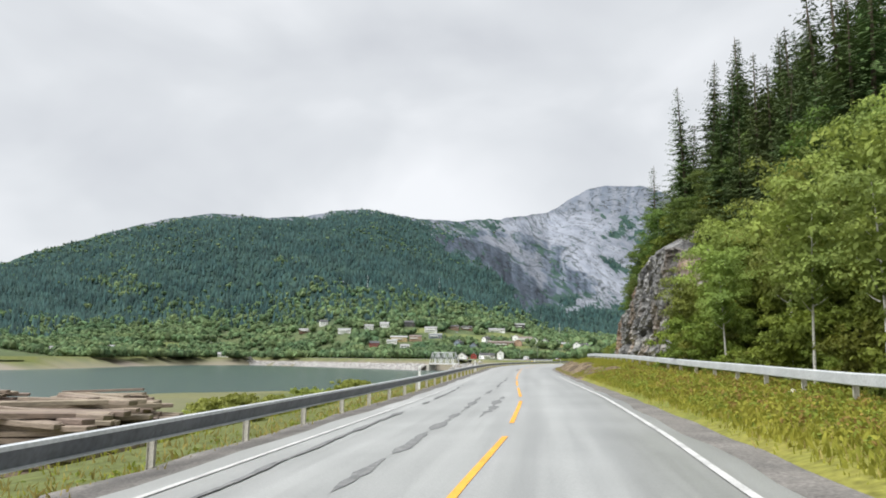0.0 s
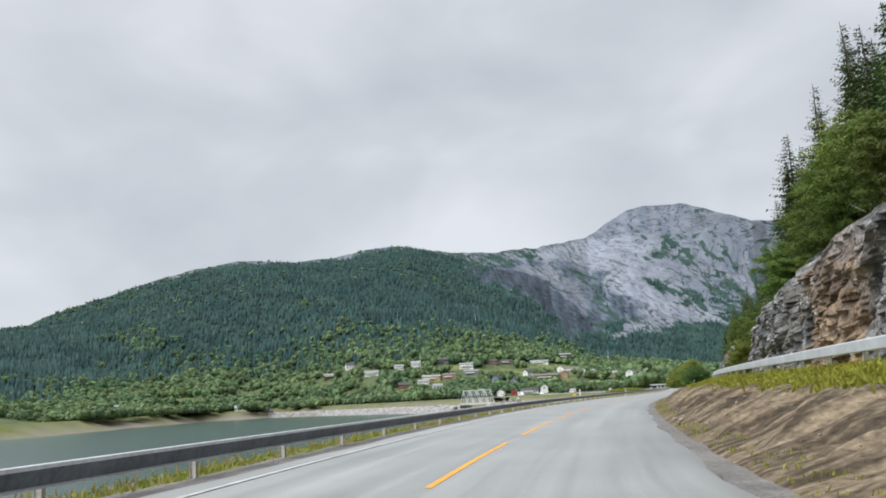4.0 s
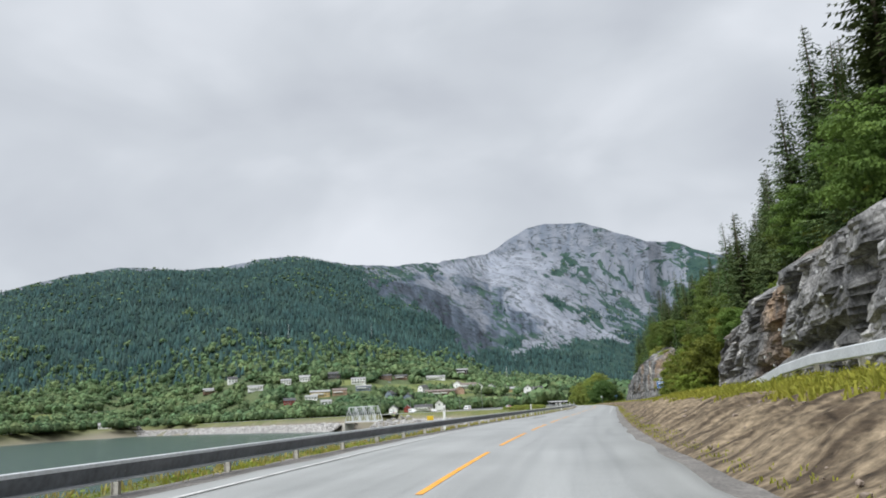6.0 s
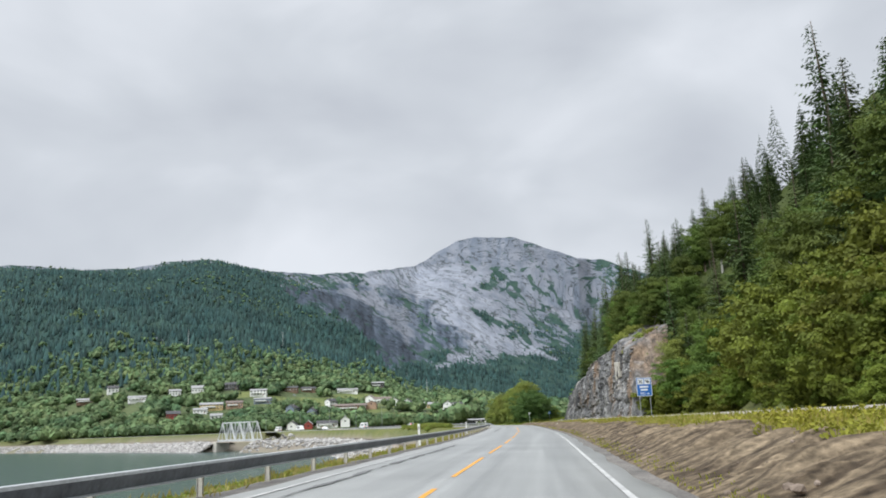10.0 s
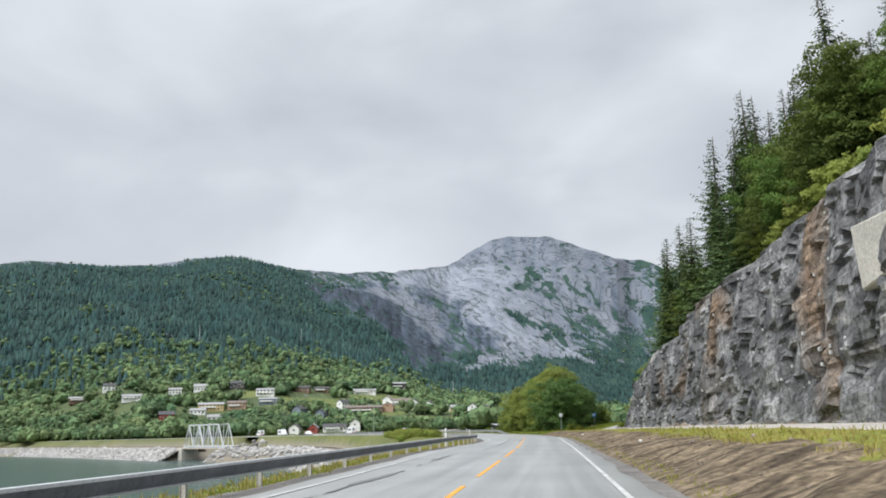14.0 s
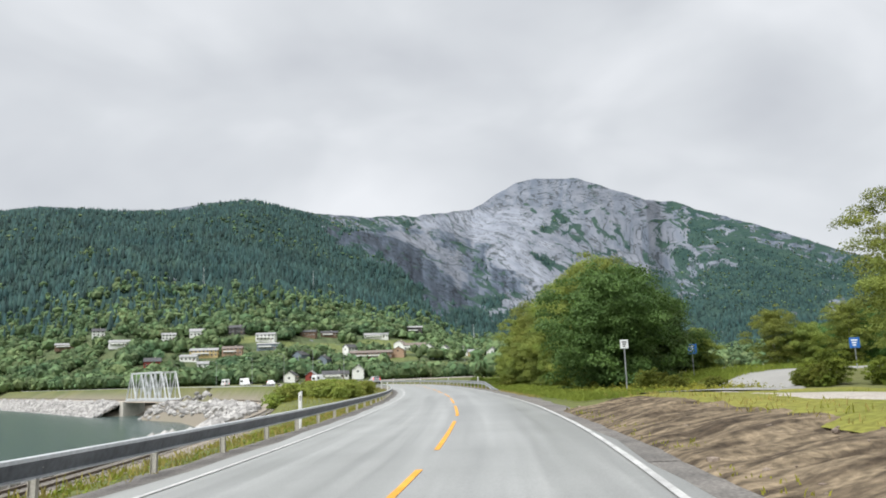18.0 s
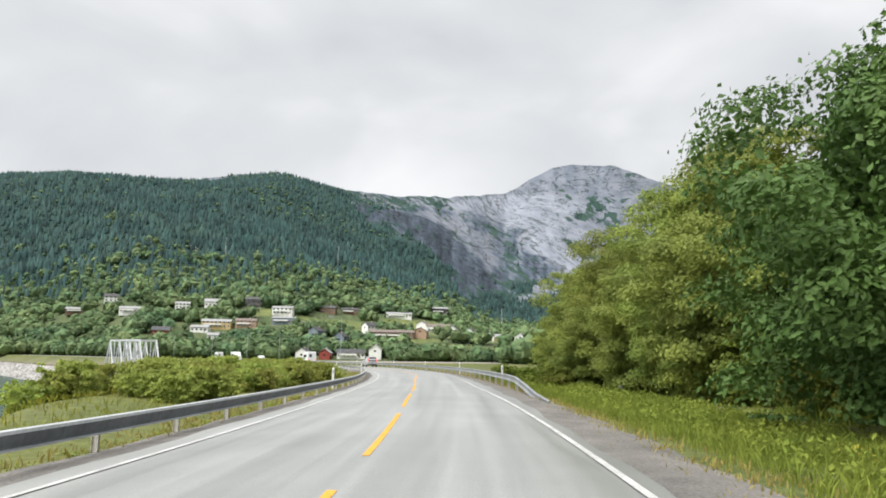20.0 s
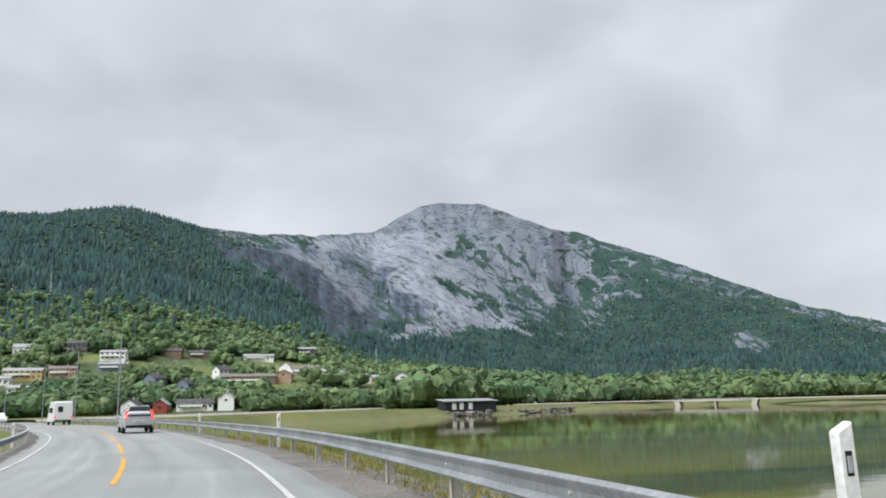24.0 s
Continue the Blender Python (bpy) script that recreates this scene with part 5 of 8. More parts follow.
def broadleaf(h, w, seed, name="birch_tree", label="bright green broad-leaved tree on the wooded slope", leaf=0.2, n=3000, mat=None, bark=None, low=0.25, lobes=16, group="trees on the wooded slope", dome=False):
    """Limbs carry flat-bottomed clumps of leaves with gaps between them; sparser leaves fill the inside."""
    rng = np.random.RandomState(seed)
    tree = empty(name, label=label, category="bush" if "bush" in name else "tree", group=group)
    put("trunk" if "bush" not in name else "stem", trunk_mesh(h * 0.8, (0.016 * h + 0.02) * (0.45 if w < 2 and h > 8 else 1), 0.5, rng, bark or M_BARK, 12, 0.26 if h < 8 or w > 2 else 0.14, min(0.6, low + 0.05)), tree)
    m = lobes * 5
    f = low + (1 - low) * ((np.arange(m) + 0.5) / m)
    belly = np.sin(np.pi * np.minimum(1, 0.14 + 0.86 * (1 - f) / (1 - low) * 0.93)) ** 0.7
    if dome:
        belly = np.sqrt(np.clip(1 - (((f - low) / (1 - low) - 0.4) / 0.62) ** 2, 0.04, 1))
    ang = np.arange(m) * 2.4 + rng.rand(m) * 1.5
    out = w * belly * (0.5 + 0.55 * rng.rand(m)) * (1 + 0.25 * np.sin(ang * 3 + f * 9))
    cen = np.stack([np.cos(ang) * out, np.sin(ang) * out, h * f * 0.95 + rng.normal(0, 0.03 * h, m)], 1)
    rad = (0.065 * h + 0.075 * w) * (0.45 + 0.75 * rng.rand(m)) * (0.6 + 0.4 * belly)
    n_in = n // 6
    n_out = n - n_in
    pick = rng.choice(m, n_out, p=rad**2 / (rad**2).sum())
    dirs = rand_dirs(rng, n_out)
    dirs[:, 2] = np.abs(dirs[:, 2]) * 1.15 - 0.35
    axis = np.stack([np.cos(ang), np.sin(ang), 0 * ang], 1)[pick]
    dirs = dirs + 0.35 * axis
    c = cen[pick] + dirs * (0.6 + 0.5 * rng.rand(n_out) ** 0.6)[:, None] * rad[pick][:, None] * (1, 1, 0.62) + rng.normal(size=(n_out, 3)) * 0.03 * w
    nrm = 0.9 * dirs + 0.75 * rand_dirs(rng, n_out) + (0, 0, 0.45)
    fi = low + (1 - low) * rng.rand(n_in)
    wi = w * np.sin(np.pi * np.minimum(1, 0.14 + 0.86 * (1 - fi) / (1 - low) * 0.93)) ** 0.7 * 0.6 * np.sqrt(rng.rand(n_in))
    ai = rng.uniform(0, 2 * np.pi, n_in)
    c = np.vstack([c, np.stack([np.cos(ai) * wi, np.sin(ai) * wi, h * fi * 0.9], 1)])
    nrm = np.vstack([nrm, rand_dirs(rng, n_in)])
    c[:, 2] = np.maximum(c[:, 2], 0.05 * h)
    nrm /= np.linalg.norm(nrm, axis=1)[:, None]
    a = np.cross(nrm, rand_dirs(rng, n))
    size = leaf * (0.6 + 0.8 * rng.rand(n)) * np.r_[np.ones(n_out), np.full(n_in, 1.8)]
    a *= (size / (np.linalg.norm(a, axis=1) + 1e-6))[:, None]
    b = np.cross(nrm, a) * 0.62
    put("crown", quads_mesh("crown", c, a, b, mat or M_LEAF, 0.25), tree)
    return tree


def plant(protos, places):
    """Puts each of the first places under its own prototype, and copies for the rest."""
    for k, (x, y, z, size) in enumerate(places):
        m = pose(x, y, z, random.uniform(-3, 3), random.uniform(-3, 3), random.uniform(0, 360)) @ Matrix.Diagonal((size, size, size, 1))
        if k < len(protos):
            protos[k].matrix_world = m
            protos[k].scale = (1, 1, 1)
            protos[k].matrix_world = m
        else:
            o = protos[k % len(protos)]
            keep = o.matrix_basis.copy()
            o.matrix_basis = Matrix()
            copy_thing(o, m)
            o.matrix_basis = keep


rng = np.random.RandomState(5)


def hillside_places(n, y0, y1, o0, o1, smin, smax, seed, clear=3.0):
    r = np.random.RandomState(seed)
    out, tries = [], 0
    while len(out) < n and tries < n * 40:
        tries += 1
        y, o = r.uniform(y0, y1), o0 + (o1 - o0) * r.rand() ** 1.4
        p = at_road(SY(y), o)
        if p[1] > 414 or any((p[0] - q[0]) ** 2 + (p[1] - q[1]) ** 2 < clear**2 for q in out):
            continue
        out.append((p[0], p[1], 0.0, r.uniform(smin, smax)))
    a = np.array(out)
    z = ground_z(a[:, 0], a[:, 1])
    return [(x, y, zz - 0.1, k) for (x, y, _, k), zz in zip(out, z)]


spruce_at = sorted(hillside_places(400, -20, 422, 20.5, 70, 0.86, 1.5, 7, 2.7), key=lambda p: p[0] - float(np.interp(p[1], RQ[:, 1], RQ[:, 0])))
spruce_at = [(x_, y_, z_, k_ * (0.76 if 300 < y_ < 382 else 1)) for x_, y_, z_, k_ in spruce_at]
plant([conifer(13, 3.5, 1), conifer(15, 3.6, 2, 0.06), conifer(11, 3.1, 3), conifer(16, 3.5, 4, 0.15, 0.8)], [(x_, y_, float(ground_z(np.array([float(x_)]), np.array([float(y_)]))[0]) - 0.1, k_) for x_, y_, k_ in ((30, 78, 1.3), (33.5, 84, 1.25), (36.5, 80, 1.4), (29.5, 71, 1.35), (27, 60, 1.3), (31, 66, 1.4), (26, 52, 1.3), (33, 58, 1.45), (24, 44, 1.3), (29, 48, 1.4), (36, 70, 1.4))] + spruce_at[:255])


def upper_wood(places):
    """Spruces higher on the slope, of which only the tops show: whorls of pointed sprays, joined."""
    r_ = np.random.RandomState(19)
    C, A, B = [], [], []
    for x, y, z, k in places:
        h, n = 13.5 * k, 1500
        f = r_.rand(n) ** 0.6
        whorl = np.round(f * 26) / 26 + r_.normal(0, 0.006, n)
        ang = r_.uniform(0, 2 * np.pi, n)
        u = 0.15 + 0.85 * np.sqrt(r_.rand(n))
        rad = 3.2 * k * whorl**0.9 * u
        d = np.stack([np.cos(ang), np.sin(ang), -0.35 + 0 * ang], 1)
        ll = (0.28 + 0.3 * r_.rand(n)) * (0.5 + 0.6 * whorl)
        C.append(np.stack([x + np.cos(ang) * rad, y + np.sin(ang) * rad, z + h * (1 - whorl) - 0.3 * rad], 1))
        A.append(d * ll[:, None])
        B.append(np.stack([-d[:, 1], d[:, 0], 0.25 * r_.randn(n)], 1) * (ll * 0.4)[:, None])
        t = np.linspace(0, 1, 8)
        C.append(np.stack([x + 0 * t, y + 0 * t, z + h * (0.5 + 0.5 * t)], 1))
        A.append(np.tile([0, 0, 0.6 * k], (8, 1)))
        B.append(np.tile([0.06, 0.03, 0], (8, 1)))
    put("upper_spruce_wood", quads_mesh("upper_spruce_wood", np.vstack(C), np.vstack(A), np.vstack(B), M_SPRUCE, 0.3), label="dark spruce wood high on the slope above the road", category="forest", kind="stuff")


upper_wood(spruce_at[255:])
plant([conifer(13, 3.3, 5), conifer(11, 2.9, 6)], hillside_places(22, 366, 410, 18.6, 26, 0.85, 1.25, 17, 2.2))
plant([broadleaf(8.5, 3.0, 11, leaf=0.10, n=12000), broadleaf(10, 3.0, 12, leaf=0.10, n=12000, bark=M_BIRCH), broadleaf(7, 2.8, 13, leaf=0.10, n=10000), broadleaf(9, 2.6, 14, leaf=0.10, n=11000, bark=M_BIRCH)], [p_ for n_, p_ in enumerate(hillside_places(200, -20, 422, 18.5, 36, 0.65, 1.1, 8, 2.4)) if n_ % 2 or not 235 < p_[1] < 325] + hillside_places(36, 288, 346, 20, 38, 0.75, 1.15, 21, 2.2)+ hillside_places(18, 334, 408, 18.8, 22.5, 0.5, 0.85, 23, 2.0))

plant([broadleaf(9, 2.9, 18, leaf=0.10, n=13000, mat=M_ALDER), broadleaf(7, 2.7, 19, leaf=0.10, n=11000, mat=M_ALDER)], hillside_places(24, -12, 56, 17.0, 32, 0.65, 1.1, 22, 2.6))
plant([broadleaf(11, 1.9, 15, "birch_tree", "slender birch with a bare white stem", 0.09, 5200, M_ALDER, M_BIRCH, 0.42, 12), broadleaf(9, 1.6, 16, "birch_tree", "slender birch with a bare white stem", 0.09, 4200, M_ALDER, M_BIRCH, 0.45, 11)], [(x_, y_, float(ground_z(np.array([x_]), np.array([y_]))[0]) - 0.1, k_) for x_, y_, k_ in [(13.6, 24, 0.9), (14.2, 30, 1.0), (16.4, 37, 1.05), (15.6, 43, 0.9), (18, 50, 1.0), (17.2, 56, 0.85), (13.2, 19, 0.8), (38.5, 150, 1.0), (42, 158, 1.1), (46, 168, 1.0), (84, 318, 0.9)]])

# ---- bushes below the cliffs, trees beside the bay, shrubs on the shore ----
BUSH = [broadleaf(3.2, 2.0, 21, "bush", "dense leafy green bush beside the road", 0.08, 7500, M_BUSH, None, 0.05, 14, "bushes beside the road"), broadleaf(4.2, 2.2, 22, "bush", "dense leafy green bush beside the road", 0.085, 8500, M_BUSH, None, 0.05, 16, "bushes beside the road"), broadleaf(2.4, 1.7, 23, "bush", "dense leafy green bush beside the road", 0.075, 6000, M_BUSH, None, 0.04, 12, "bushes beside the road")]
spots = []
br = np.random.RandomState(31)
for y0, y1, o0, o1, n, s0, s1 in [(232, 293, 11.6, 20, 64, 0.8, 1.5), (236, 300, 11.4, 12.6, 16, 0.3, 0.55), (293, 328, 15.5, 20, 24, 0.8, 1.4), (-15, 72, 13.5, 22, 50, 0.8, 1.7), (4, 66, 11.2, 14, 34, 0.5, 1.1), (319, 329, 17.4, 19, 5, 0.7, 1.0), (451, 480, 12.5, 17, 18, 0.6, 1.1), (70, 230, 18.2, 23, 45, 0.5, 1.0), (60, 130, 18, 32, 30, 0.7, 1.4), (302, 412, 18.5, 22, 18, 0.5, 1.0), (434, 447, 11.5, 15, 6, 0.25, 0.45), (425, 433, 18.5, 22, 7, 0.3, 0.6), (327.5, 333, 16.9, 18.6, 8, 0.8, 1.3)]:
    for _ in range(n):
        y, o = br.uniform(y0, y1), br.uniform(o0, o1)
        o += max(0.0, y - 232) * 0.055 * (y0 in (232, 236, 293))
        p = at_road(SY(y), o)
        spots.append((p[0], p[1], 0.0, br.uniform(s0, s1)))
sa_ = np.array(spots)
sz_ = ground_z(sa_[:, 0], sa_[:, 1])
plant(BUSH, [(x, y, float(np.clip(z, -2.2, 80)) - 0.15, k) for (x, y, _, k), z in zip(spots, sz_)])

M_ROUND = material("dark_round_crown_leaves", (0.042, 0.095, 0.022), 0.6, 0.3, scale=0.35, second=(0.11, 0.19, 0.042), detail=(0.8, 0.5), fine=3, rand=0.2, transl=0.25)
ROADSIDE = [broadleaf(10.2, 5.0, 51, "round_tree", "large round-crowned broad-leaved tree beside the road", 0.10, 46000, M_ROUND, None, 0.06, 40, "trees beside the bay", True), broadleaf(9, 3.6, 52, "alder_tree", "dense green alder beside the bay", 0.085, 40000, M_ALDER, None, 0.05, 24, "trees beside the bay"), broadleaf(12, 3.2, 53, "birch_tree", "tall airy birch beside the bay", 0.075, 36000, M_ALDER, M_BIRCH, 0.14, 22, "trees beside the bay")]
places = [(101.9, 448.3, -0.2, 0.94), (107.5, 461, -0.3, 1.0), (107.5, 470, -0.4, 1.15)]
places += [(107, 457.5, -0.3, 0.9), (105, 466, -0.3, 0.95), (106, 475, -0.5, 1.0), (108, 463, -0.4, 0.8), (104.5, 481, -0.5, 0.85), (107, 487, -0.6, 0.9), (110, 472, -0.5, 0.9), (107, 480, -0.6, 0.7), (105, 493.5, -0.8, 0.72), (106.5, 457, -0.3, 0.8), (112, 488, -0.8, 0.6), (106, 474, -0.4, 0.6), (108.5, 468, -0.4, 0.8), (124, 461, 0.4, 0.55), (129, 462, 0.4, 0.6), (134, 464, 0.2, 0.7), (140, 458, 0.0, 0.65), (122, 462, -0.2, 0.6), (131, 468, -0.4, 0.6), (148, 446, 0.0, 0.8), (155, 455, 0, 0.8), (138, 440, 0, 0.7), (112, 457, 0.3, 0.5)]
plant(ROADSIDE, places)


def more(proto, spots):
    """Further copies of one plant."""
    keep = proto.matrix_basis.copy()
    proto.matrix_basis = Matrix()
    for x, y, z, size in spots:
        copy_thing(proto, pose(x, y, z, random.uniform(-3, 3), random.uniform(-3, 3), random.uniform(0, 360)) @ Matrix.Diagonal((size, size, size, 1)))
    proto.matrix_basis = keep


more(ROADSIDE[2], [(102.8, 478.5, -0.5, 0.86), (104.6, 471.5, -0.4, 1.0), (106.5, 466.5, -0.4, 1.1), (104, 484, -0.6, 0.78), (103.5, 493, -0.8, 0.85), (105.5, 488.5, -0.8, 0.8)])
more(ROADSIDE[1], [(102.6, 473.5, -0.5, 0.75), (103.2, 464, -0.4, 0.95), (101.6, 482, -0.6, 0.55), (103, 468.5, -0.4, 0.7), (104.4, 490.5, -0.7, 0.74), (103.6, 497, -0.8, 0.76), (106, 499, -0.9, 1.0), (103, 486, -0.6, 0.76), (103.7, 506, -1.0, 0.52), (104.8, 505, -1.0, 0.66)])
more(BUSH[1], [(101.5, 512.2, -1.3, 0.52), (103.2, 509.5, -1.2, 0.42)])
# row of birches past the end of the rock
for k_, (x_, y_, g_) in enumerate([(113.0, 428.5, 0.82), (115.2, 432.5, 0.95), (114.0, 424.5, 0.9), (117.5, 428.0, 1.0), (112.6, 420.5, 0.75)]):
    more(ROADSIDE[1 + k_ % 2], [(x_, y_, float(ground_z(np.array([x_]), np.array([y_]))[0]) - 0.15, g_)])
more(BUSH[0], [(98.9 + 0.8 * math.sin(k_ * 2.1), 478 + 3.9 * k_, -0.8, 0.5 + 0.16 * math.sin(k_ * 1.7)) for k_ in range(6)])

M_SHRUB = material("willow_leaves", (0.20, 0.26, 0.06), 0.65, 0.25, scale=0.4, second=(0.38, 0.42, 0.10), detail=(0.8, 0.5), fine=3, rand=0.2, transl=0.45)
SHRUB = [broadleaf(2.2, 1.7, 61, "willow_bush", "low pale green willow bush above the shore", 0.11, 2200, M_SHRUB, None, 0.05, 14, "willow bushes above the shore"), broadleaf(1.7, 1.6, 62, "willow_bush", "low pale green willow bush above the shore", 0.10, 1800, M_SHRUB, None, 0.05, 12, "willow bushes above the shore")]
spots = []
for y0, y1, o0, o1, n, s0, s1 in [(461, 516, -15, -7.4, 95, 0.55, 0.85), (516, 540, -15, -9.5, 16, 0.5, 0.7), (509, 514, 8.6, 9.6, 4, 0.5, 0.75), (22, 52, -10.5, -7.6, 22, 0.35, 0.62), (26, 60, -13, -9, 12, 0.4, 0.6)]:
    for _ in range(n):
        p = at_road(SY(br.uniform(y0, y1)), br.uniform(o0, o1))
        spots.append((p[0], p[1], 0.0, br.uniform(s0, s1)))
sa_ = np.array(spots)
sz_ = ground_z(sa_[:, 0], sa_[:, 1])
plant(SHRUB, [(x, y, float(z) - 0.1, k) for (x, y, _, k), z in zip(spots, sz_)])

EDGE = [broadleaf(2.6, 2.0, 63, "bush", "low yellow-green bush on the cliff edge", 0.10, 3600, M_SHRUB, None, 0.04, 14, "bushes on the cliff edge"), broadleaf(2.0, 1.9, 64, "bush", "low yellow-green bush on the cliff edge", 0.10, 3000, M_SHRUB, None, 0.04, 12, "bushes on the cliff edge")]
spots = [at_road(SY(br.uniform(336, 364)), br.uniform(17.2, 19.4)) for _ in range(18)]
sz_ = ground_z(np.array([q_[0] for q_ in spots]), np.array([q_[1] for q_ in spots]))
plant(EDGE, [(q_[0], q_[1], float(z) + 0.35 + 0.1, br.uniform(0.6, 1.0)) for q_, z in zip(spots, sz_)])

# ---- village: houses ----
M_WALLW = material("white_boards", (0.76, 0.76, 0.74), 0.7, 0.3, scale=0.8, second=(0.86, 0.86, 0.84), detail=(0.6, 0.25), fine=9, stretch=(1, 1, 5))
M_WALLY = material("yellow_boards", (0.50, 0.37, 0.17), 0.7, 0.3, scale=0.8, second=(0.60, 0.47, 0.24), detail=(0.6, 0.25), fine=9)
M_WALLO = material("orange_boards", (0.38, 0.25, 0.17), 0.7, 0.3, scale=0.8, second=(0.46, 0.32, 0.23), detail=(0.6, 0.25), fine=9)
M_WALLR = material("red_boards", (0.24, 0.05, 0.04), 0.7, 0.3, scale=0.8, second=(0.32, 0.07, 0.055), detail=(0.6, 0.25), fine=9)
M_WALLD = material("dark_stained_boards", (0.04, 0.04, 0.045), 0.7, 0.3, scale=0.8, second=(0.08, 0.075, 0.07), detail=(0.6, 0.3), fine=9)
M_WALLB = material("grey_blue_boards", (0.16, 0.20, 0.25), 0.7, 0.3, scale=0.8, second=(0.22, 0.26, 0.31), detail=(0.6, 0.3), fine=9)
M_WALLN = material("brown_boards", (0.16, 0.10, 0.07), 0.7, 0.3, scale=0.8, second=(0.24, 0.16, 0.11), detail=(0.6, 0.3), fine=9)
M_ROOFD = material("dark_roof_tiles", (0.05, 0.05, 0.055), 0.65, 0.35, scale=0.6, second=(0.10, 0.10, 0.105), detail=(0.7, 0.5), fine=8, bump=0.4)
M_ROOFG = material("grey_roof_sheet", (0.26, 0.26, 0.27), 0.6, 0.35, scale=0.6, second=(0.36, 0.36, 0.36), detail=(0.7, 0.4), fine=8, bump=0.4)
M_ROOFR = material("brown_roof_tiles", (0.15, 0.12, 0.105), 0.7, 0.3, scale=0.6, second=(0.23, 0.19, 0.17), detail=(0.7, 0.5), fine=8, bump=0.4)
M_GLASSD = material("dark_window_glass", (0.02, 0.025, 0.03), 0.08, 0.6, scale=2, detail=(0.3, 0.2))
M_CONCRETE = material("pale_concrete", (0.40, 0.38, 0.34), 0.85, 0.25, scale=0.7, second=(0.55, 0.52, 0.46), detail=(0.8, 0.5), bump=0.3, bump_scale=0.03, fine=9)


HOUSE_AT = []


def house(x, y, turn, w, d, h, rh, wall, roof, label, storeys=1, chimney=True, balcony=False, zoff=0.0):
    z = float(land_z(x, y)) + zoff
    HOUSE_AT.append((x, y))
    hs = empty("house", pose(x, y, z, 0, 0, turn), label, "house", "houses of the village")
    bm = bmesh.new()
    # walls with gables, as one shell
    pts = [(-w / 2, -d / 2), (w / 2, -d / 2), (w / 2, d / 2), (-w / 2, d / 2)]
    lo = [bm.verts.new((px, py, -2.5)) for px, py in pts]
    hi = [bm.verts.new((px, py, h)) for px, py in pts]
    g0, g1 = bm.verts.new((-w / 2, 0, h + rh)), bm.verts.new((w / 2, 0, h + rh))
    bm.faces.new([lo[0], lo[1], hi[1], hi[0]])
    bm.faces.new([lo[2], lo[3], hi[3], hi[2]])
    bm.faces.new([lo[1], lo[2], hi[2], g1, hi[1]])
    bm.faces.new([lo[3], lo[0], hi[0], g0, hi[3]])
    bm.faces.new([hi[0], hi[1], g1, g0])
    bm.faces.new([hi[2], hi[3], g0, g1])
    part("wall", bm, wall, hs)
    e, th = 0.5, 0.22
    slope = rh / (d / 2)
    for sg in (-1, 1):
        bm = bmesh.new()
        prof = [(0, h + rh + th), (sg * (d / 2 + e), h - e * slope + th), (sg * (d / 2 + e), h - e * slope), (0, h + rh)]
        a = [bm.verts.new((-w / 2 - e, py, pz + 0.02)) for py, pz in prof]
        c = [bm.verts.new((w / 2 + e, py, pz + 0.02)) for py, pz in prof]
        for i in range(4):
            bm.faces.new([a[i], a[(i + 1) % 4], c[(i + 1) % 4], c[i]])
        bm.faces.new(a[::-1])
        bm.faces.new(c)
        bmesh.ops.recalc_face_normals(bm, faces=bm.faces)
        part("roof", bm, roof, hs)
    if chimney:
        bm = bmesh.new()
        box(bm, w * 0.12, w * 0.12 + 0.7, -0.4, 0.4, h + rh * 0.4, h + rh + 0.9, 0.04)
        part("chimney", bm, M_CONCRETE, hs)
    rows = [1.2 + 2.7 * k for k in range(storeys)]
    nw = max(2, int(w / 3.0))
    for zr in rows:
        for k in range(nw):
            xx = -w / 2 + w * (k + 0.5) / nw
            bm = bmesh.new()
            box(bm, xx - 0.72, xx + 0.72, -d / 2 - 0.07, -d / 2 + 0.03, zr - 0.1, zr + 1.25, 0.02)
            win = part("window", bm, M_WALLW if wall is not M_WALLW else M_ROOFG, hs)
            bm = bmesh.new()
            box(bm, xx - 0.6, xx + 0.6, -d / 2 - 0.09, -d / 2 - 0.055, zr + 0.02, zr + 1.13)
            part("pane", bm, M_GLASSD, win)
    for sg in (-1, 1):
        bm = bmesh.new()
        box(bm, sg * w / 2 - 0.05, sg * w / 2 + 0.05, -0.7, 0.7, rows[-1], rows[-1] + 1.2, 0.02)
        part("window", bm, M_GLASSD, hs)
    bm = bmesh.new()
    box(bm, w * 0.28, w * 0.28 + 1.0, -d / 2 - 0.06, -d / 2 + 0.02, 0.0, 2.05, 0.02)
    part("door", bm, M_WALLN, hs)
    if balcony:
        bm = bmesh.new()
        box(bm, -w * 0.42, w * 0.2, -d / 2 - 1.7, -d / 2 - 0.06, h * 0.45, h * 0.45 + 0.15, 0.02)
        box(bm, -w * 0.42, w * 0.2, -d / 2 - 1.7, -d / 2 - 1.62, h * 0.45 + 0.15, h * 0.45 + 1.05, 0.02)
        part("balcony", bm, M_WALLW, hs)
    return hs


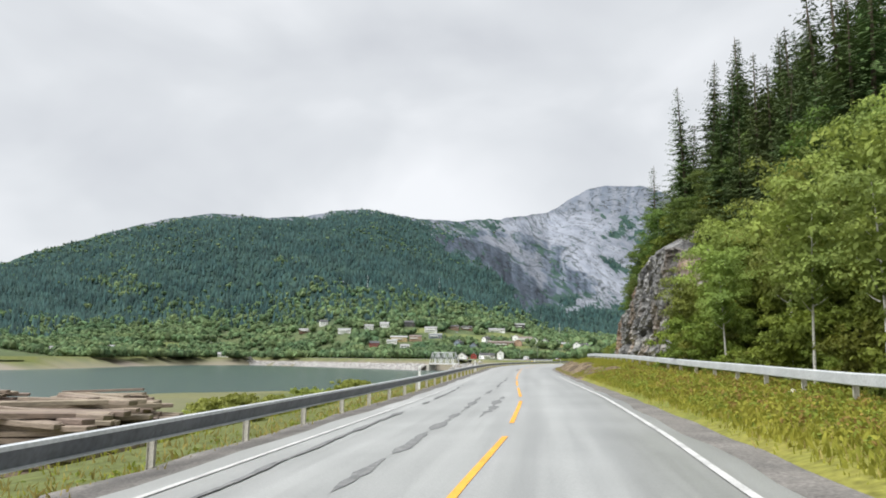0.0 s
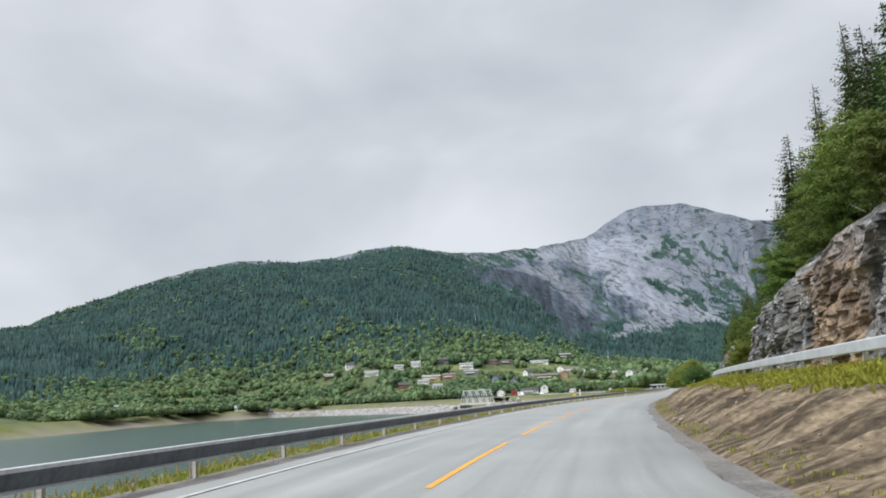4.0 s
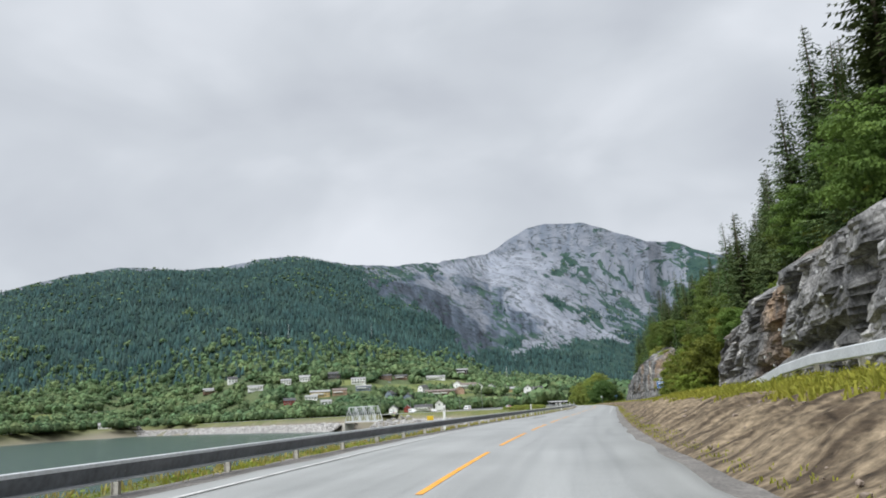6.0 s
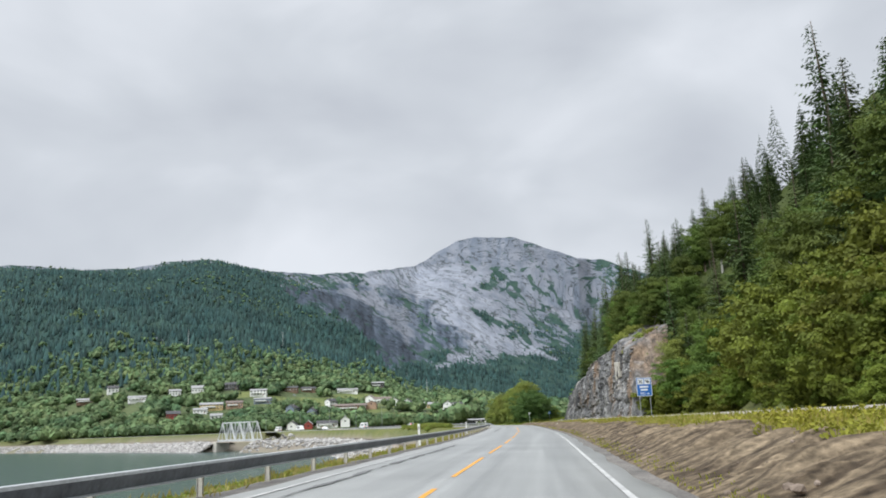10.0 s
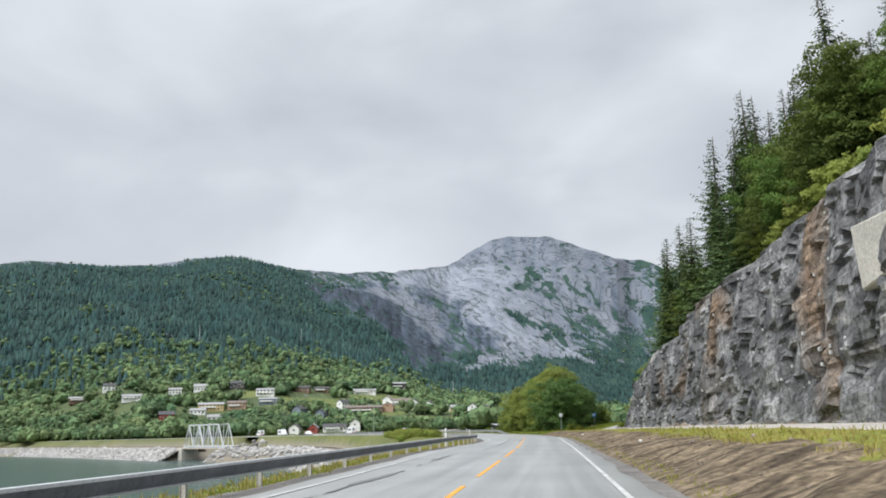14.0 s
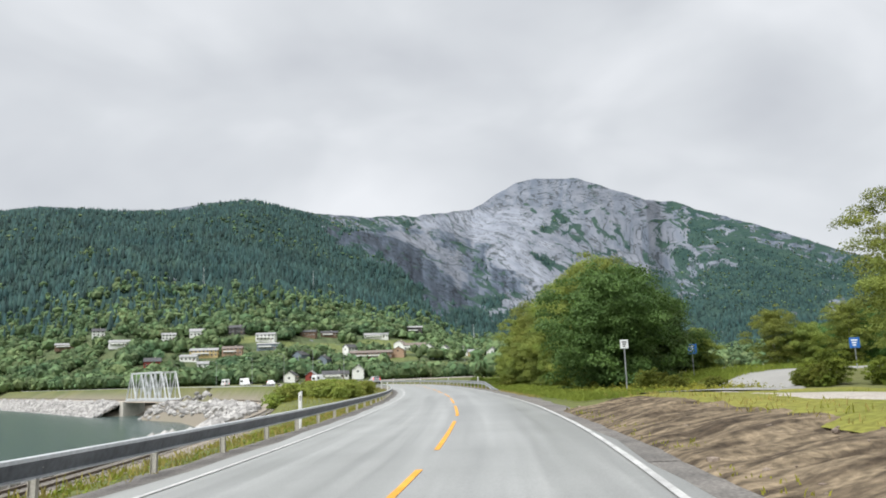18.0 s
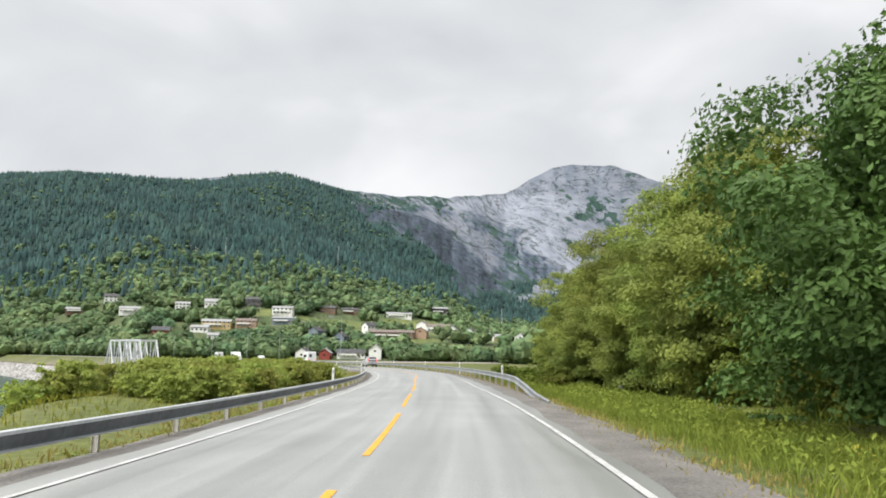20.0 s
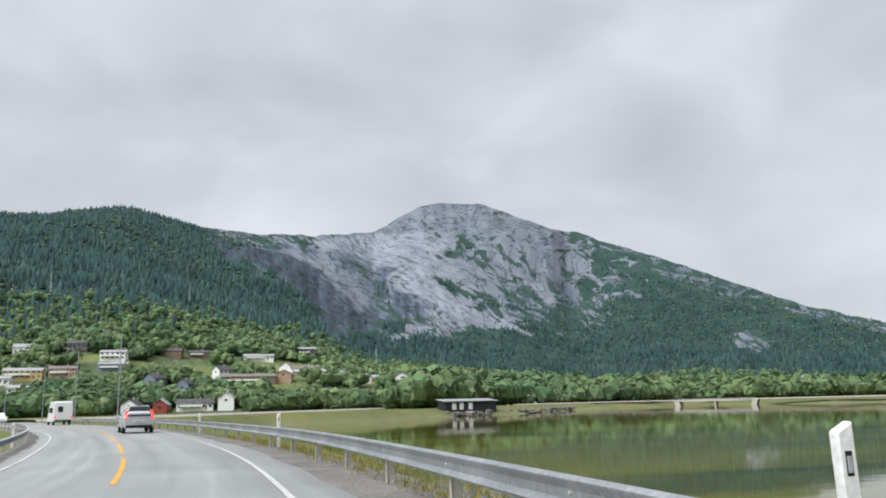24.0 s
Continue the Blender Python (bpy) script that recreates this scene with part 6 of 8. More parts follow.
WG = "white wooden gabled house with a dark roof"
for x, y, t, w, d, h, rh, wall, roof, lb, st in [
    (-84, 1136, 8, 13, 9, 4.5, 2.6, M_WALLW, M_ROOFG, "white gabled house on the slope", 1),
    (-47, 1137, -6, 15, 9, 5.5, 2.2, M_WALLD, M_ROOFD, "dark stained wooden house on the slope", 2),
    (-16, 1103, -4, 17, 9, 5.5, 1.6, M_WALLW, M_ROOFG, "white two-storey house with a terrace", 2),
    (-9, 1066, -2, 18, 8, 4.5, 1.2, M_WALLB, M_ROOFG, "grey-blue flat-roofed terrace house", 1),
    (-58, 1048, 4, 22, 9, 5.2, 1.8, M_WALLY, M_ROOFG, "long yellow wooden house", 2),
    (-36, 1052, 2, 16, 9, 5.0, 1.8, M_WALLO, M_ROOFR, "orange-brown wooden house with brown roof", 2),
    (-48, 1004, 10, 11, 8, 3.2, 1.8, M_WALLW, M_ROOFG, "small white house with a grey roof", 1),
    (-66, 1030, 0, 13, 8, 3.4, 1.6, M_WALLW, M_ROOFG, "low white house with a grey roof", 1),
    (24, 940, 80, 10, 8, 3.4, 2.8, M_WALLW, M_ROOFD, WG, 1),
    (38, 941, 84, 9, 7, 3.4, 2.6, M_WALLR, M_ROOFG, "red wooden gabled cottage", 1),
    (54, 944, 4, 18, 8, 3.2, 2.2, M_WALLW, M_ROOFD, "long white house with a dark roof", 1),
    (70, 944, 86, 9, 8, 5.6, 3.0, M_WALLW, M_ROOFG, "tall white gabled house", 2),
] + [
    (22, 1032, 60, 12, 9, 4.5, 3.0, M_WALLB, M_ROOFD, "grey-blue gabled house with dark roof", 1),
    (41, 1020, 75, 11, 8, 4.0, 3.0, M_WALLB, M_ROOFD, "grey-blue gabled house among trees", 1),
    (60, 1062, 40, 10, 8, 6.0, 2.6, M_WALLW, M_ROOFD, WG, 2),
    (78, 1036, 2, 34, 11, 5.0, 1.8, M_WALLN, M_ROOFR, "long brown apartment house with balconies", 2),
    (101, 1042, 80, 13, 10, 5.0, 2.4, M_WALLO, M_ROOFR, "salmon-coloured gabled block of flats", 2),
    (82, 1180, 0, 24, 10, 3.2, 1.8, M_WALLW, M_ROOFG, "low pale house with a wide grey roof", 1),
    (17, 1155, -8, 15, 9, 4.2, 1.8, M_WALLN, M_ROOFD, "dark brown house among trees", 1),
    (36, 1166, 5, 16, 9, 3.4, 1.8, M_WALLN, M_ROOFD, "low dark brown house", 1),
]:
    house(x, y, t, w, d, h, rh, wall, roof, lb, st, balcony=w > 15)
for x, y, t, w, d, h, rh, wall, roof, lb, st in [
    (104, 1100, 70, 12, 9, 4.6, 2.8, M_WALLW, M_ROOFR, WG, 1),
    (124, 1257, 0, 17, 9, 6.5, 1.6, M_WALLD, M_ROOFG, "dark house with a white upper floor", 2),
    (116, 1096, 5, 20, 10, 4.5, 2.0, M_WALLW, M_ROOFR, "white house with a brown roof", 1),
    (129, 1092, 78, 11, 9, 5.2, 3.0, M_WALLW, M_ROOFD, WG, 2),
    (144, 1096, 70, 11, 9, 5.0, 3.4, M_WALLW, M_ROOFD, WG, 2),
    (158, 1076, 80, 10, 8, 5.2, 3.0, M_WALLW, M_ROOFG, WG, 2),
    (170, 1092, 10, 14, 8, 3.6, 2.2, M_WALLY, M_ROOFG, "pale yellow house with a grey roof", 1),
    (180, 1046, 75, 13, 9, 5.0, 3.0, M_WALLW, M_ROOFD, WG, 2),
    (192, 1052, 15, 12, 8, 4.0, 2.4, M_WALLW, M_ROOFD, WG, 1),
    (268, 1032, 20, 16, 10, 3.4, 2.6, M_WALLY, M_ROOFG, "ochre house with a grey hipped roof", 1),
] + [
    (500, 1196, 30, 17, 10, 4.5, 4.0, M_WALLD, M_ROOFD, "black house above the far shore", 1),
    (700, 1330, 20, 15, 9, 5, 3, M_WALLW, M_ROOFG, "white farmhouse above the meadow", 2),
    (742, 1300, 30, 20, 9, 4, 2.6, M_WALLW, M_ROOFG, "long white farm building", 1),
    (760, 1360, 10, 13, 9, 4.5, 3, M_WALLW, M_ROOFD, WG, 1),
    (-196, 1122, 14, 18, 8, 3.2, 1.6, M_WALLN, M_ROOFG, "long low house in the birch wood", 1),
    (-172, 1132, 20, 11, 8, 5.0, 2.4, M_WALLW, M_ROOFD, WG, 2),
    (-135, 1078, 6, 17, 8, 3.6, 1.6, M_WALLW, M_ROOFG, "low white house with a long window band", 1),
    (-105, 1118, 10, 12, 8, 4.8, 1.8, M_WALLW, M_ROOFG, "white two-storey house on the slope", 2),
    (-87, 1004, 12, 12, 8, 4.2, 2.6, M_WALLR, M_ROOFD, "dull red house among trees", 1),
]:
    house(x, y, t, w, d, h, rh, wall, roof, lb, st, balcony=w > 16)
for x, y, t in [(-354, 954, 20), (-400, 957, 30), (-285, 1022, 15), (-418, 850, 40), (-398, 878, 35)]:
    house(x, y, t, 13, 8, 4.0, 2.4, M_WALLW, M_ROOFG, "white house beside the far shore", 1)

# ---- forest on the mountain and round the village ----
def cone_cloud(x, y, z, h, w, sides, rng, tiers=1):
    """Conifers as stacked ragged cones."""
    n = len(x)
    V, F, base = [], [], 0
    for t in range(tiers):
        ang = rng.uniform(0, 6.28, n)
        zb = z + h * (0.02 + 0.38 * t)
        top = z + h * (1.0 if t == tiers - 1 else 0.72)
        ring = []
        for k in range(sides):
            a = ang + 2 * np.pi * k / sides
            r = w * (1 - 0.42 * t) * rng.uniform(0.7, 1.25, n)
            ring.append(np.stack([x + np.cos(a) * r, y + np.sin(a) * r, zb + rng.uniform(-0.05, 0.08, n) * h], 1))
        tip = np.stack([x + rng.normal(0, 0.12, n) * w, y + rng.normal(0, 0.12, n) * w, top], 1)
        V.append(np.stack(ring + [tip], 1).reshape(-1, 3))
        i = base + np.arange(n)[:, None] * (sides + 1)
        F += [np.hstack([i + k, i + (k + 1) % sides, i + sides]) for k in range(sides)]
        base += n * (sides + 1)
    return np.vstack(V), np.vstack(F)


def leaf_cloud(x, y, z, h, w, per, rng):
    """Broad-leaved crowns: a lumpy, uneven body with loose sprays of leaf clumps round it."""
    n = len(x)
    bm = bmesh.new()
    bmesh.ops.create_icosphere(bm, subdivisions=1, radius=1.0)
    ball = np.array([v.co for v in bm.verts])
    tri = np.array([[v.index for v in f.verts] for f in bm.faces])
    bm.free()
    lump = rng.uniform(0.62, 1.05, (n, len(ball), 1))
    V0 = np.stack([x, y, z + h * 0.5], 1)[:, None] + ball[None] * lump * np.stack([w, w, h * 0.5], 1)[:, None]
    V0 = V0.reshape(-1, 3)
    F0 = (np.arange(n)[:, None, None] * len(ball) + tri[None]).reshape(-1, 3)
    d = rng.normal(size=(n, per, 3))
    d[..., 2] = np.abs(d[..., 2]) * 1.1 - 0.35
    d /= np.linalg.norm(d, axis=2)[..., None]
    r = rng.uniform(0.75, 1.12, (n, per, 1))
    c = np.stack([x, y, z + h * 0.52], 1)[:, None] + d * r * np.stack([w, w, h * 0.5], 1)[:, None]
    sz = (0.30 * w)[:, None, None] * rng.uniform(0.5, 1.3, (n, per, 1))
    a = np.cross(d, rng.normal(size=(n, per, 3)))
    a /= np.linalg.norm(a, axis=2)[..., None] + 1e-9
    b = np.cross(d + 0.4 * rng.normal(size=d.shape), a)
    a, b = a * sz, b * sz * 0.8
    V = np.stack([c - a, c - b * 0.9 - d * sz * 0.2, c + a, c + b], 2)
    i = len(V0) + np.arange(n * per)[:, None] * 4
    F1 = np.vstack([np.hstack([i, i + 1, i + 2]), np.hstack([i, i + 2, i + 3])])
    return np.vstack([V0, V.reshape(-1, 3)]), np.vstack([F0, F1])


def far_leaf(name, a, b, mid, sp=0.25, tr=0.0):
    """Foliage whose colour varies from crown to crown and over the slope."""
    m = material(name, a, 0.8, 0.15, scale=0.02, second=b, detail=(0.9, 0.4), fine=0.3, transl=tr)
    nd, ln = m.node_tree.nodes, m.node_tree.links
    geo, hv, mr = nd.new("ShaderNodeNewGeometry"), nd.new("ShaderNodeHueSaturation"), nd.new("ShaderNodeMapRange")
    bs = nd["Principled BSDF"]
    src = bs.inputs["Base Color"].links[0].from_socket
    mr.inputs["To Min"].default_value, mr.inputs["To Max"].default_value = 1 - sp, 1 + sp
    hu, wn = nd.new("ShaderNodeMapRange"), nd.new("ShaderNodeTexWhiteNoise")
    wn.noise_dimensions = "1D"
    ln.new(geo.outputs["Random Per Island"], wn.inputs["W"])
    hu.inputs["To Min"].default_value, hu.inputs["To Max"].default_value = 0.5 - 0.7 * mid, 0.5 + 0.6 * mid
    ln.new(wn.outputs["Value"], hu.inputs["Value"])
    ln.new(hu.outputs[0], hv.inputs["Hue"])
    ln.new(geo.outputs["Random Per Island"], mr.inputs["Value"])
    ln.new(mr.outputs[0], hv.inputs["Value"])
    ln.new(src, hv.inputs["Color"])
    ln.new(hv.outputs[0], bs.inputs["Base Color"])
    return m


# greens pushed towards blue, so distance haze is part of the leaf colour
M_FARSPRUCE = far_leaf("hazy_far_spruce", (0.012, 0.035, 0.037), (0.040, 0.074, 0.065), 0.025, 0.5)
M_FARLEAF = far_leaf("far_broadleaf", (0.062, 0.119, 0.064), (0.18, 0.242, 0.104), 0.04, 0.42, 0.2)



def clear_of(b, r):
    ok = np.ones(len(b), bool)
    hx, hy = MC[0] + r * np.sin(np.radians(b)), MC[1] + r * np.cos(np.radians(b))
    for px, py in HOUSE_AT:
        dx_, dy_ = hx - px, hy - py
        near = 30 if py < 960 and px > 0 else 20
        ok &= ((dx_ / 12.5) ** 2 + ((dy_ + near) / (near + 9)) ** 2 > 1) | (dy_ > 8)
    for mb0, mr0, rad in MEADOWS:
        dx = (b - mb0) * np.pi / 180 * r
        ok &= (dx / 1.8) ** 2 + (r - mr0) ** 2 > rad**2
    return ok


def slope_u(b, r):
    return (r - foot(b)) / (np.interp(b, RB, RR) - foot(b))


frng = np.random.RandomState(77)
# spruces, thinning out towards the bare rock and the crest
n = 170000
b = frng.uniform(-62, 46, n)
u = frng.uniform(0.02, 1.0, n) ** 0.8
r = foot(b) + u * (np.interp(b, RB, RR) - foot(b))
x, y = MC[0] + r * np.sin(np.radians(b)), MC[1] + r * np.cos(np.radians(b))
dens = (1 - 1.25 * bare_mask(b, u)) * (0.75 + 0.5 * fbm(x, y, 180, 41)) * sstep(1.02, 0.72, u) * sstep(0.16, 0.34, u + 0.08 * fbm(x, y, 120, 43)) * (1 - 0.6 * sstep(9, 17, b) * sstep(0.0, 0.35, fbm(x, y, 130, 61)))
keep = (frng.rand(n) < dens * r / 1500) & clear_of(b, r)
b, r, x, y, u = b[keep], r[keep], x[keep], y[keep], u[keep]
h = (5 + 13 * frng.rand(len(b)) ** 1.6) * (1 - 0.4 * u)
V, F = cone_cloud(x, y, mountain_z(b, r) - 0.5, h, h * frng.uniform(0.19, 0.30, len(b)), 5, frng)
put("spruce_forest", mesh_from("spruce_forest", V, F, [M_FARSPRUCE], True), label="dense dark spruce forest on the mountainside", category="forest", kind="stuff")
# broad-leaved trees between shore and spruces
BAY_ROAD = [(46, 678), (67, 724), (103, 800), (148, 900), (225, 962), (300, 990), (346, 972), (377, 944), (440, 885), (560, 800), (700, 700)]
BQ, BT, BSI = spline(BAY_ROAD)
BN = np.stack([BT[:, 1], -BT[:, 0]], 1)
n = 52000
b = frng.uniform(-62, 46, n)
r = foot(b) - 10 - 75 * sstep(-18, -30, b) - 60 * sstep(3, 12, b) + 660 * frng.rand(n) ** 1.4
x, y = MC[0] + r * np.sin(np.radians(b)), MC[1] + r * np.cos(np.radians(b))
u = slope_u(b, r)
dens = sstep(0.42, 0.2, u + 0.08 * fbm(x, y, 110, 44)) * np.clip(0.58 + 0.7 * fbm(x, y, 60, 45) + 0.9 * fbm(x, y, 26, 48), 0, 1) + 0.5 * sstep(0.25, 0.6, fbm(x, y, 150, 47)) * sstep(0.7, 0.5, u)
keep = (frng.rand(n) < dens) & clear_of(b, r) & (inside(FJORD, x, y) < -7) & (np.abs(line_so(x, y, LQ, LN, LSI)[1]) > 10) & (inside(BAY, x, y) < -10 - 10 * sstep(1, 4, b)) & (np.abs(line_so(x, y, BQ, BN, BSI)[1]) > 7) & (np.abs(line_so(x, y, RQ, RN, RSI)[1]) > 14)
b, r, x, y = b[keep], r[keep], x[keep], y[keep]
tall = sstep(6, 12, b) * sstep(300, 120, r - foot(b))
h = (3.2 + 8.5 * frng.rand(len(b)) ** 1.5) * (1 + 0.65 * tall * frng.rand(len(b)))
V, F = leaf_cloud(x, y, np.where(r > foot(b), mountain_z(b, r), -0.4), h, h * frng.uniform(0.40, 0.70, len(b)), 12, frng)
put("broadleaf_wood", mesh_from("broadleaf_wood", V, F, [M_FARLEAF]), label="light green birch and alder wood above the shore", category="forest", kind="stuff")
# low scrub along the crest and on the ledges
n = 9000
b = frng.uniform(-45, 42, n)
u = frng.uniform(0.55, 1.0, n)
r = foot(b) + u * (np.interp(b, RB, RR) - foot(b))
x, y = MC[0] + r * np.sin(np.radians(b)), MC[1] + r * np.cos(np.radians(b))
keep = frng.rand(n) < (1 - bare_mask(b, u)) * 0.8 * (0.5 + 0.5 * fbm(x, y, 90, 46))
b, r = b[keep], r[keep]
h = frng.uniform(2.5, 6, len(b))
V, F = leaf_cloud(x[keep], y[keep], mountain_z(b, r), h, h * 0.8, 4, frng)
put("crest_scrub", mesh_from("crest_scrub", V, F, [M_FARLEAF]), label="low birch scrub near the crest", category="forest", kind="stuff")

# ---- railway, truss bridge, stone banks ----
M_BALLAST = material("railway_ballast", (0.20, 0.17, 0.14), 0.9, 0.2, scale=0.6, second=(0.34, 0.30, 0.25), detail=(0.8, 0.8), bump=0.8, bump_scale=0.06, fine=9)
M_RAIL = material("rusty_rail_steel", (0.09, 0.065, 0.05), 0.5, 0.5, 0.6, scale=2, detail=(0.5, 0.4))
M_SLEEPER = material("concrete_sleeper", (0.22, 0.20, 0.18), 0.9, 0.2, scale=2, second=(0.33, 0.31, 0.28), detail=(0.6, 0.5))
M_TRUSS = material("grey_painted_steel", (0.52, 0.54, 0.55), 0.5, 0.4, 0.2, scale=0.8, second=(0.66, 0.67, 0.68), detail=(0.6, 0.4), fine=8)


def at_rail(s, off, z=0.0):
    x = np.interp(s, LSI, LQ[:, 0]) + off * np.interp(s, LSI, LN[:, 0])
    y = np.interp(s, LSI, LQ[:, 1]) + off * np.interp(s, LSI, LN[:, 1])
    return np.stack(np.broadcast_arrays(x, y, z), -1)


def rail_strip(name, s0, s1, offs, zs, mat, parent=None, step=3.0, **tags):
    s = np.arange(s0, s1, step)
    v = np.stack([at_rail(s, o, z) for o, z in zip(offs, zs)], 1)
    return put(name, mesh_from(name, v.reshape(-1, 3), grid_faces(len(s), len(offs))[:, ::-1], [mat]), parent, **tags)


M_SHORE = material("stony_shore", (0.15, 0.14, 0.12), 0.9, 0.2, scale=0.15, second=(0.32, 0.30, 0.265), detail=(0.8, 0.7), bump=0.7, bump_scale=0.15, fine=1.6)
railway = empty("railway", label="single-track railway on a ballast bed above the fjord", category="railway", kind="structure")
LEND = LSI[-1] - 3
rail_strip("ballast_bed", 2, LEND, [-3.4, -1.9, 1.9, 3.4], [RAIL_Z - 0.5, RAIL_Z + 0.12, RAIL_Z + 0.12, RAIL_Z - 0.5], M_BALLAST, railway)
for o in (-0.72, 0.72):
    rail_strip("rail", 2, LEND, [o - 0.05, o - 0.05, o + 0.05, o + 0.05], [RAIL_Z + 0.14, RAIL_Z + 0.36, RAIL_Z + 0.36, RAIL_Z + 0.14], M_RAIL, railway)
# raised bank below the track, on both sides of the channel
S_A, S_B = float(np.interp(676, LQ[:, 1], LSI)), float(np.interp(702, LQ[:, 1], LSI))
for k_, (s0, s1) in enumerate(((560.0, S_A - 2), (S_B + 2, LEND))):
    rail_strip("embankment", s0, s1, [-15.5, -12, -5, -3.2, 3.2, 9], [FJORD_Z - 2.0, FJORD_Z + 0.6, RAIL_Z - 1.4, RAIL_Z - 0.32, RAIL_Z - 0.32, RAIL_Z - 1.2], M_SHORE, railway, label="pale stony bank below the track")
ss = np.arange(200, LEND, 0.7)
cs = at_rail(ss, 0.0, RAIL_Z + 0.16)
tx, ty = np.interp(ss, LSI, LT[:, 0]), np.interp(ss, LSI, LT[:, 1])
tt_ = np.stack([tx, ty, 0 * tx], 1)
nn_ = np.stack([ty, -tx, 0 * tx], 1)
V = np.stack([cs + nn_ * a * 1.25 + tt_ * b_ * 0.12 + np.array([0, 0, c_ * 0.06]) for c_ in (-1, 1) for a, b_ in ((-1, -1), (1, -1), (1, 1), (-1, 1))], 1).reshape(-1, 3)
i = np.arange(len(ss))[:, None] * 8
F = np.vstack([i + np.array([4, 5, 6, 7]), i + np.array([0, 1, 5, 4]), i + np.array([1, 2, 6, 5]), i + np.array([2, 3, 7, 6]), i + np.array([3, 0, 4, 7])])
put("sleepers", mesh_from("sleepers", V, F, [M_SLEEPER]), railway, kind="stuff")


def truss_bridge(a, b, z0, z1, width=5.2):
    """A through truss from a to b: two side trusses with portals, chords, posts and diagonals."""
    a, b = Vector((*a, 0)), Vector((*b, 0))
    L = (b - a).length
    rz = math.degrees(math.atan2(b.y - a.y, b.x - a.x))
    t = empty("truss_bridge", pose(a.x, a.y, 0, 0, 0, rz), "grey steel railway truss bridge over the channel", "bridge")
    n = 8
    xs = [L * k / n for k in range(n + 1)]
    for sd in (-1, 1):
        yy = sd * width / 2
        for nm, x0, x1, z in (("bottom_chord", 0, L, z0), ("top_chord", xs[1], xs[-2], z1)):
            bm = bmesh.new()
            box(bm, x0, x1, yy - 0.22, yy + 0.22, z - 0.28, z + 0.28, 0.03)
            part(nm, bm, M_TRUSS, t)
        for k, (xa, za, xb, zb) in enumerate([(xs[0], z0, xs[1], z1), (xs[-1], z0, xs[-2], z1)] + [((xs[j], z1, xs[j + 1], z0) if j % 2 else (xs[j], z0, xs[j + 1], z1)) for j in range(1, n - 1)]):
            bm = bmesh.new()
            bar(bm, (xa, yy, za), (xb, yy, zb), 0.24, 0.24, 6)
            part("end_post" if k < 2 else "diagonal", bm, M_TRUSS, t)
        for j in range(1, n):
            bm = bmesh.new()
            box(bm, xs[j] - 0.11, xs[j] + 0.11, yy - 0.14, yy + 0.14, z0, z1, 0.02)
            part("vertical", bm, M_TRUSS, t)
    for j in range(1, n):
        bm = bmesh.new()
        box(bm, xs[j] - 0.12, xs[j] + 0.12, -width / 2, width / 2, z1 - 0.2, z1 + 0.2, 0.02)
        part("cross_beam", bm, M_TRUSS, t)
    for j in range(1, n - 1):
        bm = bmesh.new()
        bar(bm, (xs[j], -width / 2, z1), (xs[j + 1], width / 2, z1), 0.1, 0.1, 5)
        part("wind_brace", bm, M_TRUSS, t)
    bm = bmesh.new()
    box(bm, -1, L + 1, -width / 2 - 0.1, width / 2 + 0.1, z0 - 0.75, z0 - 0.3, 0.05)
    part("deck", bm, M_TRUSS, t)
    for x0 in (-3.0, L - 0.8):
        bm = bmesh.new()
        box(bm, x0, x0 + 3.8, -4.2, 4.2, FJORD_Z - 3, z0 - 0.76, 0.15)
        part("abutment", bm, M_CONCRETE, t, "weathered concrete abutment")
    return t


truss_bridge((12.6, 675.4), (-9.2, 702.3), -3.6, 5.9)

ROCKS = []
for k in range(4):
    bm = bmesh.new()
    bmesh.ops.create_icosphere(bm, subdivisions=1, radius=1.0)
    rr = random.Random(k)
    for v in bm.verts:
        v.co = Vector((v.co.x * rr.uniform(0.7, 1.25), v.co.y * rr.uniform(0.7, 1.25), v.co.z * rr.uniform(0.5, 0.95)))
    ROCKS.append(([tuple(v.co) for v in bm.verts], [tuple(v.index for v in f.verts) for f in bm.faces]))
    bm.free()


def stones(name, pts, smin, smax, mat, label, seed, power=2.0):
    """A field of loose stones, joined."""
    r_ = np.random.RandomState(seed)
    V, F, base = [], [], 0
    for k, (x, y, z) in enumerate(pts):
        v, f = ROCKS[k % 4]
        v = np.array(v) * (smin + (smax - smin) * r_.rand() ** power)
        a = r_.uniform(0, 6.28)
        v[:, :2] = v[:, :2] @ np.array([[math.cos(a), -math.sin(a)], [math.sin(a), math.cos(a)]])
        V.append(v + (x, y, z))
        F.append(np.array(f) + base)
        base += len(v)
    return put(name, mesh_from(name, np.vstack(V), np.vstack(F), [mat]), label=label, category="stones", kind="stuff")


def isl_rand(m, sp):
    nd, ln = m.node_tree.nodes, m.node_tree.links
    geo, hv, mr = nd.new("ShaderNodeNewGeometry"), nd.new("ShaderNodeHueSaturation"), nd.new("ShaderNodeMapRange")
    bs = nd["Principled BSDF"]
    src = bs.inputs["Base Color"].links[0].from_socket
    mr.inputs["To Min"].default_value, mr.inputs["To Max"].default_value = 1 - sp, 1 + sp
    ln.new(geo.outputs["Random Per Island"], mr.inputs["Value"])
    ln.new(mr.outputs[0], hv.inputs["Value"])
    ln.new(src, hv.inputs["Color"])
    ln.new(hv.outputs[0], bs.inputs["Base Color"])


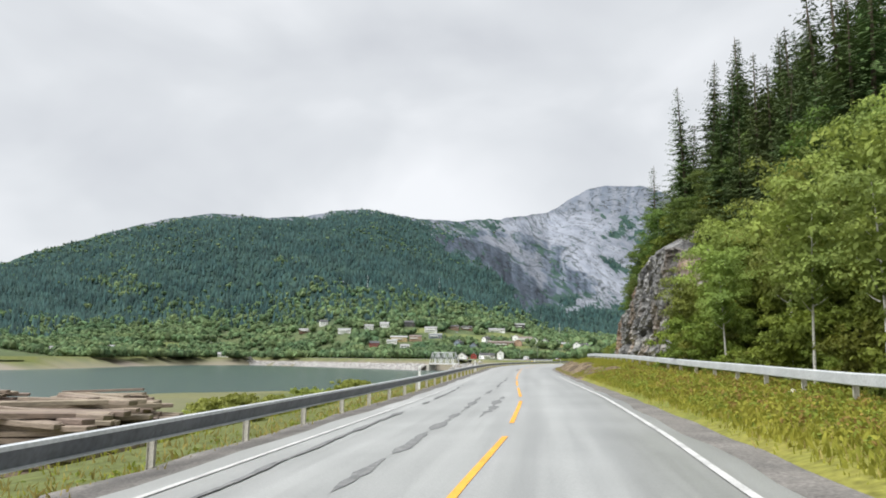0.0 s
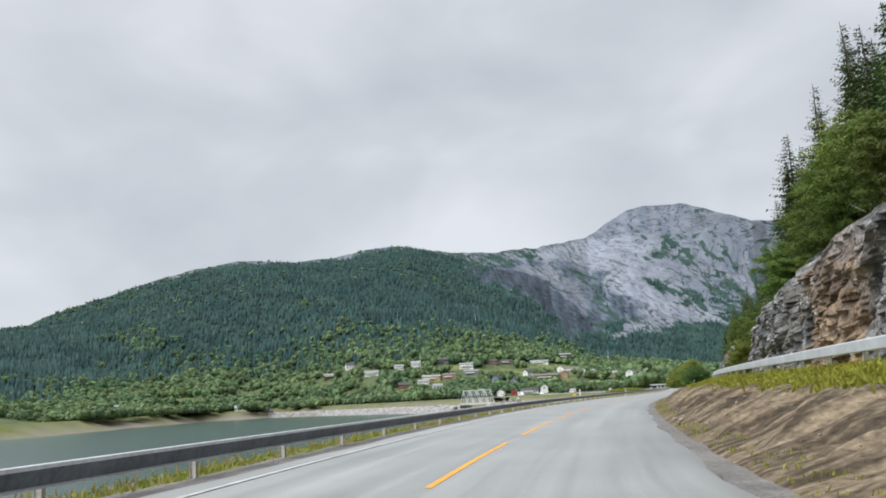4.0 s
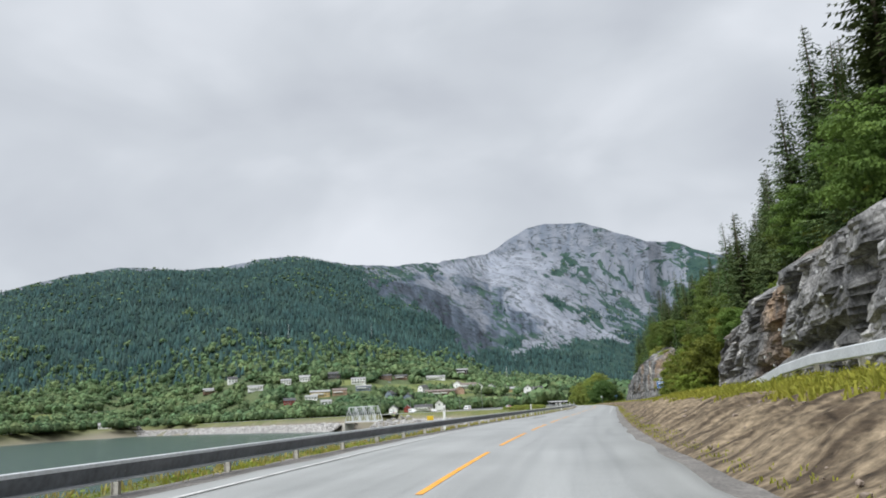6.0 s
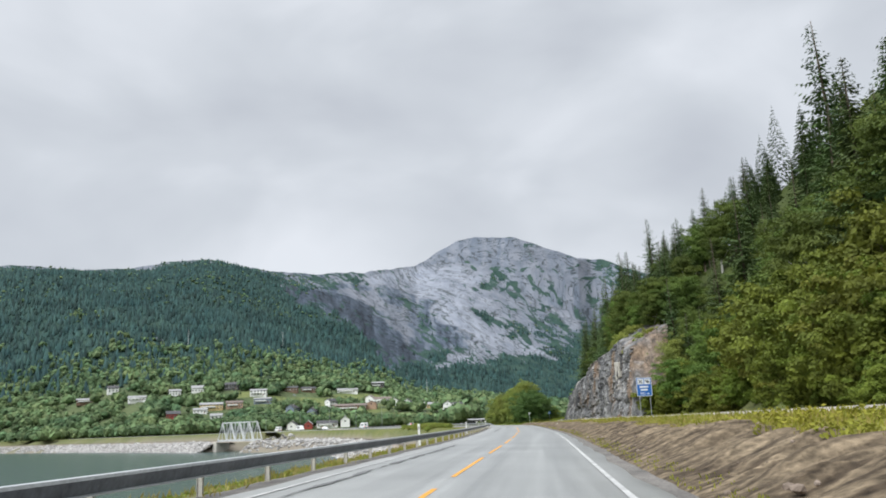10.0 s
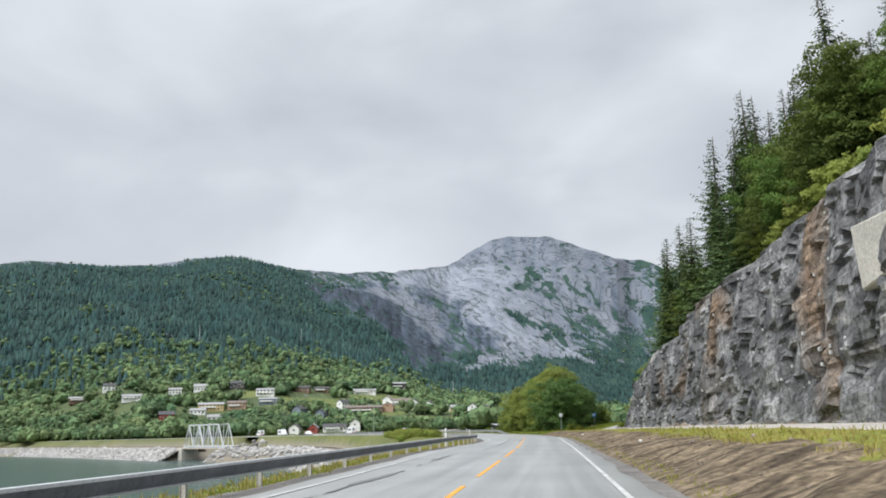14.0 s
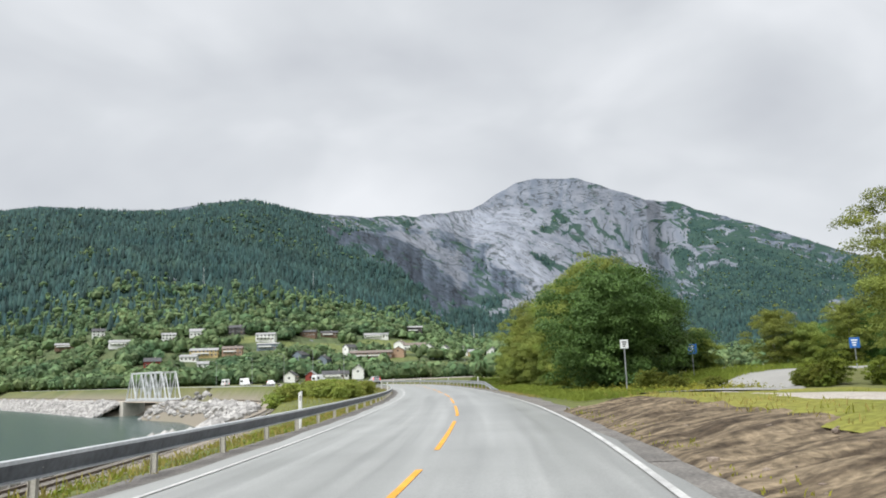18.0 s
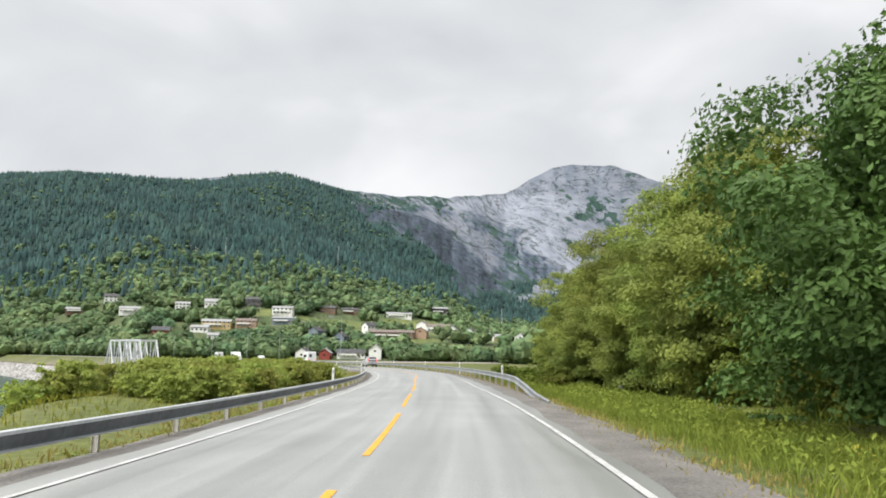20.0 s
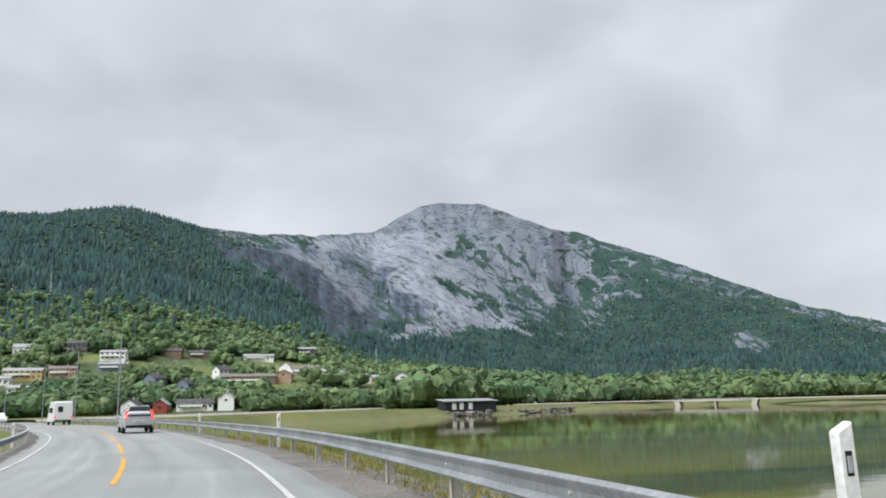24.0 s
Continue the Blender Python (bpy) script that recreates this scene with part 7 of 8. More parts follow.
M_MUDSTONE = material("muddy_stone", (0.15, 0.115, 0.09), 0.85, 0.25, scale=2, second=(0.28, 0.23, 0.19), detail=(0.7, 0.6), bump=0.4, fine=14)
isl_rand(M_ROCKFILL, 0.35)
sr = np.random.RandomState(3)
n = 8200
s_ = np.r_[sr.uniform(430, LEND, 5200), sr.uniform(S_B, S_B + 260, 3000)]
t_ = sr.rand(n)
o_ = -3.6 - 10.5 * t_ - sr.uniform(0, 0.5, n)
mid = (s_ > np.interp(676, LQ[:, 1], LSI) - 3) & (s_ < np.interp(702, LQ[:, 1], LSI) + 3)
P = at_rail(s_, o_, 0)[~mid]
bank_z = np.interp(o_[~mid], [-15.5, -12, -5, -3.2], [FJORD_Z - 2.0, FJORD_Z + 0.6, RAIL_Z - 1.4, RAIL_Z - 0.32])
P[:, 2] = np.maximum(ground_z(P[:, 0], P[:, 1]), np.where(s_[~mid] > 560, bank_z, -99)) + 0.12
P = P[P[:, 2] > FJORD_Z - 1]
stones("riprap", P, 0.45, 1.5, M_ROCKFILL, "pale blasted stones on the railway bank", 5)
P = np.array([at_road(SY(yy), oo, 0) for yy, oo in zip(sr.uniform(62, 424, 700), sr.uniform(4.6, 8.2, 700))])
yy_ = P[:, 1]
so_ = line_so(P[:, 0], P[:, 1], RQ, RN, RSI)[1]
P[:, 2] = shelf_z(yy_, so_) + 0.07
stones("bank_stones", P, 0.02, 0.12, M_MUDSTONE, "small stones scattered over the earth bank", 6, 3.0)
P = np.array([at_road(SY(yy), oo, 0) for yy, oo in zip(np.r_[sr.uniform(72, 234, 500), sr.uniform(333, 413, 350)], sr.uniform(12.2, 15.5, 850))])
P[:, 2] = shelf_z(P[:, 1], np.full(len(P), 14.0)) + 0.08
stones("fallen_rocks", P, 0.08, 0.5, M_CLIFF, "broken rock fallen at the foot of the cliff", 7, 3.0)
P = np.array([(x, y, 0) for x, y in zip(sr.uniform(158, 260, 260), np.interp(sr.uniform(158, 260, 260), [158, 205, 260], [818, 849, 935]))])
P[:, 1] = np.interp(P[:, 0], [158, 205, 260], [818, 849, 935]) + sr.normal(0, 1.6, len(P))
P[:, 2] = BAY_Z + sr.uniform(0.0, 1.6, len(P))
stones("bay_shore_stones", P, 0.4, 1.4, M_CLIFF, "dark stones along the bay shore", 8)


# ---- sign beside the rock ----
M_BLUE = material("blue_sign_sheet", (0.02, 0.12, 0.42), 0.4, 0.5, scale=2, second=(0.03, 0.14, 0.46), detail=(0.4, 0.15))
M_SIGNW = material("white_sign_sheet", (0.72, 0.74, 0.76), 0.4, 0.5, scale=2, detail=(0.3, 0.15), second=(0.76, 0.78, 0.8))


def text_mesh(text, size, mat, parent, m, name="lettering"):
    cu = bpy.data.curves.new(name, "FONT")
    cu.body, cu.size, cu.extrude, cu.align_x = text, size, 0.004, "CENTER"
    tmp = bpy.data.objects.new(name, cu)
    me_ = bpy.data.meshes.new_from_object(tmp)
    bpy.data.objects.remove(tmp)
    me_.materials.append(mat)
    return put(name, me_, parent, m)


def service_sign(x, y, z, turn):
    sg = empty("service_sign", pose(x, y, z, 0, 0, turn), "blue service sign with two symbols on two steel posts", "road sign")
    for px in (-0.62, 0.62):
        bm = bmesh.new()
        bar(bm, (px, 0, -0.6), (px, 0, 4.9), 0.045, 0.045, 8)
        part("post", bm, M_STEEL, sg)
    bm = bmesh.new()
    box(bm, -0.9, 0.9, -0.09, -0.05, 2.55, 4.75, 0.015)
    bd = part("board", bm, M_BLUE, sg)
    bm = bmesh.new()
    for x0, x1, z0, z1 in ((-0.9, 0.9, 4.70, 4.75), (-0.9, 0.9, 2.55, 2.60), (-0.9, -0.85, 2.6, 4.7), (0.85, 0.9, 2.6, 4.7)):
        box(bm, x0, x1, -0.096, -0.089, z0, z1)
    part("border", bm, M_SIGNW, bd)
    for px in (-0.4, 0.4):
        bm = bmesh.new()
        box(bm, px - 0.35, px + 0.35, -0.096, -0.089, 3.95, 4.62)
        part("symbol_panel", bm, M_SIGNW, bd)
    bm = bmesh.new()
    for sgn in (-1, 1):
        bar(bm, (-0.4 - 0.22 * sgn, -0.1, 4.06), (-0.4 + 0.22 * sgn, -0.1, 4.5), 0.045, 0.045, 6)
    part("cutlery_symbol", bm, M_BLACK, bd)
    bm = bmesh.new()
    box(bm, 0.14, 0.62, -0.104, -0.096, 4.38, 4.46)
    box(bm, 0.3, 0.66, -0.104, -0.096, 4.12, 4.3, 0.003)
    box(bm, 0.12, 0.3, -0.104, -0.096, 4.30, 4.36)
    part("rest_place_symbol", bm, M_BLACK, bd)
    for z0, x0, x1 in ((3.55, -0.55, 0.5), (3.2, -0.42, 0.4)):
        bm = bmesh.new()
        box(bm, x0, x1, -0.096, -0.089, z0, z0 + 0.2, 0.002)
        part("name_bar", bm, M_SIGNW, bd)
    text_mesh("500 m", 0.42, M_SIGNW, bd, pose(0, -0.096, 2.72, 90, 0, 0))
    return sg


p = at_road(SY(326), 15.7)
service_sign(p[0], p[1], float(shelf_z(p[1], 13.5)) - 0.02, -14)


def small_sign(x, y, z, turn, board, size, label, h=2.6):
    sg = empty("road_sign", pose(x, y, z, 0, 0, turn), label, "road sign")
    bm = bmesh.new()
    bar(bm, (0, 0, -0.4), (0, 0, h), 0.035, 0.035, 8)
    part("post", bm, M_STEEL, sg)
    bm = bmesh.new()
    box(bm, -size / 2, size / 2, -0.06, -0.035, h - size * 1.1, h, 0.01)
    bd = part("board", bm, board, sg)
    for k in range(3):
        bm = bmesh.new()
        x0 = size * (-0.32 + 0.06 * k)
        box(bm, x0, x0 + size * (0.6 - 0.14 * k), -0.067, -0.06, h - size * (0.34 + 0.26 * k), h - size * (0.2 + 0.26 * k), 0.001)
        part("symbol_bar", bm, M_BLACK if board is M_SIGNW else M_SIGNW, bd)
    return sg


small_sign(97.6, 431.5, -0.1, -8, M_SIGNW, 0.42, "white sign plate on a leaning steel post", 3.1)
small_sign(107.8, 447.5, 0.35, -22, M_BLUE, 0.66, "blue square sign beside the side road", 2.8)
small_sign(117.9, 443.5, 0.7, -30, M_BLUE, 0.66, "small blue sign past the side road", 2.45)

M_SIGNY = material("yellow_sign_sheet", (0.62, 0.42, 0.02), 0.45, 0.4, scale=2, second=(0.70, 0.48, 0.03), detail=(0.4, 0.2))
p = at_road(SY(182.2), -5.5)
ym = empty("marker_plate", pose(p[0], p[1], p[2] - 0.25, 0, 0, heading(SY(182.2))), "small yellow plate on a short steel stake behind the guard rail", "marker plate")
bm = bmesh.new()
bar(bm, (0, 0, -0.3), (0, 0, 0.78), 0.025, 0.025, 8)
part("stake", bm, M_STEEL, ym)
bm = bmesh.new()
box(bm, -0.17, 0.17, -0.035, -0.02, 0.72, 0.94, 0.004)
part("plate", bm, M_SIGNY, ym)

# concrete patch set into the cliff
pc = at_road(SY(344.6), 15.12)
cp = empty("concrete_patch", pose(pc[0], pc[1], 7.9, 0, 0, heading(SY(344)) - 90), "pale concrete block cast against the rock face", "retaining wall", kind="structure")
bm = bmesh.new()
box(bm, -2.3, 1.9, 0.05, 2.6, -1.35, 1.05, 0.06)
for v in bm.verts:
    if v.co.z < 0:
        v.co.x *= 0.86
        v.co.z += 0.12 * v.co.x
    else:
        v.co.z -= 0.06 * v.co.x
part("block", bm, M_CONCRETE, cp)

# ---- path and side road on the shelf ----
def free_strip(name, pts, w, z, mat, label, category):
    q, tn, si = spline(pts, 1.5)
    nr = np.stack([tn[:, 1], -tn[:, 0]], 1)
    cols = []
    for o, lift in ((-w / 2 - 0.7, -0.5), (-w / 2, -0.03), (0, 0.03), (w / 2, -0.03), (w / 2 + 0.7, -0.5)):
        xy = q[:, :2] + nr * o
        zz = z if not callable(z) else z(xy[:, 0], xy[:, 1])
        cols.append(np.column_stack([xy, np.broadcast_to(zz, len(xy)) + lift]))
    v = np.stack(cols, 1)
    return put(name, mesh_from(name, v.reshape(-1, 3), grid_faces(len(q), 5)[:, ::-1], [mat], True), label=label, category=category, kind="structure")


M_SIDE = material("grey_side_road", (0.24, 0.235, 0.22), 0.6, 0.4, scale=0.3, second=(0.32, 0.31, 0.295), detail=(0.7, 0.4), fine=20)
M_PATH = material("pale_path_gravel", (0.30, 0.27, 0.24), 0.85, 0.25, scale=0.5, second=(0.40, 0.37, 0.33), detail=(0.7, 0.5), fine=12)
pts = [(*at_road(SY(y_), 11.6)[:2],) for y_ in np.arange(200, 425, 25)]
free_strip("footpath", pts + [(99.5, 426), (101, 430)], 2.7, lambda x, y: (np.maximum(shelf_z(y, np.full(len(y), 11.5)), 0) + 0.15) * sstep(432, 410, y) + (ground_z(x, y) + 0.1) * (1 - sstep(432, 410, y)), M_PATH, "pale gravel path along the foot of the rock", "path")
free_strip("side_road", [(98.4, 423.5), (101.4, 427.8), (106.5, 435), (113.5, 443.5), (122, 449), (136, 452)], 5.6, lambda x, y: np.maximum(ground_z(x, y), np.maximum(shelf_z(y, np.full(len(y), 11.5)), 0.1)) + 0.1, M_SIDE, "narrow asphalt side road", "road")
free_strip("bay_road", BAY_ROAD, 7.0, lambda x, y: np.maximum(land_z(x, y), -0.3) + 0.75, M_PATH, "grey road along the far side of the bay", "road")

# ---- vehicles ----
M_SILVER = material("silver_car_paint", (0.55, 0.56, 0.58), 0.3, 0.6, 0.4, scale=0.5, second=(0.5, 0.51, 0.53), detail=(0.4, 0.1))
M_VANW = material("white_vehicle_paint", (0.70, 0.71, 0.71), 0.3, 0.5, scale=0.5, second=(0.76, 0.77, 0.77), detail=(0.4, 0.12))
M_TYRE = material("black_rubber", (0.015, 0.015, 0.016), 0.8, 0.2, scale=4, detail=(0.4, 0.3))
M_RIM = material("alloy_rim", (0.35, 0.36, 0.37), 0.35, 0.5, 0.8, scale=4, detail=(0.3, 0.2))
M_TAIL = material("red_lamp_lens", (0.45, 0.02, 0.02), 0.2, 0.6, scale=4, detail=(0.3, 0.2))
M_TAIL.node_tree.nodes["Principled BSDF"].inputs["Emission Color"].default_value = (1.0, 0.06, 0.04, 1)
M_TAIL.node_tree.nodes["Principled BSDF"].inputs["Emission Strength"].default_value = 1.2
M_PLATE = material("plate_white", (0.6, 0.6, 0.58), 0.5, 0.4, scale=4, detail=(0.3, 0.1))


def loft(bm, sections):
    """A hull through rings of (y, half width at sill, half width at waist, half width at roof, z sill, z waist, z roof)."""
    rings = []
    for y, w0, w1, w2, z0, z1, z2 in sections:
        ring = [(-w0, z0), (-w1, z0 + 0.25), (-w1, z1), (-w2, z2 - 0.07), (-w2 * 0.85, z2), (w2 * 0.85, z2), (w2, z2 - 0.07), (w1, z1), (w1, z0 + 0.25), (w0, z0)]
        rings.append([bm.verts.new((x, y, z)) for x, z in ring])
    for a, b in zip(rings[:-1], rings[1:]):
        n = len(a)
        for i in range(n):
            bm.faces.new([a[i], b[i], b[(i + 1) % n], a[(i + 1) % n]])
    bm.faces.new(rings[0])
    bm.faces.new(rings[-1][::-1])
    bmesh.ops.recalc_face_normals(bm, faces=bm.faces)
    return rings


def wheel(parent, x, y, r, sd):
    bm = bmesh.new()
    bmesh.ops.create_cone(bm, cap_ends=True, segments=20, radius1=r, radius2=r, depth=0.22, matrix=Matrix.Translation((x, y, r)) @ Euler((0, math.pi / 2, 0)).to_matrix().to_4x4())
    bmesh.ops.bevel(bm, geom=[e for e in bm.edges if len(e.link_faces) == 2 and e.calc_face_angle(0) > 1], offset=0.03, segments=2, affect="EDGES")
    w = part("wheel", bm, M_TYRE, parent)
    bm = bmesh.new()
    bmesh.ops.create_cone(bm, cap_ends=True, segments=16, radius1=r * 0.62, radius2=r * 0.58, depth=0.03, matrix=Matrix.Translation((x + sd * 0.115, y, r)) @ Euler((0, sd * math.pi / 2, 0)).to_matrix().to_4x4())
    part("rim", bm, M_RIM, w)


def panel(parent, name, mat, x0, x1, y0, y1, z0, z1, lean=0.0, taper=0.0, label="", bevel=0.01):
    bm = bmesh.new()
    box(bm, x0, x1, y0, y1, z0, z1, bevel)
    for v in bm.verts:
        f = (v.co.z - z0) / (z1 - z0)
        v.co.y += lean * f
        v.co.x -= taper * f * (1 if v.co.x > 0 else -1)
    return part(name, bm, mat, parent, label)


def suv(m, paint, label):
    c = empty("car", m, label, "car")
    bm = bmesh.new()
    loft(bm, [(-2.35, 0.80, 0.86, 0.72, 0.42, 0.95, 1.02), (-2.28, 0.86, 0.94, 0.74, 0.36, 1.0, 1.30), (-1.95, 0.88, 0.96, 0.66, 0.34, 1.02, 1.70), (-0.6, 0.88, 0.97, 0.66, 0.32, 1.0, 1.76), (0.5, 0.88, 0.97, 0.64, 0.32, 0.98, 1.72), (1.25, 0.88, 0.96, 0.72, 0.32, 0.96, 1.12), (2.1, 0.86, 0.93, 0.72, 0.34, 0.88, 0.98), (2.38, 0.74, 0.8, 0.66, 0.42, 0.74, 0.82)])
    part("body", bm, paint, c)
    panel(c, "rear_window", M_GLASSD, -0.72, 0.72, -2.375, -2.30, 1.08, 1.62, 0.30, 0.06, "dark rear window")
    for sd in (-1, 1):
        panel(c, "side_window", M_GLASSD, sd * 0.83 - 0.02, sd * 0.83 + 0.02, -1.75, 0.75, 1.06, 1.55, 0.0, 0.13)
        panel(c, "tail_lamp", M_TAIL, sd * 0.80 - 0.09, sd * 0.80 + 0.09, -2.37, -2.20, 0.92, 1.45, 0.18, 0.05, "lit red tail lamp")
        panel(c, "mirror", paint, sd * 1.06 - 0.1, sd * 1.06 + 0.1, 0.75, 0.9, 1.0, 1.15)
        panel(c, "roof_rail", M_RIM, sd * 0.6 - 0.02, sd * 0.6 + 0.02, -1.6, 0.3, 1.75, 1.81)
        for y in (-1.45, 1.5):
            wheel(c, sd * 0.86, y, 0.37, sd)
    panel(c, "bumper", M_TYRE, -0.8, 0.8, -2.42, -2.25, 0.34, 0.52)
    panel(c, "spoiler", paint, -0.62, 0.62, -2.12, -1.85, 1.68, 1.73)
    panel(c, "plate", M_PLATE, -0.26, 0.26, -2.43, -2.39, 0.72, 0.83)
    panel(c, "plate_bars", M_BLACK, -0.2, 0.2, -2.436, -2.431, 0.75, 0.80, bevel=0)
    return c


def camper(m, label, length=6.2):
    c = empty("camper_van", m, label, "van")
    L = length / 2
    bm = bmesh.new()
    loft(bm, [(-L, 0.98, 1.04, 0.98, 0.5, 1.6, 2.72), (-L + 0.2, 1.02, 1.08, 1.02, 0.45, 1.7, 2.85), (L - 2.2, 1.02, 1.08, 1.02, 0.42, 1.7, 2.86), (L - 1.5, 1.0, 1.04, 0.86, 0.40, 1.5, 2.55), (L - 0.7, 0.98, 1.0, 0.82, 0.40, 1.2, 1.42), (L, 0.84, 0.88, 0.76, 0.45, 0.85, 1.0)])
    part("body", bm, M_VANW, c)
    panel(c, "rear_window", M_GLASSD, -0.62, -0.05, -L - 0.03, -L + 0.02, 1.55, 2.25)
    panel(c, "rear_door", M_VANW, -0.7, 0.7, -L - 0.02, -L + 0.015, 0.75, 2.4)
    for sd in (-1, 1):
        panel(c, "tail_lamp", M_TAIL, sd * 0.9 - 0.06, sd * 0.9 + 0.06, -L - 0.03, -L + 0.05, 0.8, 1.15)
        panel(c, "side_window", M_GLASSD, sd * 1.07 - 0.015, sd * 1.07 + 0.015, -L + 0.9, L - 2.6, 1.5, 2.1)
        for y in (-L + 1.2, L - 1.1):
            wheel(c, sd * 0.9, y, 0.35, sd)
    panel(c, "bumper", M_TYRE, -0.95, 0.95, -L - 0.1, -L + 0.05, 0.42, 0.62)
    panel(c, "windscreen", M_GLASSD, -0.82, 0.82, L - 1.32, L - 1.28, 1.5, 2.35, -0.25, 0.06)
    panel(c, "plate", M_PLATE, -0.26, 0.26, -L - 0.12, -L - 0.1, 0.65, 0.76)
    return c


def on_road(y, off, flip=0):
    p = at_road(SY(y), off, 0.03)
    return pose(p[0], p[1], p[2], 0, 0, heading(SY(y)) + flip)


suv(on_road(571, 1.75), M_SILVER, "silver estate car seen from behind with lit tail lamps")
camper(on_road(622, 1.75), "white camper van seen from behind")
suv(on_road(660, -1.75, 180), M_VANW, "white car coming along the road")
camper(on_road(690, -1.75, 180), "white motorhome coming along the road", 6.8)
camper(on_road(722, 1.75), "white delivery van on the causeway", 5.6)

# ---- shed and bridge by the bay ----
M_TARBOARD = material("black_tarred_boards", (0.018, 0.02, 0.022), 0.7, 0.3, scale=1, second=(0.04, 0.042, 0.045), detail=(0.6, 0.4), fine=8)
shed = empty("boat_shed", pose(172.5, 836, -0.6, 0, 0, 18), "long black boat shed with white doors beside the bay", "shed")
bm = bmesh.new()
box(bm, -12.5, 12.5, -3.2, 3.2, -2.2, 3.3, 0.05)
part("wall", bm, M_TARBOARD, shed)
bm = bmesh.new()
box(bm, -13.2, 13.2, -3.9, 3.9, 3.32, 3.62, 0.04)
for v in bm.verts:
    v.co.z += v.co.y * 0.12
part("roof", bm, M_ROOFG, shed)
for x0 in (-9.3, -5.8, -1.4):
    bm = bmesh.new()
    box(bm, x0, x0 + 2.0, -3.28, -3.18, -0.3, 2.4, 0.03)
    part("door", bm, M_WALLW, shed, "white door")
bb = empty("road_bridge", pose(361.5, 958, 0, 0, 0, -42), "low concrete road bridge over the bay mouth", "bridge")
bm = bmesh.new()
box(bm, -22, 22, -4, 4, -0.85, -0.1, 0.1)
part("deck", bm, M_CONCRETE, bb)
bm = bmesh.new()
box(bm, -0.5, 0.5, -3.6, 3.6, -6, -0.86, 0.1)
part("pier", bm, M_CONCRETE, bb)
for sd in (-1, 1):
    bm = bmesh.new()
    box(bm, sd * 23.5 - 1.6, sd * 23.5 + 1.6, -4.6, 4.6, -6, -0.12, 0.1)
    for v in bm.verts:
        if v.co.z < -1:
            v.co.x -= sd * 2.0
    part("abutment", bm, M_CONCRETE, bb, "pale concrete abutment")
for sd in (-1, 1):
    for k in range(12):
        bm = bmesh.new()
        box(bm, -22 + 4 * k - 0.07, -22 + 4 * k + 0.07, sd * 3.8 - 0.05, sd * 3.8 + 0.05, -0.2, 0.8)
        part("post", bm, M_STEEL, bb)
    bm = bmesh.new()
    box(bm, -22.5, 22.5, sd * 3.8 - 0.06, sd * 3.8 + 0.06, 0.7, 0.95, 0.01)
    box(bm, -22.5, 22.5, sd * 3.8 - 0.05, sd * 3.8 + 0.05, 0.25, 0.33, 0.01)
    part("railing", bm, M_STEEL, bb)

# ---- lamp posts and poles ----
def street_lamp(m, h=11.0):
    l = empty("street_lamp", m, "tall grey steel street lamp with a bent arm", "street lamp", "street lamps along the causeway")
    bm = bmesh.new()
    bar(bm, (0, 0, -0.5), (0, 0, h), 0.085, 0.05, 8)
    part("pole", bm, M_STEEL, l)
    bm = bmesh.new()
    bar(bm, (0, 0, h - 0.05), (1.6, 0, h + 0.35), 0.045, 0.04, 6)
    part("arm", bm, M_STEEL, l)
    bm = bmesh.new()
    box(bm, 1.5, 2.2, -0.13, 0.13, h + 0.28, h + 0.42, 0.04)
    part("lantern", bm, M_RIM, l)
    return l


l0 = None
for y, o in [(612, 6.5), (640, 6.5), (672, 6.5), (705, 6.5), (745, 6.5), (790, 6.5)]:
    p = at_road(SY(y), o)
    m = pose(p[0], p[1], -0.3, 0, 0, heading(SY(y)) + 180)
    if l0 is None:
        l0 = street_lamp(m)
    else:
        copy_thing(l0, m)


def wood_pole(m, h=8.0):
    l = empty("utility_pole", m, "weathered wooden utility pole with a cross-arm", "utility pole", "poles round the bay")
    bm = bmesh.new()
    bar(bm, (0, 0, -0.8), (0, 0, h), 0.14, 0.1, 8)
    part("pole", bm, M_BARK, l)
    bm = bmesh.new()
    box(bm, -0.8, 0.8, -0.06, 0.06, h - 0.6, h - 0.45, 0.01)
    part("cross_arm", bm, M_BARK, l)
    return l


l0 = None
for x, y in [(118, 905), (205, 985), (262, 1005), (300, 1012), (340, 1005), (392, 950), (430, 918), (20, 930), (-20, 925), (60, 925), (150, 985)]:
    m = pose(x, y, float(land_z(x, y)), 0, 0, random.uniform(0, 180))
    if l0 is None:
        l0 = wood_pole(m)
    else:
        copy_thing(l0, m)

# ---- stacks of sawn timber on the shore ----
M_TIMBER = material("weathered_timber", (0.13, 0.10, 0.08), 0.8, 0.25, scale=0.6, second=(0.31, 0.255, 0.20), detail=(0.9, 0.5), fine=6, rand=0.3, stretch=(0.5, 3, 3))
PLANK = []
for k in range(3):
    bm = bmesh.new()
    box(bm, -3.4, 3.4, -0.3, 0.3, -0.11, 0.11, 0.02)
    for v in bm.verts:
        v.co.z += 0.03 * math.sin(v.co.x * (1 + k)) + 0.02 * k * v.co.y
    me_ = bpy.data.meshes.new("plank")
    bm.to_mesh(me_)
    bm.free()
    me_.materials.append(M_TIMBER)
    PLANK.append(me_)
tr_ = random.Random(9)
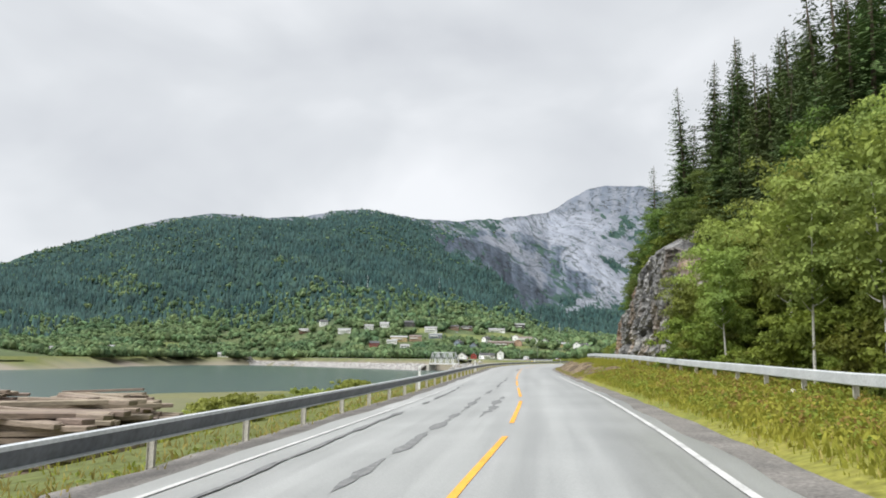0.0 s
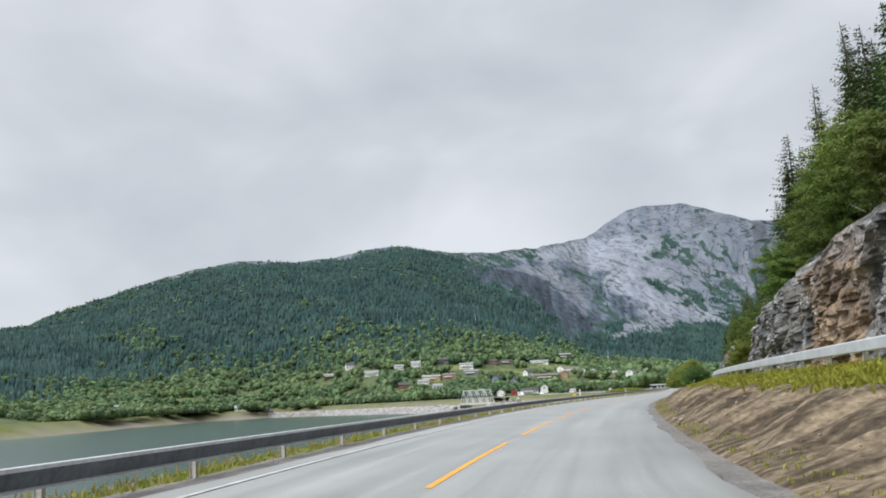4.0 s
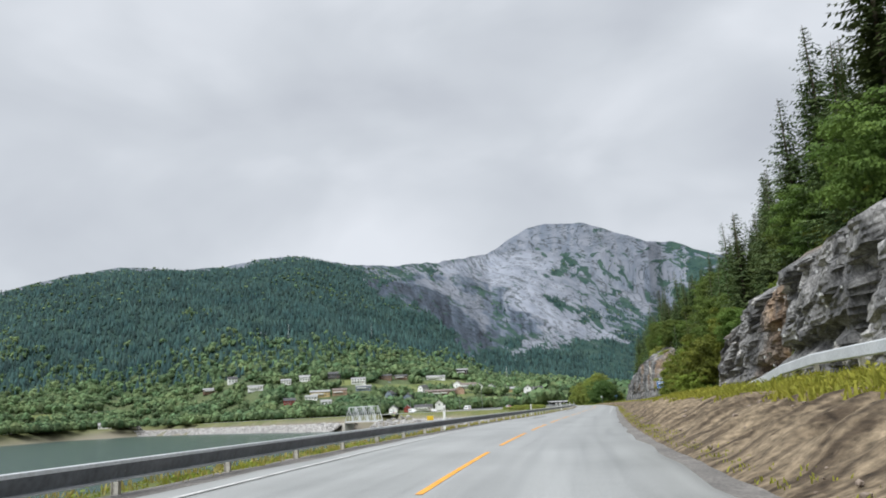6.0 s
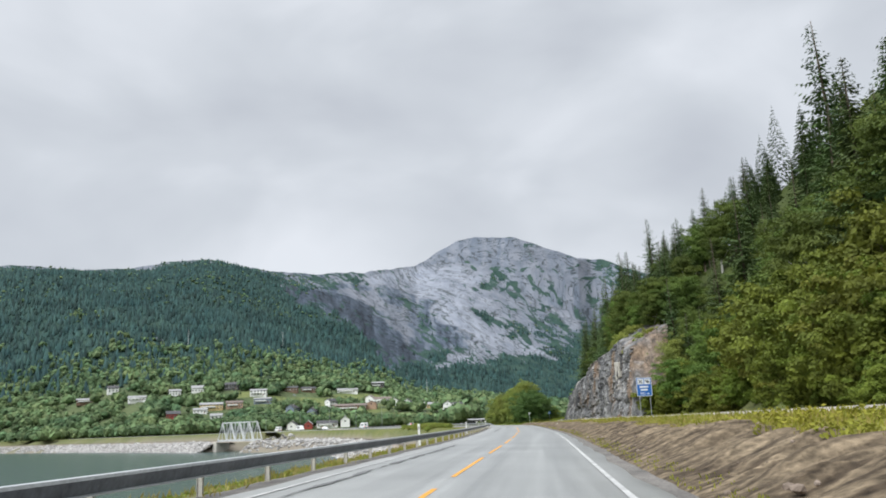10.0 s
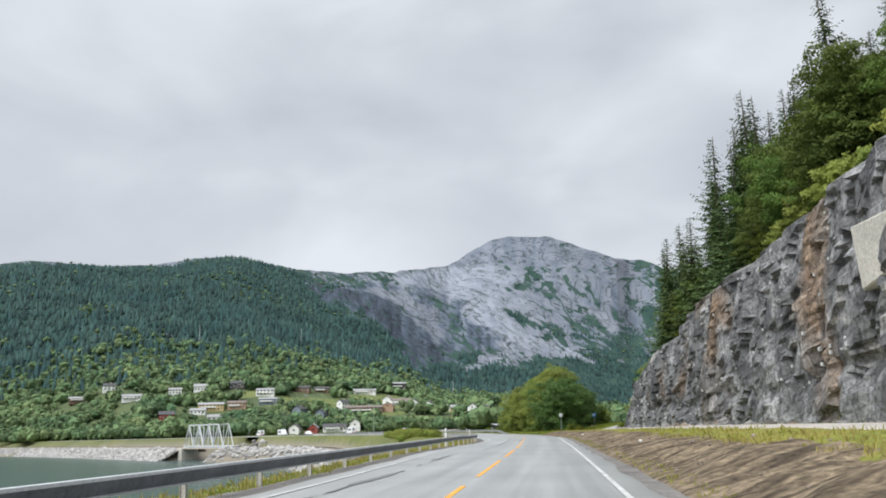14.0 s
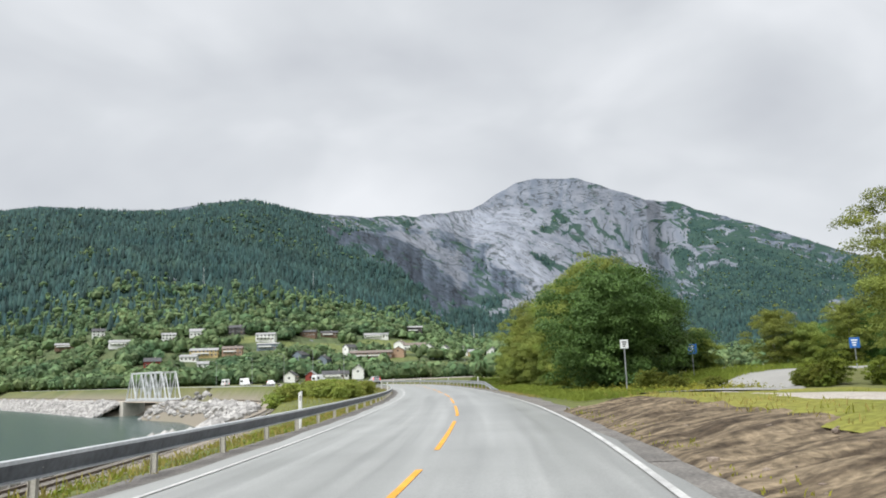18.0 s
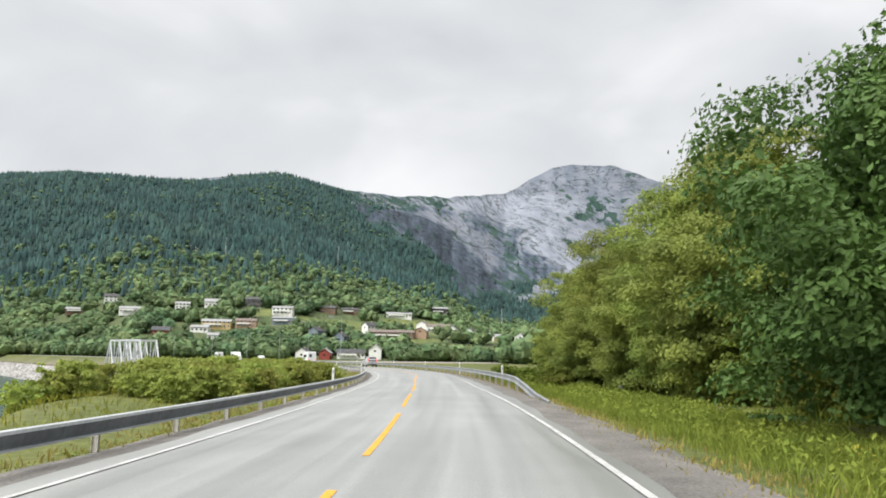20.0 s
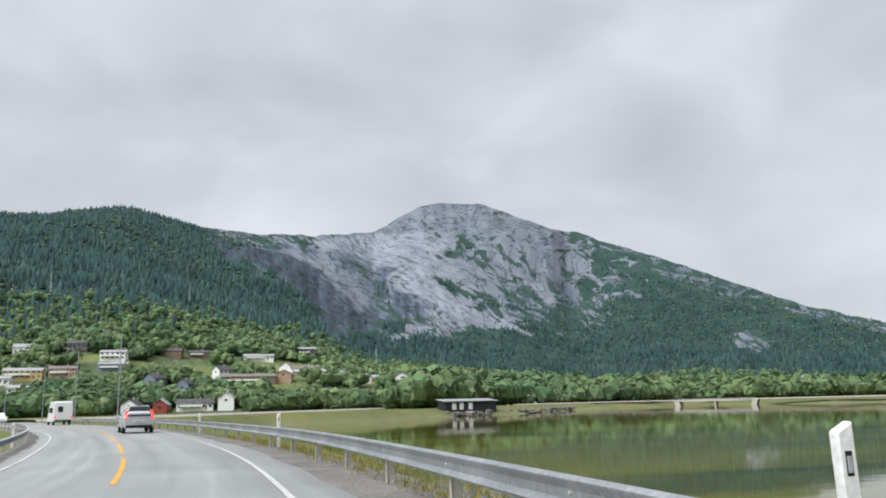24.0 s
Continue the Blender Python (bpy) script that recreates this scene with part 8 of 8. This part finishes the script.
for sx, sy in [(-27.5, 49), (-28, 55.5), (-29, 62), (-29.5, 69), (-32.5, 50), (-33.5, 57), (-34.5, 64), (-38.5, 60), (-39.5, 67), (-17.5, 33.5), (-18.2, 38), (-19.2, 42.5), (-20, 47.5), (-21.5, 35), (-22.5, 41)]:
    z0 = float(ground_z(np.array([sx]), np.array([sy]))[0])
    z0 = max(z0, -8.6)
    st = empty("timber_stack", pose(sx, sy, z0, 0, 0, tr_.uniform(-35, 25)), "untidy stack of weathered rough-sawn timber on the shore", "timber stack", "timber stacks on the shore")
    hgt = tr_.randint(10, 15) if sx > -24 else tr_.randint(8, 12)
    for lv in range(hgt):
        for col in range(4):
            if lv > hgt - 4 and tr_.random() < 0.35:
                continue
            put("plank", PLANK[(lv + col) % 3], st, pose(tr_.uniform(-0.9, 0.9), -1.0 + 0.68 * col + tr_.uniform(-0.1, 0.1), 0.1 + 0.26 * lv, tr_.uniform(-3, 3), tr_.uniform(-2, 2), tr_.uniform(-9, 9) * (1 + (lv > hgt - 3) * 3)))


# ---- grass and weeds ----
def tufts(name, s, o, zf, hmin, hmax, per, mat, label, seed, spread=0.12, wide=1.0):
    r_ = np.random.RandomState(seed)
    n = len(s)
    c = at_road(np.repeat(s, per), np.repeat(o, per), 0.0)
    c[:, :2] += r_.normal(0, spread, (n * per, 2))
    c[:, 2] += np.repeat(zf, per)
    h = r_.uniform(hmin, hmax, n * per) * np.repeat(r_.uniform(0.6, 1.2, n), per)
    a = r_.uniform(0, 6.28, n * per)
    w = (0.012 + 0.03 * h) * wide
    lean = r_.normal(0, 0.35, (n * per, 2)) * h[:, None]
    side = np.stack([np.cos(a) * w, np.sin(a) * w, 0 * a], 1)
    tip = c + np.column_stack([lean, h])
    midp = c + np.column_stack([lean * 0.35, h * 0.6])
    V = np.stack([c - side, c + side, midp + side * 0.8, tip, midp - side * 0.8], 1).reshape(-1, 3)
    i = np.arange(n * per)[:, None] * 5
    return put(name, mesh_from(name, V, np.hstack([i, i + 1, i + 2, i + 3, i + 4]), [mat]), label=label, category="grass", kind="stuff")


M_STRAW = material("dry_grass", (0.26, 0.22, 0.07), 0.85, 0.15, scale=0.5, second=(0.42, 0.36, 0.12), detail=(0.9, 0.4), fine=5, transl=0.25)
M_WEED = material("yellow_green_weeds", (0.16, 0.19, 0.028), 0.8, 0.2, scale=0.4, second=(0.33, 0.30, 0.045), detail=(0.9, 0.4), fine=5, transl=0.25)
M_RUST = material("rusty_sorrel", (0.16, 0.10, 0.03), 0.8, 0.2, scale=0.4, second=(0.30, 0.21, 0.06), detail=(0.9, 0.4), fine=5, transl=0.25)


def weeds(name, s, o, z, tall, per, mat, label, seed, leaf=0.05):
    """Low leafy plants: each a clump of small leaves on all sides."""
    r_ = np.random.RandomState(seed)
    n = len(s)
    c = np.repeat(at_road(s, o, 0.0), per, 0)
    size = np.repeat(r_.uniform(0.45, 1.2, n), per)
    d = rand_dirs(r_, n * per)
    d[:, 2] = np.abs(d[:, 2])
    c[:, :2] += d[:, :2] * (0.20 * size * r_.rand(n * per) ** 0.5)[:, None]
    c[:, 2] += np.repeat(z, per) + tall * size * r_.rand(n * per) * (1.1 - 0.6 * np.hypot(d[:, 0], d[:, 1]))
    nrm = d + 0.6 * rand_dirs(r_, n * per)
    nrm /= np.linalg.norm(nrm, axis=1)[:, None]
    a = np.cross(nrm, rand_dirs(r_, n * per))
    a *= (leaf * r_.uniform(0.6, 1.5, n * per) / (np.linalg.norm(a, axis=1) + 1e-6))[:, None]
    put(name, quads_mesh(name, c, a, np.cross(nrm, a) * 0.5, mat, 0.2), label=label, category="weeds", kind="stuff")


M_LUSH = material("lush_grass", (0.14, 0.20, 0.035), 0.85, 0.15, scale=0.5, second=(0.27, 0.31, 0.055), detail=(0.9, 0.5), fine=6, transl=0.3)
gr = np.random.RandomState(12)


def scatter(n, y0, y1, o0, o1):
    y = gr.uniform(y0, y1, n)
    return s_of_y(y), gr.uniform(o0, o1, n), y


s, o, y = scatter(11000, -20, 540, -7.2, -4.75)
tufts("verge_grass", s, o, -0.15 - 0.10 * np.maximum(-o - 5.2, 0), 0.05, 0.16, 5, M_BLADE, "rough green grass along the verge", 1)
s, o, y = scatter(5000, -20, 540, -6.4, -4.6)
tufts("verge_straw", s, o, np.full(len(s), -0.15), 0.06, 0.24, 4, M_STRAW, "dry yellow grass along the verge", 2)
s, o, y = scatter(9000, -15, 64, 5.0, 12.5)
tufts("bank_grass", s, o, shelf_z(y, o) + 0.03, 0.04, 0.14, 6, M_BLADE, "low weeds and grass on the bank", 3, 0.2)
s, o, y = scatter(1500, -15, 66, 4.9, 10.5)
tufts("bank_straw", s, o, shelf_z(y, o) + 0.03, 0.05, 0.18, 4, M_STRAW, "dry yellow grass on the bank", 13, 0.2)
s, o, y = scatter(12000, 60, 430, 7.5, 14.5)
k = ~((o > 10.0) & (o < 13.2) & (y > 198)) & ((y < 310) | (gr.rand(12000) < 0.35)) & ((y < 375) | (gr.rand(12000) < 0.25))
tufts("shelf_grass", s[k], o[k], (shelf_z(y, o) + 0.03)[k], 0.06, 0.24, 5, M_BLADE, "weeds and grass on the shelf", 4, 0.18)
s, o, y = scatter(5000, 60, 430, 7.3, 9.2)
k = (y < 350) | (gr.rand(5000) < 0.3)
s, o, y = s[k], o[k], y[k]
tufts("shelf_straw", s, o, shelf_z(y, o) + 0.03, 0.05, 0.2, 4, M_STRAW, "yellow grass on the edge of the shelf", 5, 0.15)
s, o, y = scatter(7000, -15, 70, 5.2, 11.5)
tufts("bank_weeds", s, o, shelf_z(y, o) + 0.02, 0.05, 0.2, 6, M_WEED, "leafy yellow-green weeds on the bank", 16, 0.16, 2.4)
s, o, y = scatter(5500, 60, 240, 7.3, 9.4)
tufts("shelf_weeds", s, o, shelf_z(y, o) + 0.02, 0.08, 0.34, 6, M_WEED, "leafy yellow-green weeds along the edge of the shelf", 15, 0.2, 2.0)
s, o, y = scatter(1500, 60, 420, 4.5, 5.2)
k = (y < 300) | (gr.rand(1500) < 0.5)
s, o, y = s[k], o[k], y[k]
tufts("edge_weeds", s, o, np.maximum(0.02, shelf_z(y, o)) + 0.03, 0.03, 0.10, 5, M_BLADE, "low weeds along the edge of the asphalt", 6, 0.1)
s, o, y = scatter(7000, 426, 506, 5.9, 10.0)
tufts("bay_grass", s, o, ground_z(*at_road(s, o).T[:2]) + 0.0, 0.10, 0.36, 6, M_LUSH, "tall grass below the trees", 7, 0.2, 0.6)
s, o, y = scatter(2600, 443, 458, 12, 36)
gxy = at_road(s, o).T[:2]
k = gxy[1] - 443.5 > (gxy[0] - 110.5) * 0.62
tufts("side_road_grass", s[k], o[k], ground_z(gxy[0], gxy[1])[k], 0.15, 0.6, 6, M_LUSH, "tall grass and weeds beside the side road", 27, 0.2, 0.9)
s, o, y = scatter(2600, 440, 560, 4.6, 6.5)
tufts("rail_grass", s, o, np.full(len(s), -0.12), 0.05, 0.17, 4, M_STRAW, "dry grass below the guard rail", 8, 0.15)
s, o, y = scatter(9000, -20, 540, -15, -6.8)
tufts("slope_grass", s, o, ground_z(*at_road(s, o).T[:2]) - camber(y, o), 0.07, 0.26, 5, M_BLADE, "long grass on the slope to the railway", 9, 0.25)


s, o, y = scatter(1700, -15, 68, 5.4, 11)
weeds("bank_plants", s, o, shelf_z(y, o) + 0.02, 0.3, 16, M_LUSH, "low green leafy plants on the bank", 47, 0.055)
s, o, y = scatter(2000, -15, 68, 5.4, 11)
weeds("bank_herbs", s, o, shelf_z(y, o) + 0.02, 0.34, 16, M_WEED, "leafy yellow-green herbs on the bank", 41, 0.055)
s, o, y = scatter(1100, -15, 68, 5.6, 11)
weeds("bank_sorrel", s, o, shelf_z(y, o) + 0.02, 0.42, 14, M_RUST, "rust-brown sorrel among the grass", 42, 0.045)
s, o, y = scatter(2600, 62, 260, 7.2, 9.6)
weeds("shelf_herbs", s, o, shelf_z(y, o) + 0.02, 0.38, 14, M_WEED, "leafy yellow-green herbs on the shelf", 43, 0.06)
s, o, y = scatter(2600, -20, 540, -6.6, -4.95)
weeds("verge_herbs", s, o, -0.16 - 0.10 * np.maximum(-o - 5.2, 0), 0.22, 12, M_LUSH, "low leafy plants along the verge", 44, 0.045)
s, o, y = scatter(2400, 428, 506, 6.4, 11)
weeds("bay_herbs", s, o, ground_z(*at_road(s, o).T[:2]) - camber(y, o), 0.5, 14, M_LUSH, "tall leafy weeds below the trees", 45, 0.06)
s, o, y = scatter(900, 428, 446, 8, 16)
weeds("junction_herbs", s, o, ground_z(*at_road(s, o).T[:2]) - camber(y, o), 0.6, 14, M_WEED, "yellow-green weeds beside the side road", 46, 0.06)

# ---- small things: litter below the rail, fence posts and a mast, boats by the shed ----
M_LITTER = material("white_plastic_litter", (0.70, 0.69, 0.66), 0.6, 0.4, scale=9, second=(0.80, 0.79, 0.77), detail=(0.6, 0.3), fine=40)
for y, o, sz in [(25.5, 9.0, 0.17), (151, 8.3, 0.08), (352, 6.4, 0.09), (392, 5.9, 0.10), (399, 6.6, 0.08)]:
    p = at_road(SY(y), o, float(shelf_z(y, o)) + 0.05)
    bm = bmesh.new()
    bmesh.ops.create_icosphere(bm, subdivisions=2, radius=sz)
    rr = random.Random(int(y))
    for v in bm.verts:
        v.co = Vector((v.co.x * rr.uniform(0.7, 1.3), v.co.y * rr.uniform(0.7, 1.3), max(-0.06, v.co.z * rr.uniform(0.3, 0.9))))
    tagged(part("litter", bm, M_LITTER, None, m=pose(p[0], p[1], p[2], 0, 0, y * 7)), "crumpled white plastic litter lying on the bank", "litter")


def fence_post(m):
    f = empty("fence_post", m, "short weathered wooden fence post beside the railway", "fence post", "fence posts along the railway")
    bm = bmesh.new()
    bar(bm, (0, 0, -0.4), (0, 0, 1.25), 0.06, 0.05, 7)
    part("post", bm, M_BARK, f)
    bm = bmesh.new()
    bar(bm, (0, 0, 1.25), (0, 0, 1.33), 0.05, 0.005, 7)
    part("tip", bm, M_BARK, f)
    return f


f0 = None
for k in range(34):
    sv = 40 + 12.0 * k
    p = at_rail(sv, 4.6)
    m = pose(p[0], p[1], float(ground_z(np.array([p[0]]), np.array([p[1]]))[0]), random.uniform(-4, 4), random.uniform(-4, 4), 0)
    if f0 is None:
        f0 = fence_post(m)
    else:
        copy_thing(f0, m)


def mast(x, y, h):
    t = empty("lattice_mast", pose(x, y, float(land_z(x, y)) - 0.5), "slender grey lattice mast on the wooded slope", "mast")
    for k in range(3):
        a, b_ = 2.1 * k, 2.1 * (k + 1)
        bm = bmesh.new()
        bar(bm, (math.cos(a) * 1.1, math.sin(a) * 1.1, 0), (math.cos(a) * 0.25, math.sin(a) * 0.25, h), 0.10, 0.06, 5)
        part("leg", bm, M_TRUSS, t)
        for j in range(8):
            f, g = j / 8, (j + 1) / 8
            r0, r1 = 1.1 - 0.85 * f, 1.1 - 0.85 * g
            bm = bmesh.new()
            bar(bm, (math.cos(a) * r0, math.sin(a) * r0, h * f), (math.cos(b_) * r1, math.sin(b_) * r1, h * g), 0.05, 0.05, 4)
            part("brace", bm, M_TRUSS, t)
    return t


for b_, r_ in [(-14.6, 900), (7.4, 800), (-5.8, 980)]:
    mast(MC[0] + r_ * math.sin(math.radians(b_)), MC[1] + r_ * math.cos(math.radians(b_)), 26)


def rowing_boat(m, paint, label):
    b_ = empty("rowing_boat", m, label, "boat", "boats by the shed")
    bm = bmesh.new()
    rings = []
    for x, w, z in [(-2.3, 0.55, 0.5), (-1.2, 0.8, 0.42), (0.3, 0.85, 0.42), (1.6, 0.55, 0.52), (2.5, 0.05, 0.7)]:
        rings.append([bm.verts.new(c) for c in ((x, -w, z), (x, -w * 0.7, 0.05), (x, 0, -0.08), (x, w * 0.7, 0.05), (x, w, z), (x, w * 0.9, z - 0.03), (x, 0, 0.04), (x, -w * 0.9, z - 0.03))])
    for a, c in zip(rings[:-1], rings[1:]):
        for i in range(8):
            bm.faces.new([a[i], c[i], c[(i + 1) % 8], a[(i + 1) % 8]])
    bm.faces.new(rings[0])
    bm.faces.new(rings[-1][::-1])
    bmesh.ops.recalc_face_normals(bm, faces=bm.faces)
    part("hull", bm, paint, b_)
    for x in (-0.9, 0.5):
        bm = bmesh.new()
        box(bm, x - 0.12, x + 0.12, -0.72, 0.72, 0.28, 0.33, 0.01)
        part("thwart", bm, M_TIMBER, b_)
    return b_


rowing_boat(pose(196, 842.5, BAY_Z + 0.1, 0, 0, 35), M_WALLW, "small white rowing boat moored on the bay")
rowing_boat(pose(204, 846.5, BAY_Z + 0.1, 0, 0, 15), M_WALLB, "small grey-blue rowing boat moored on the bay")
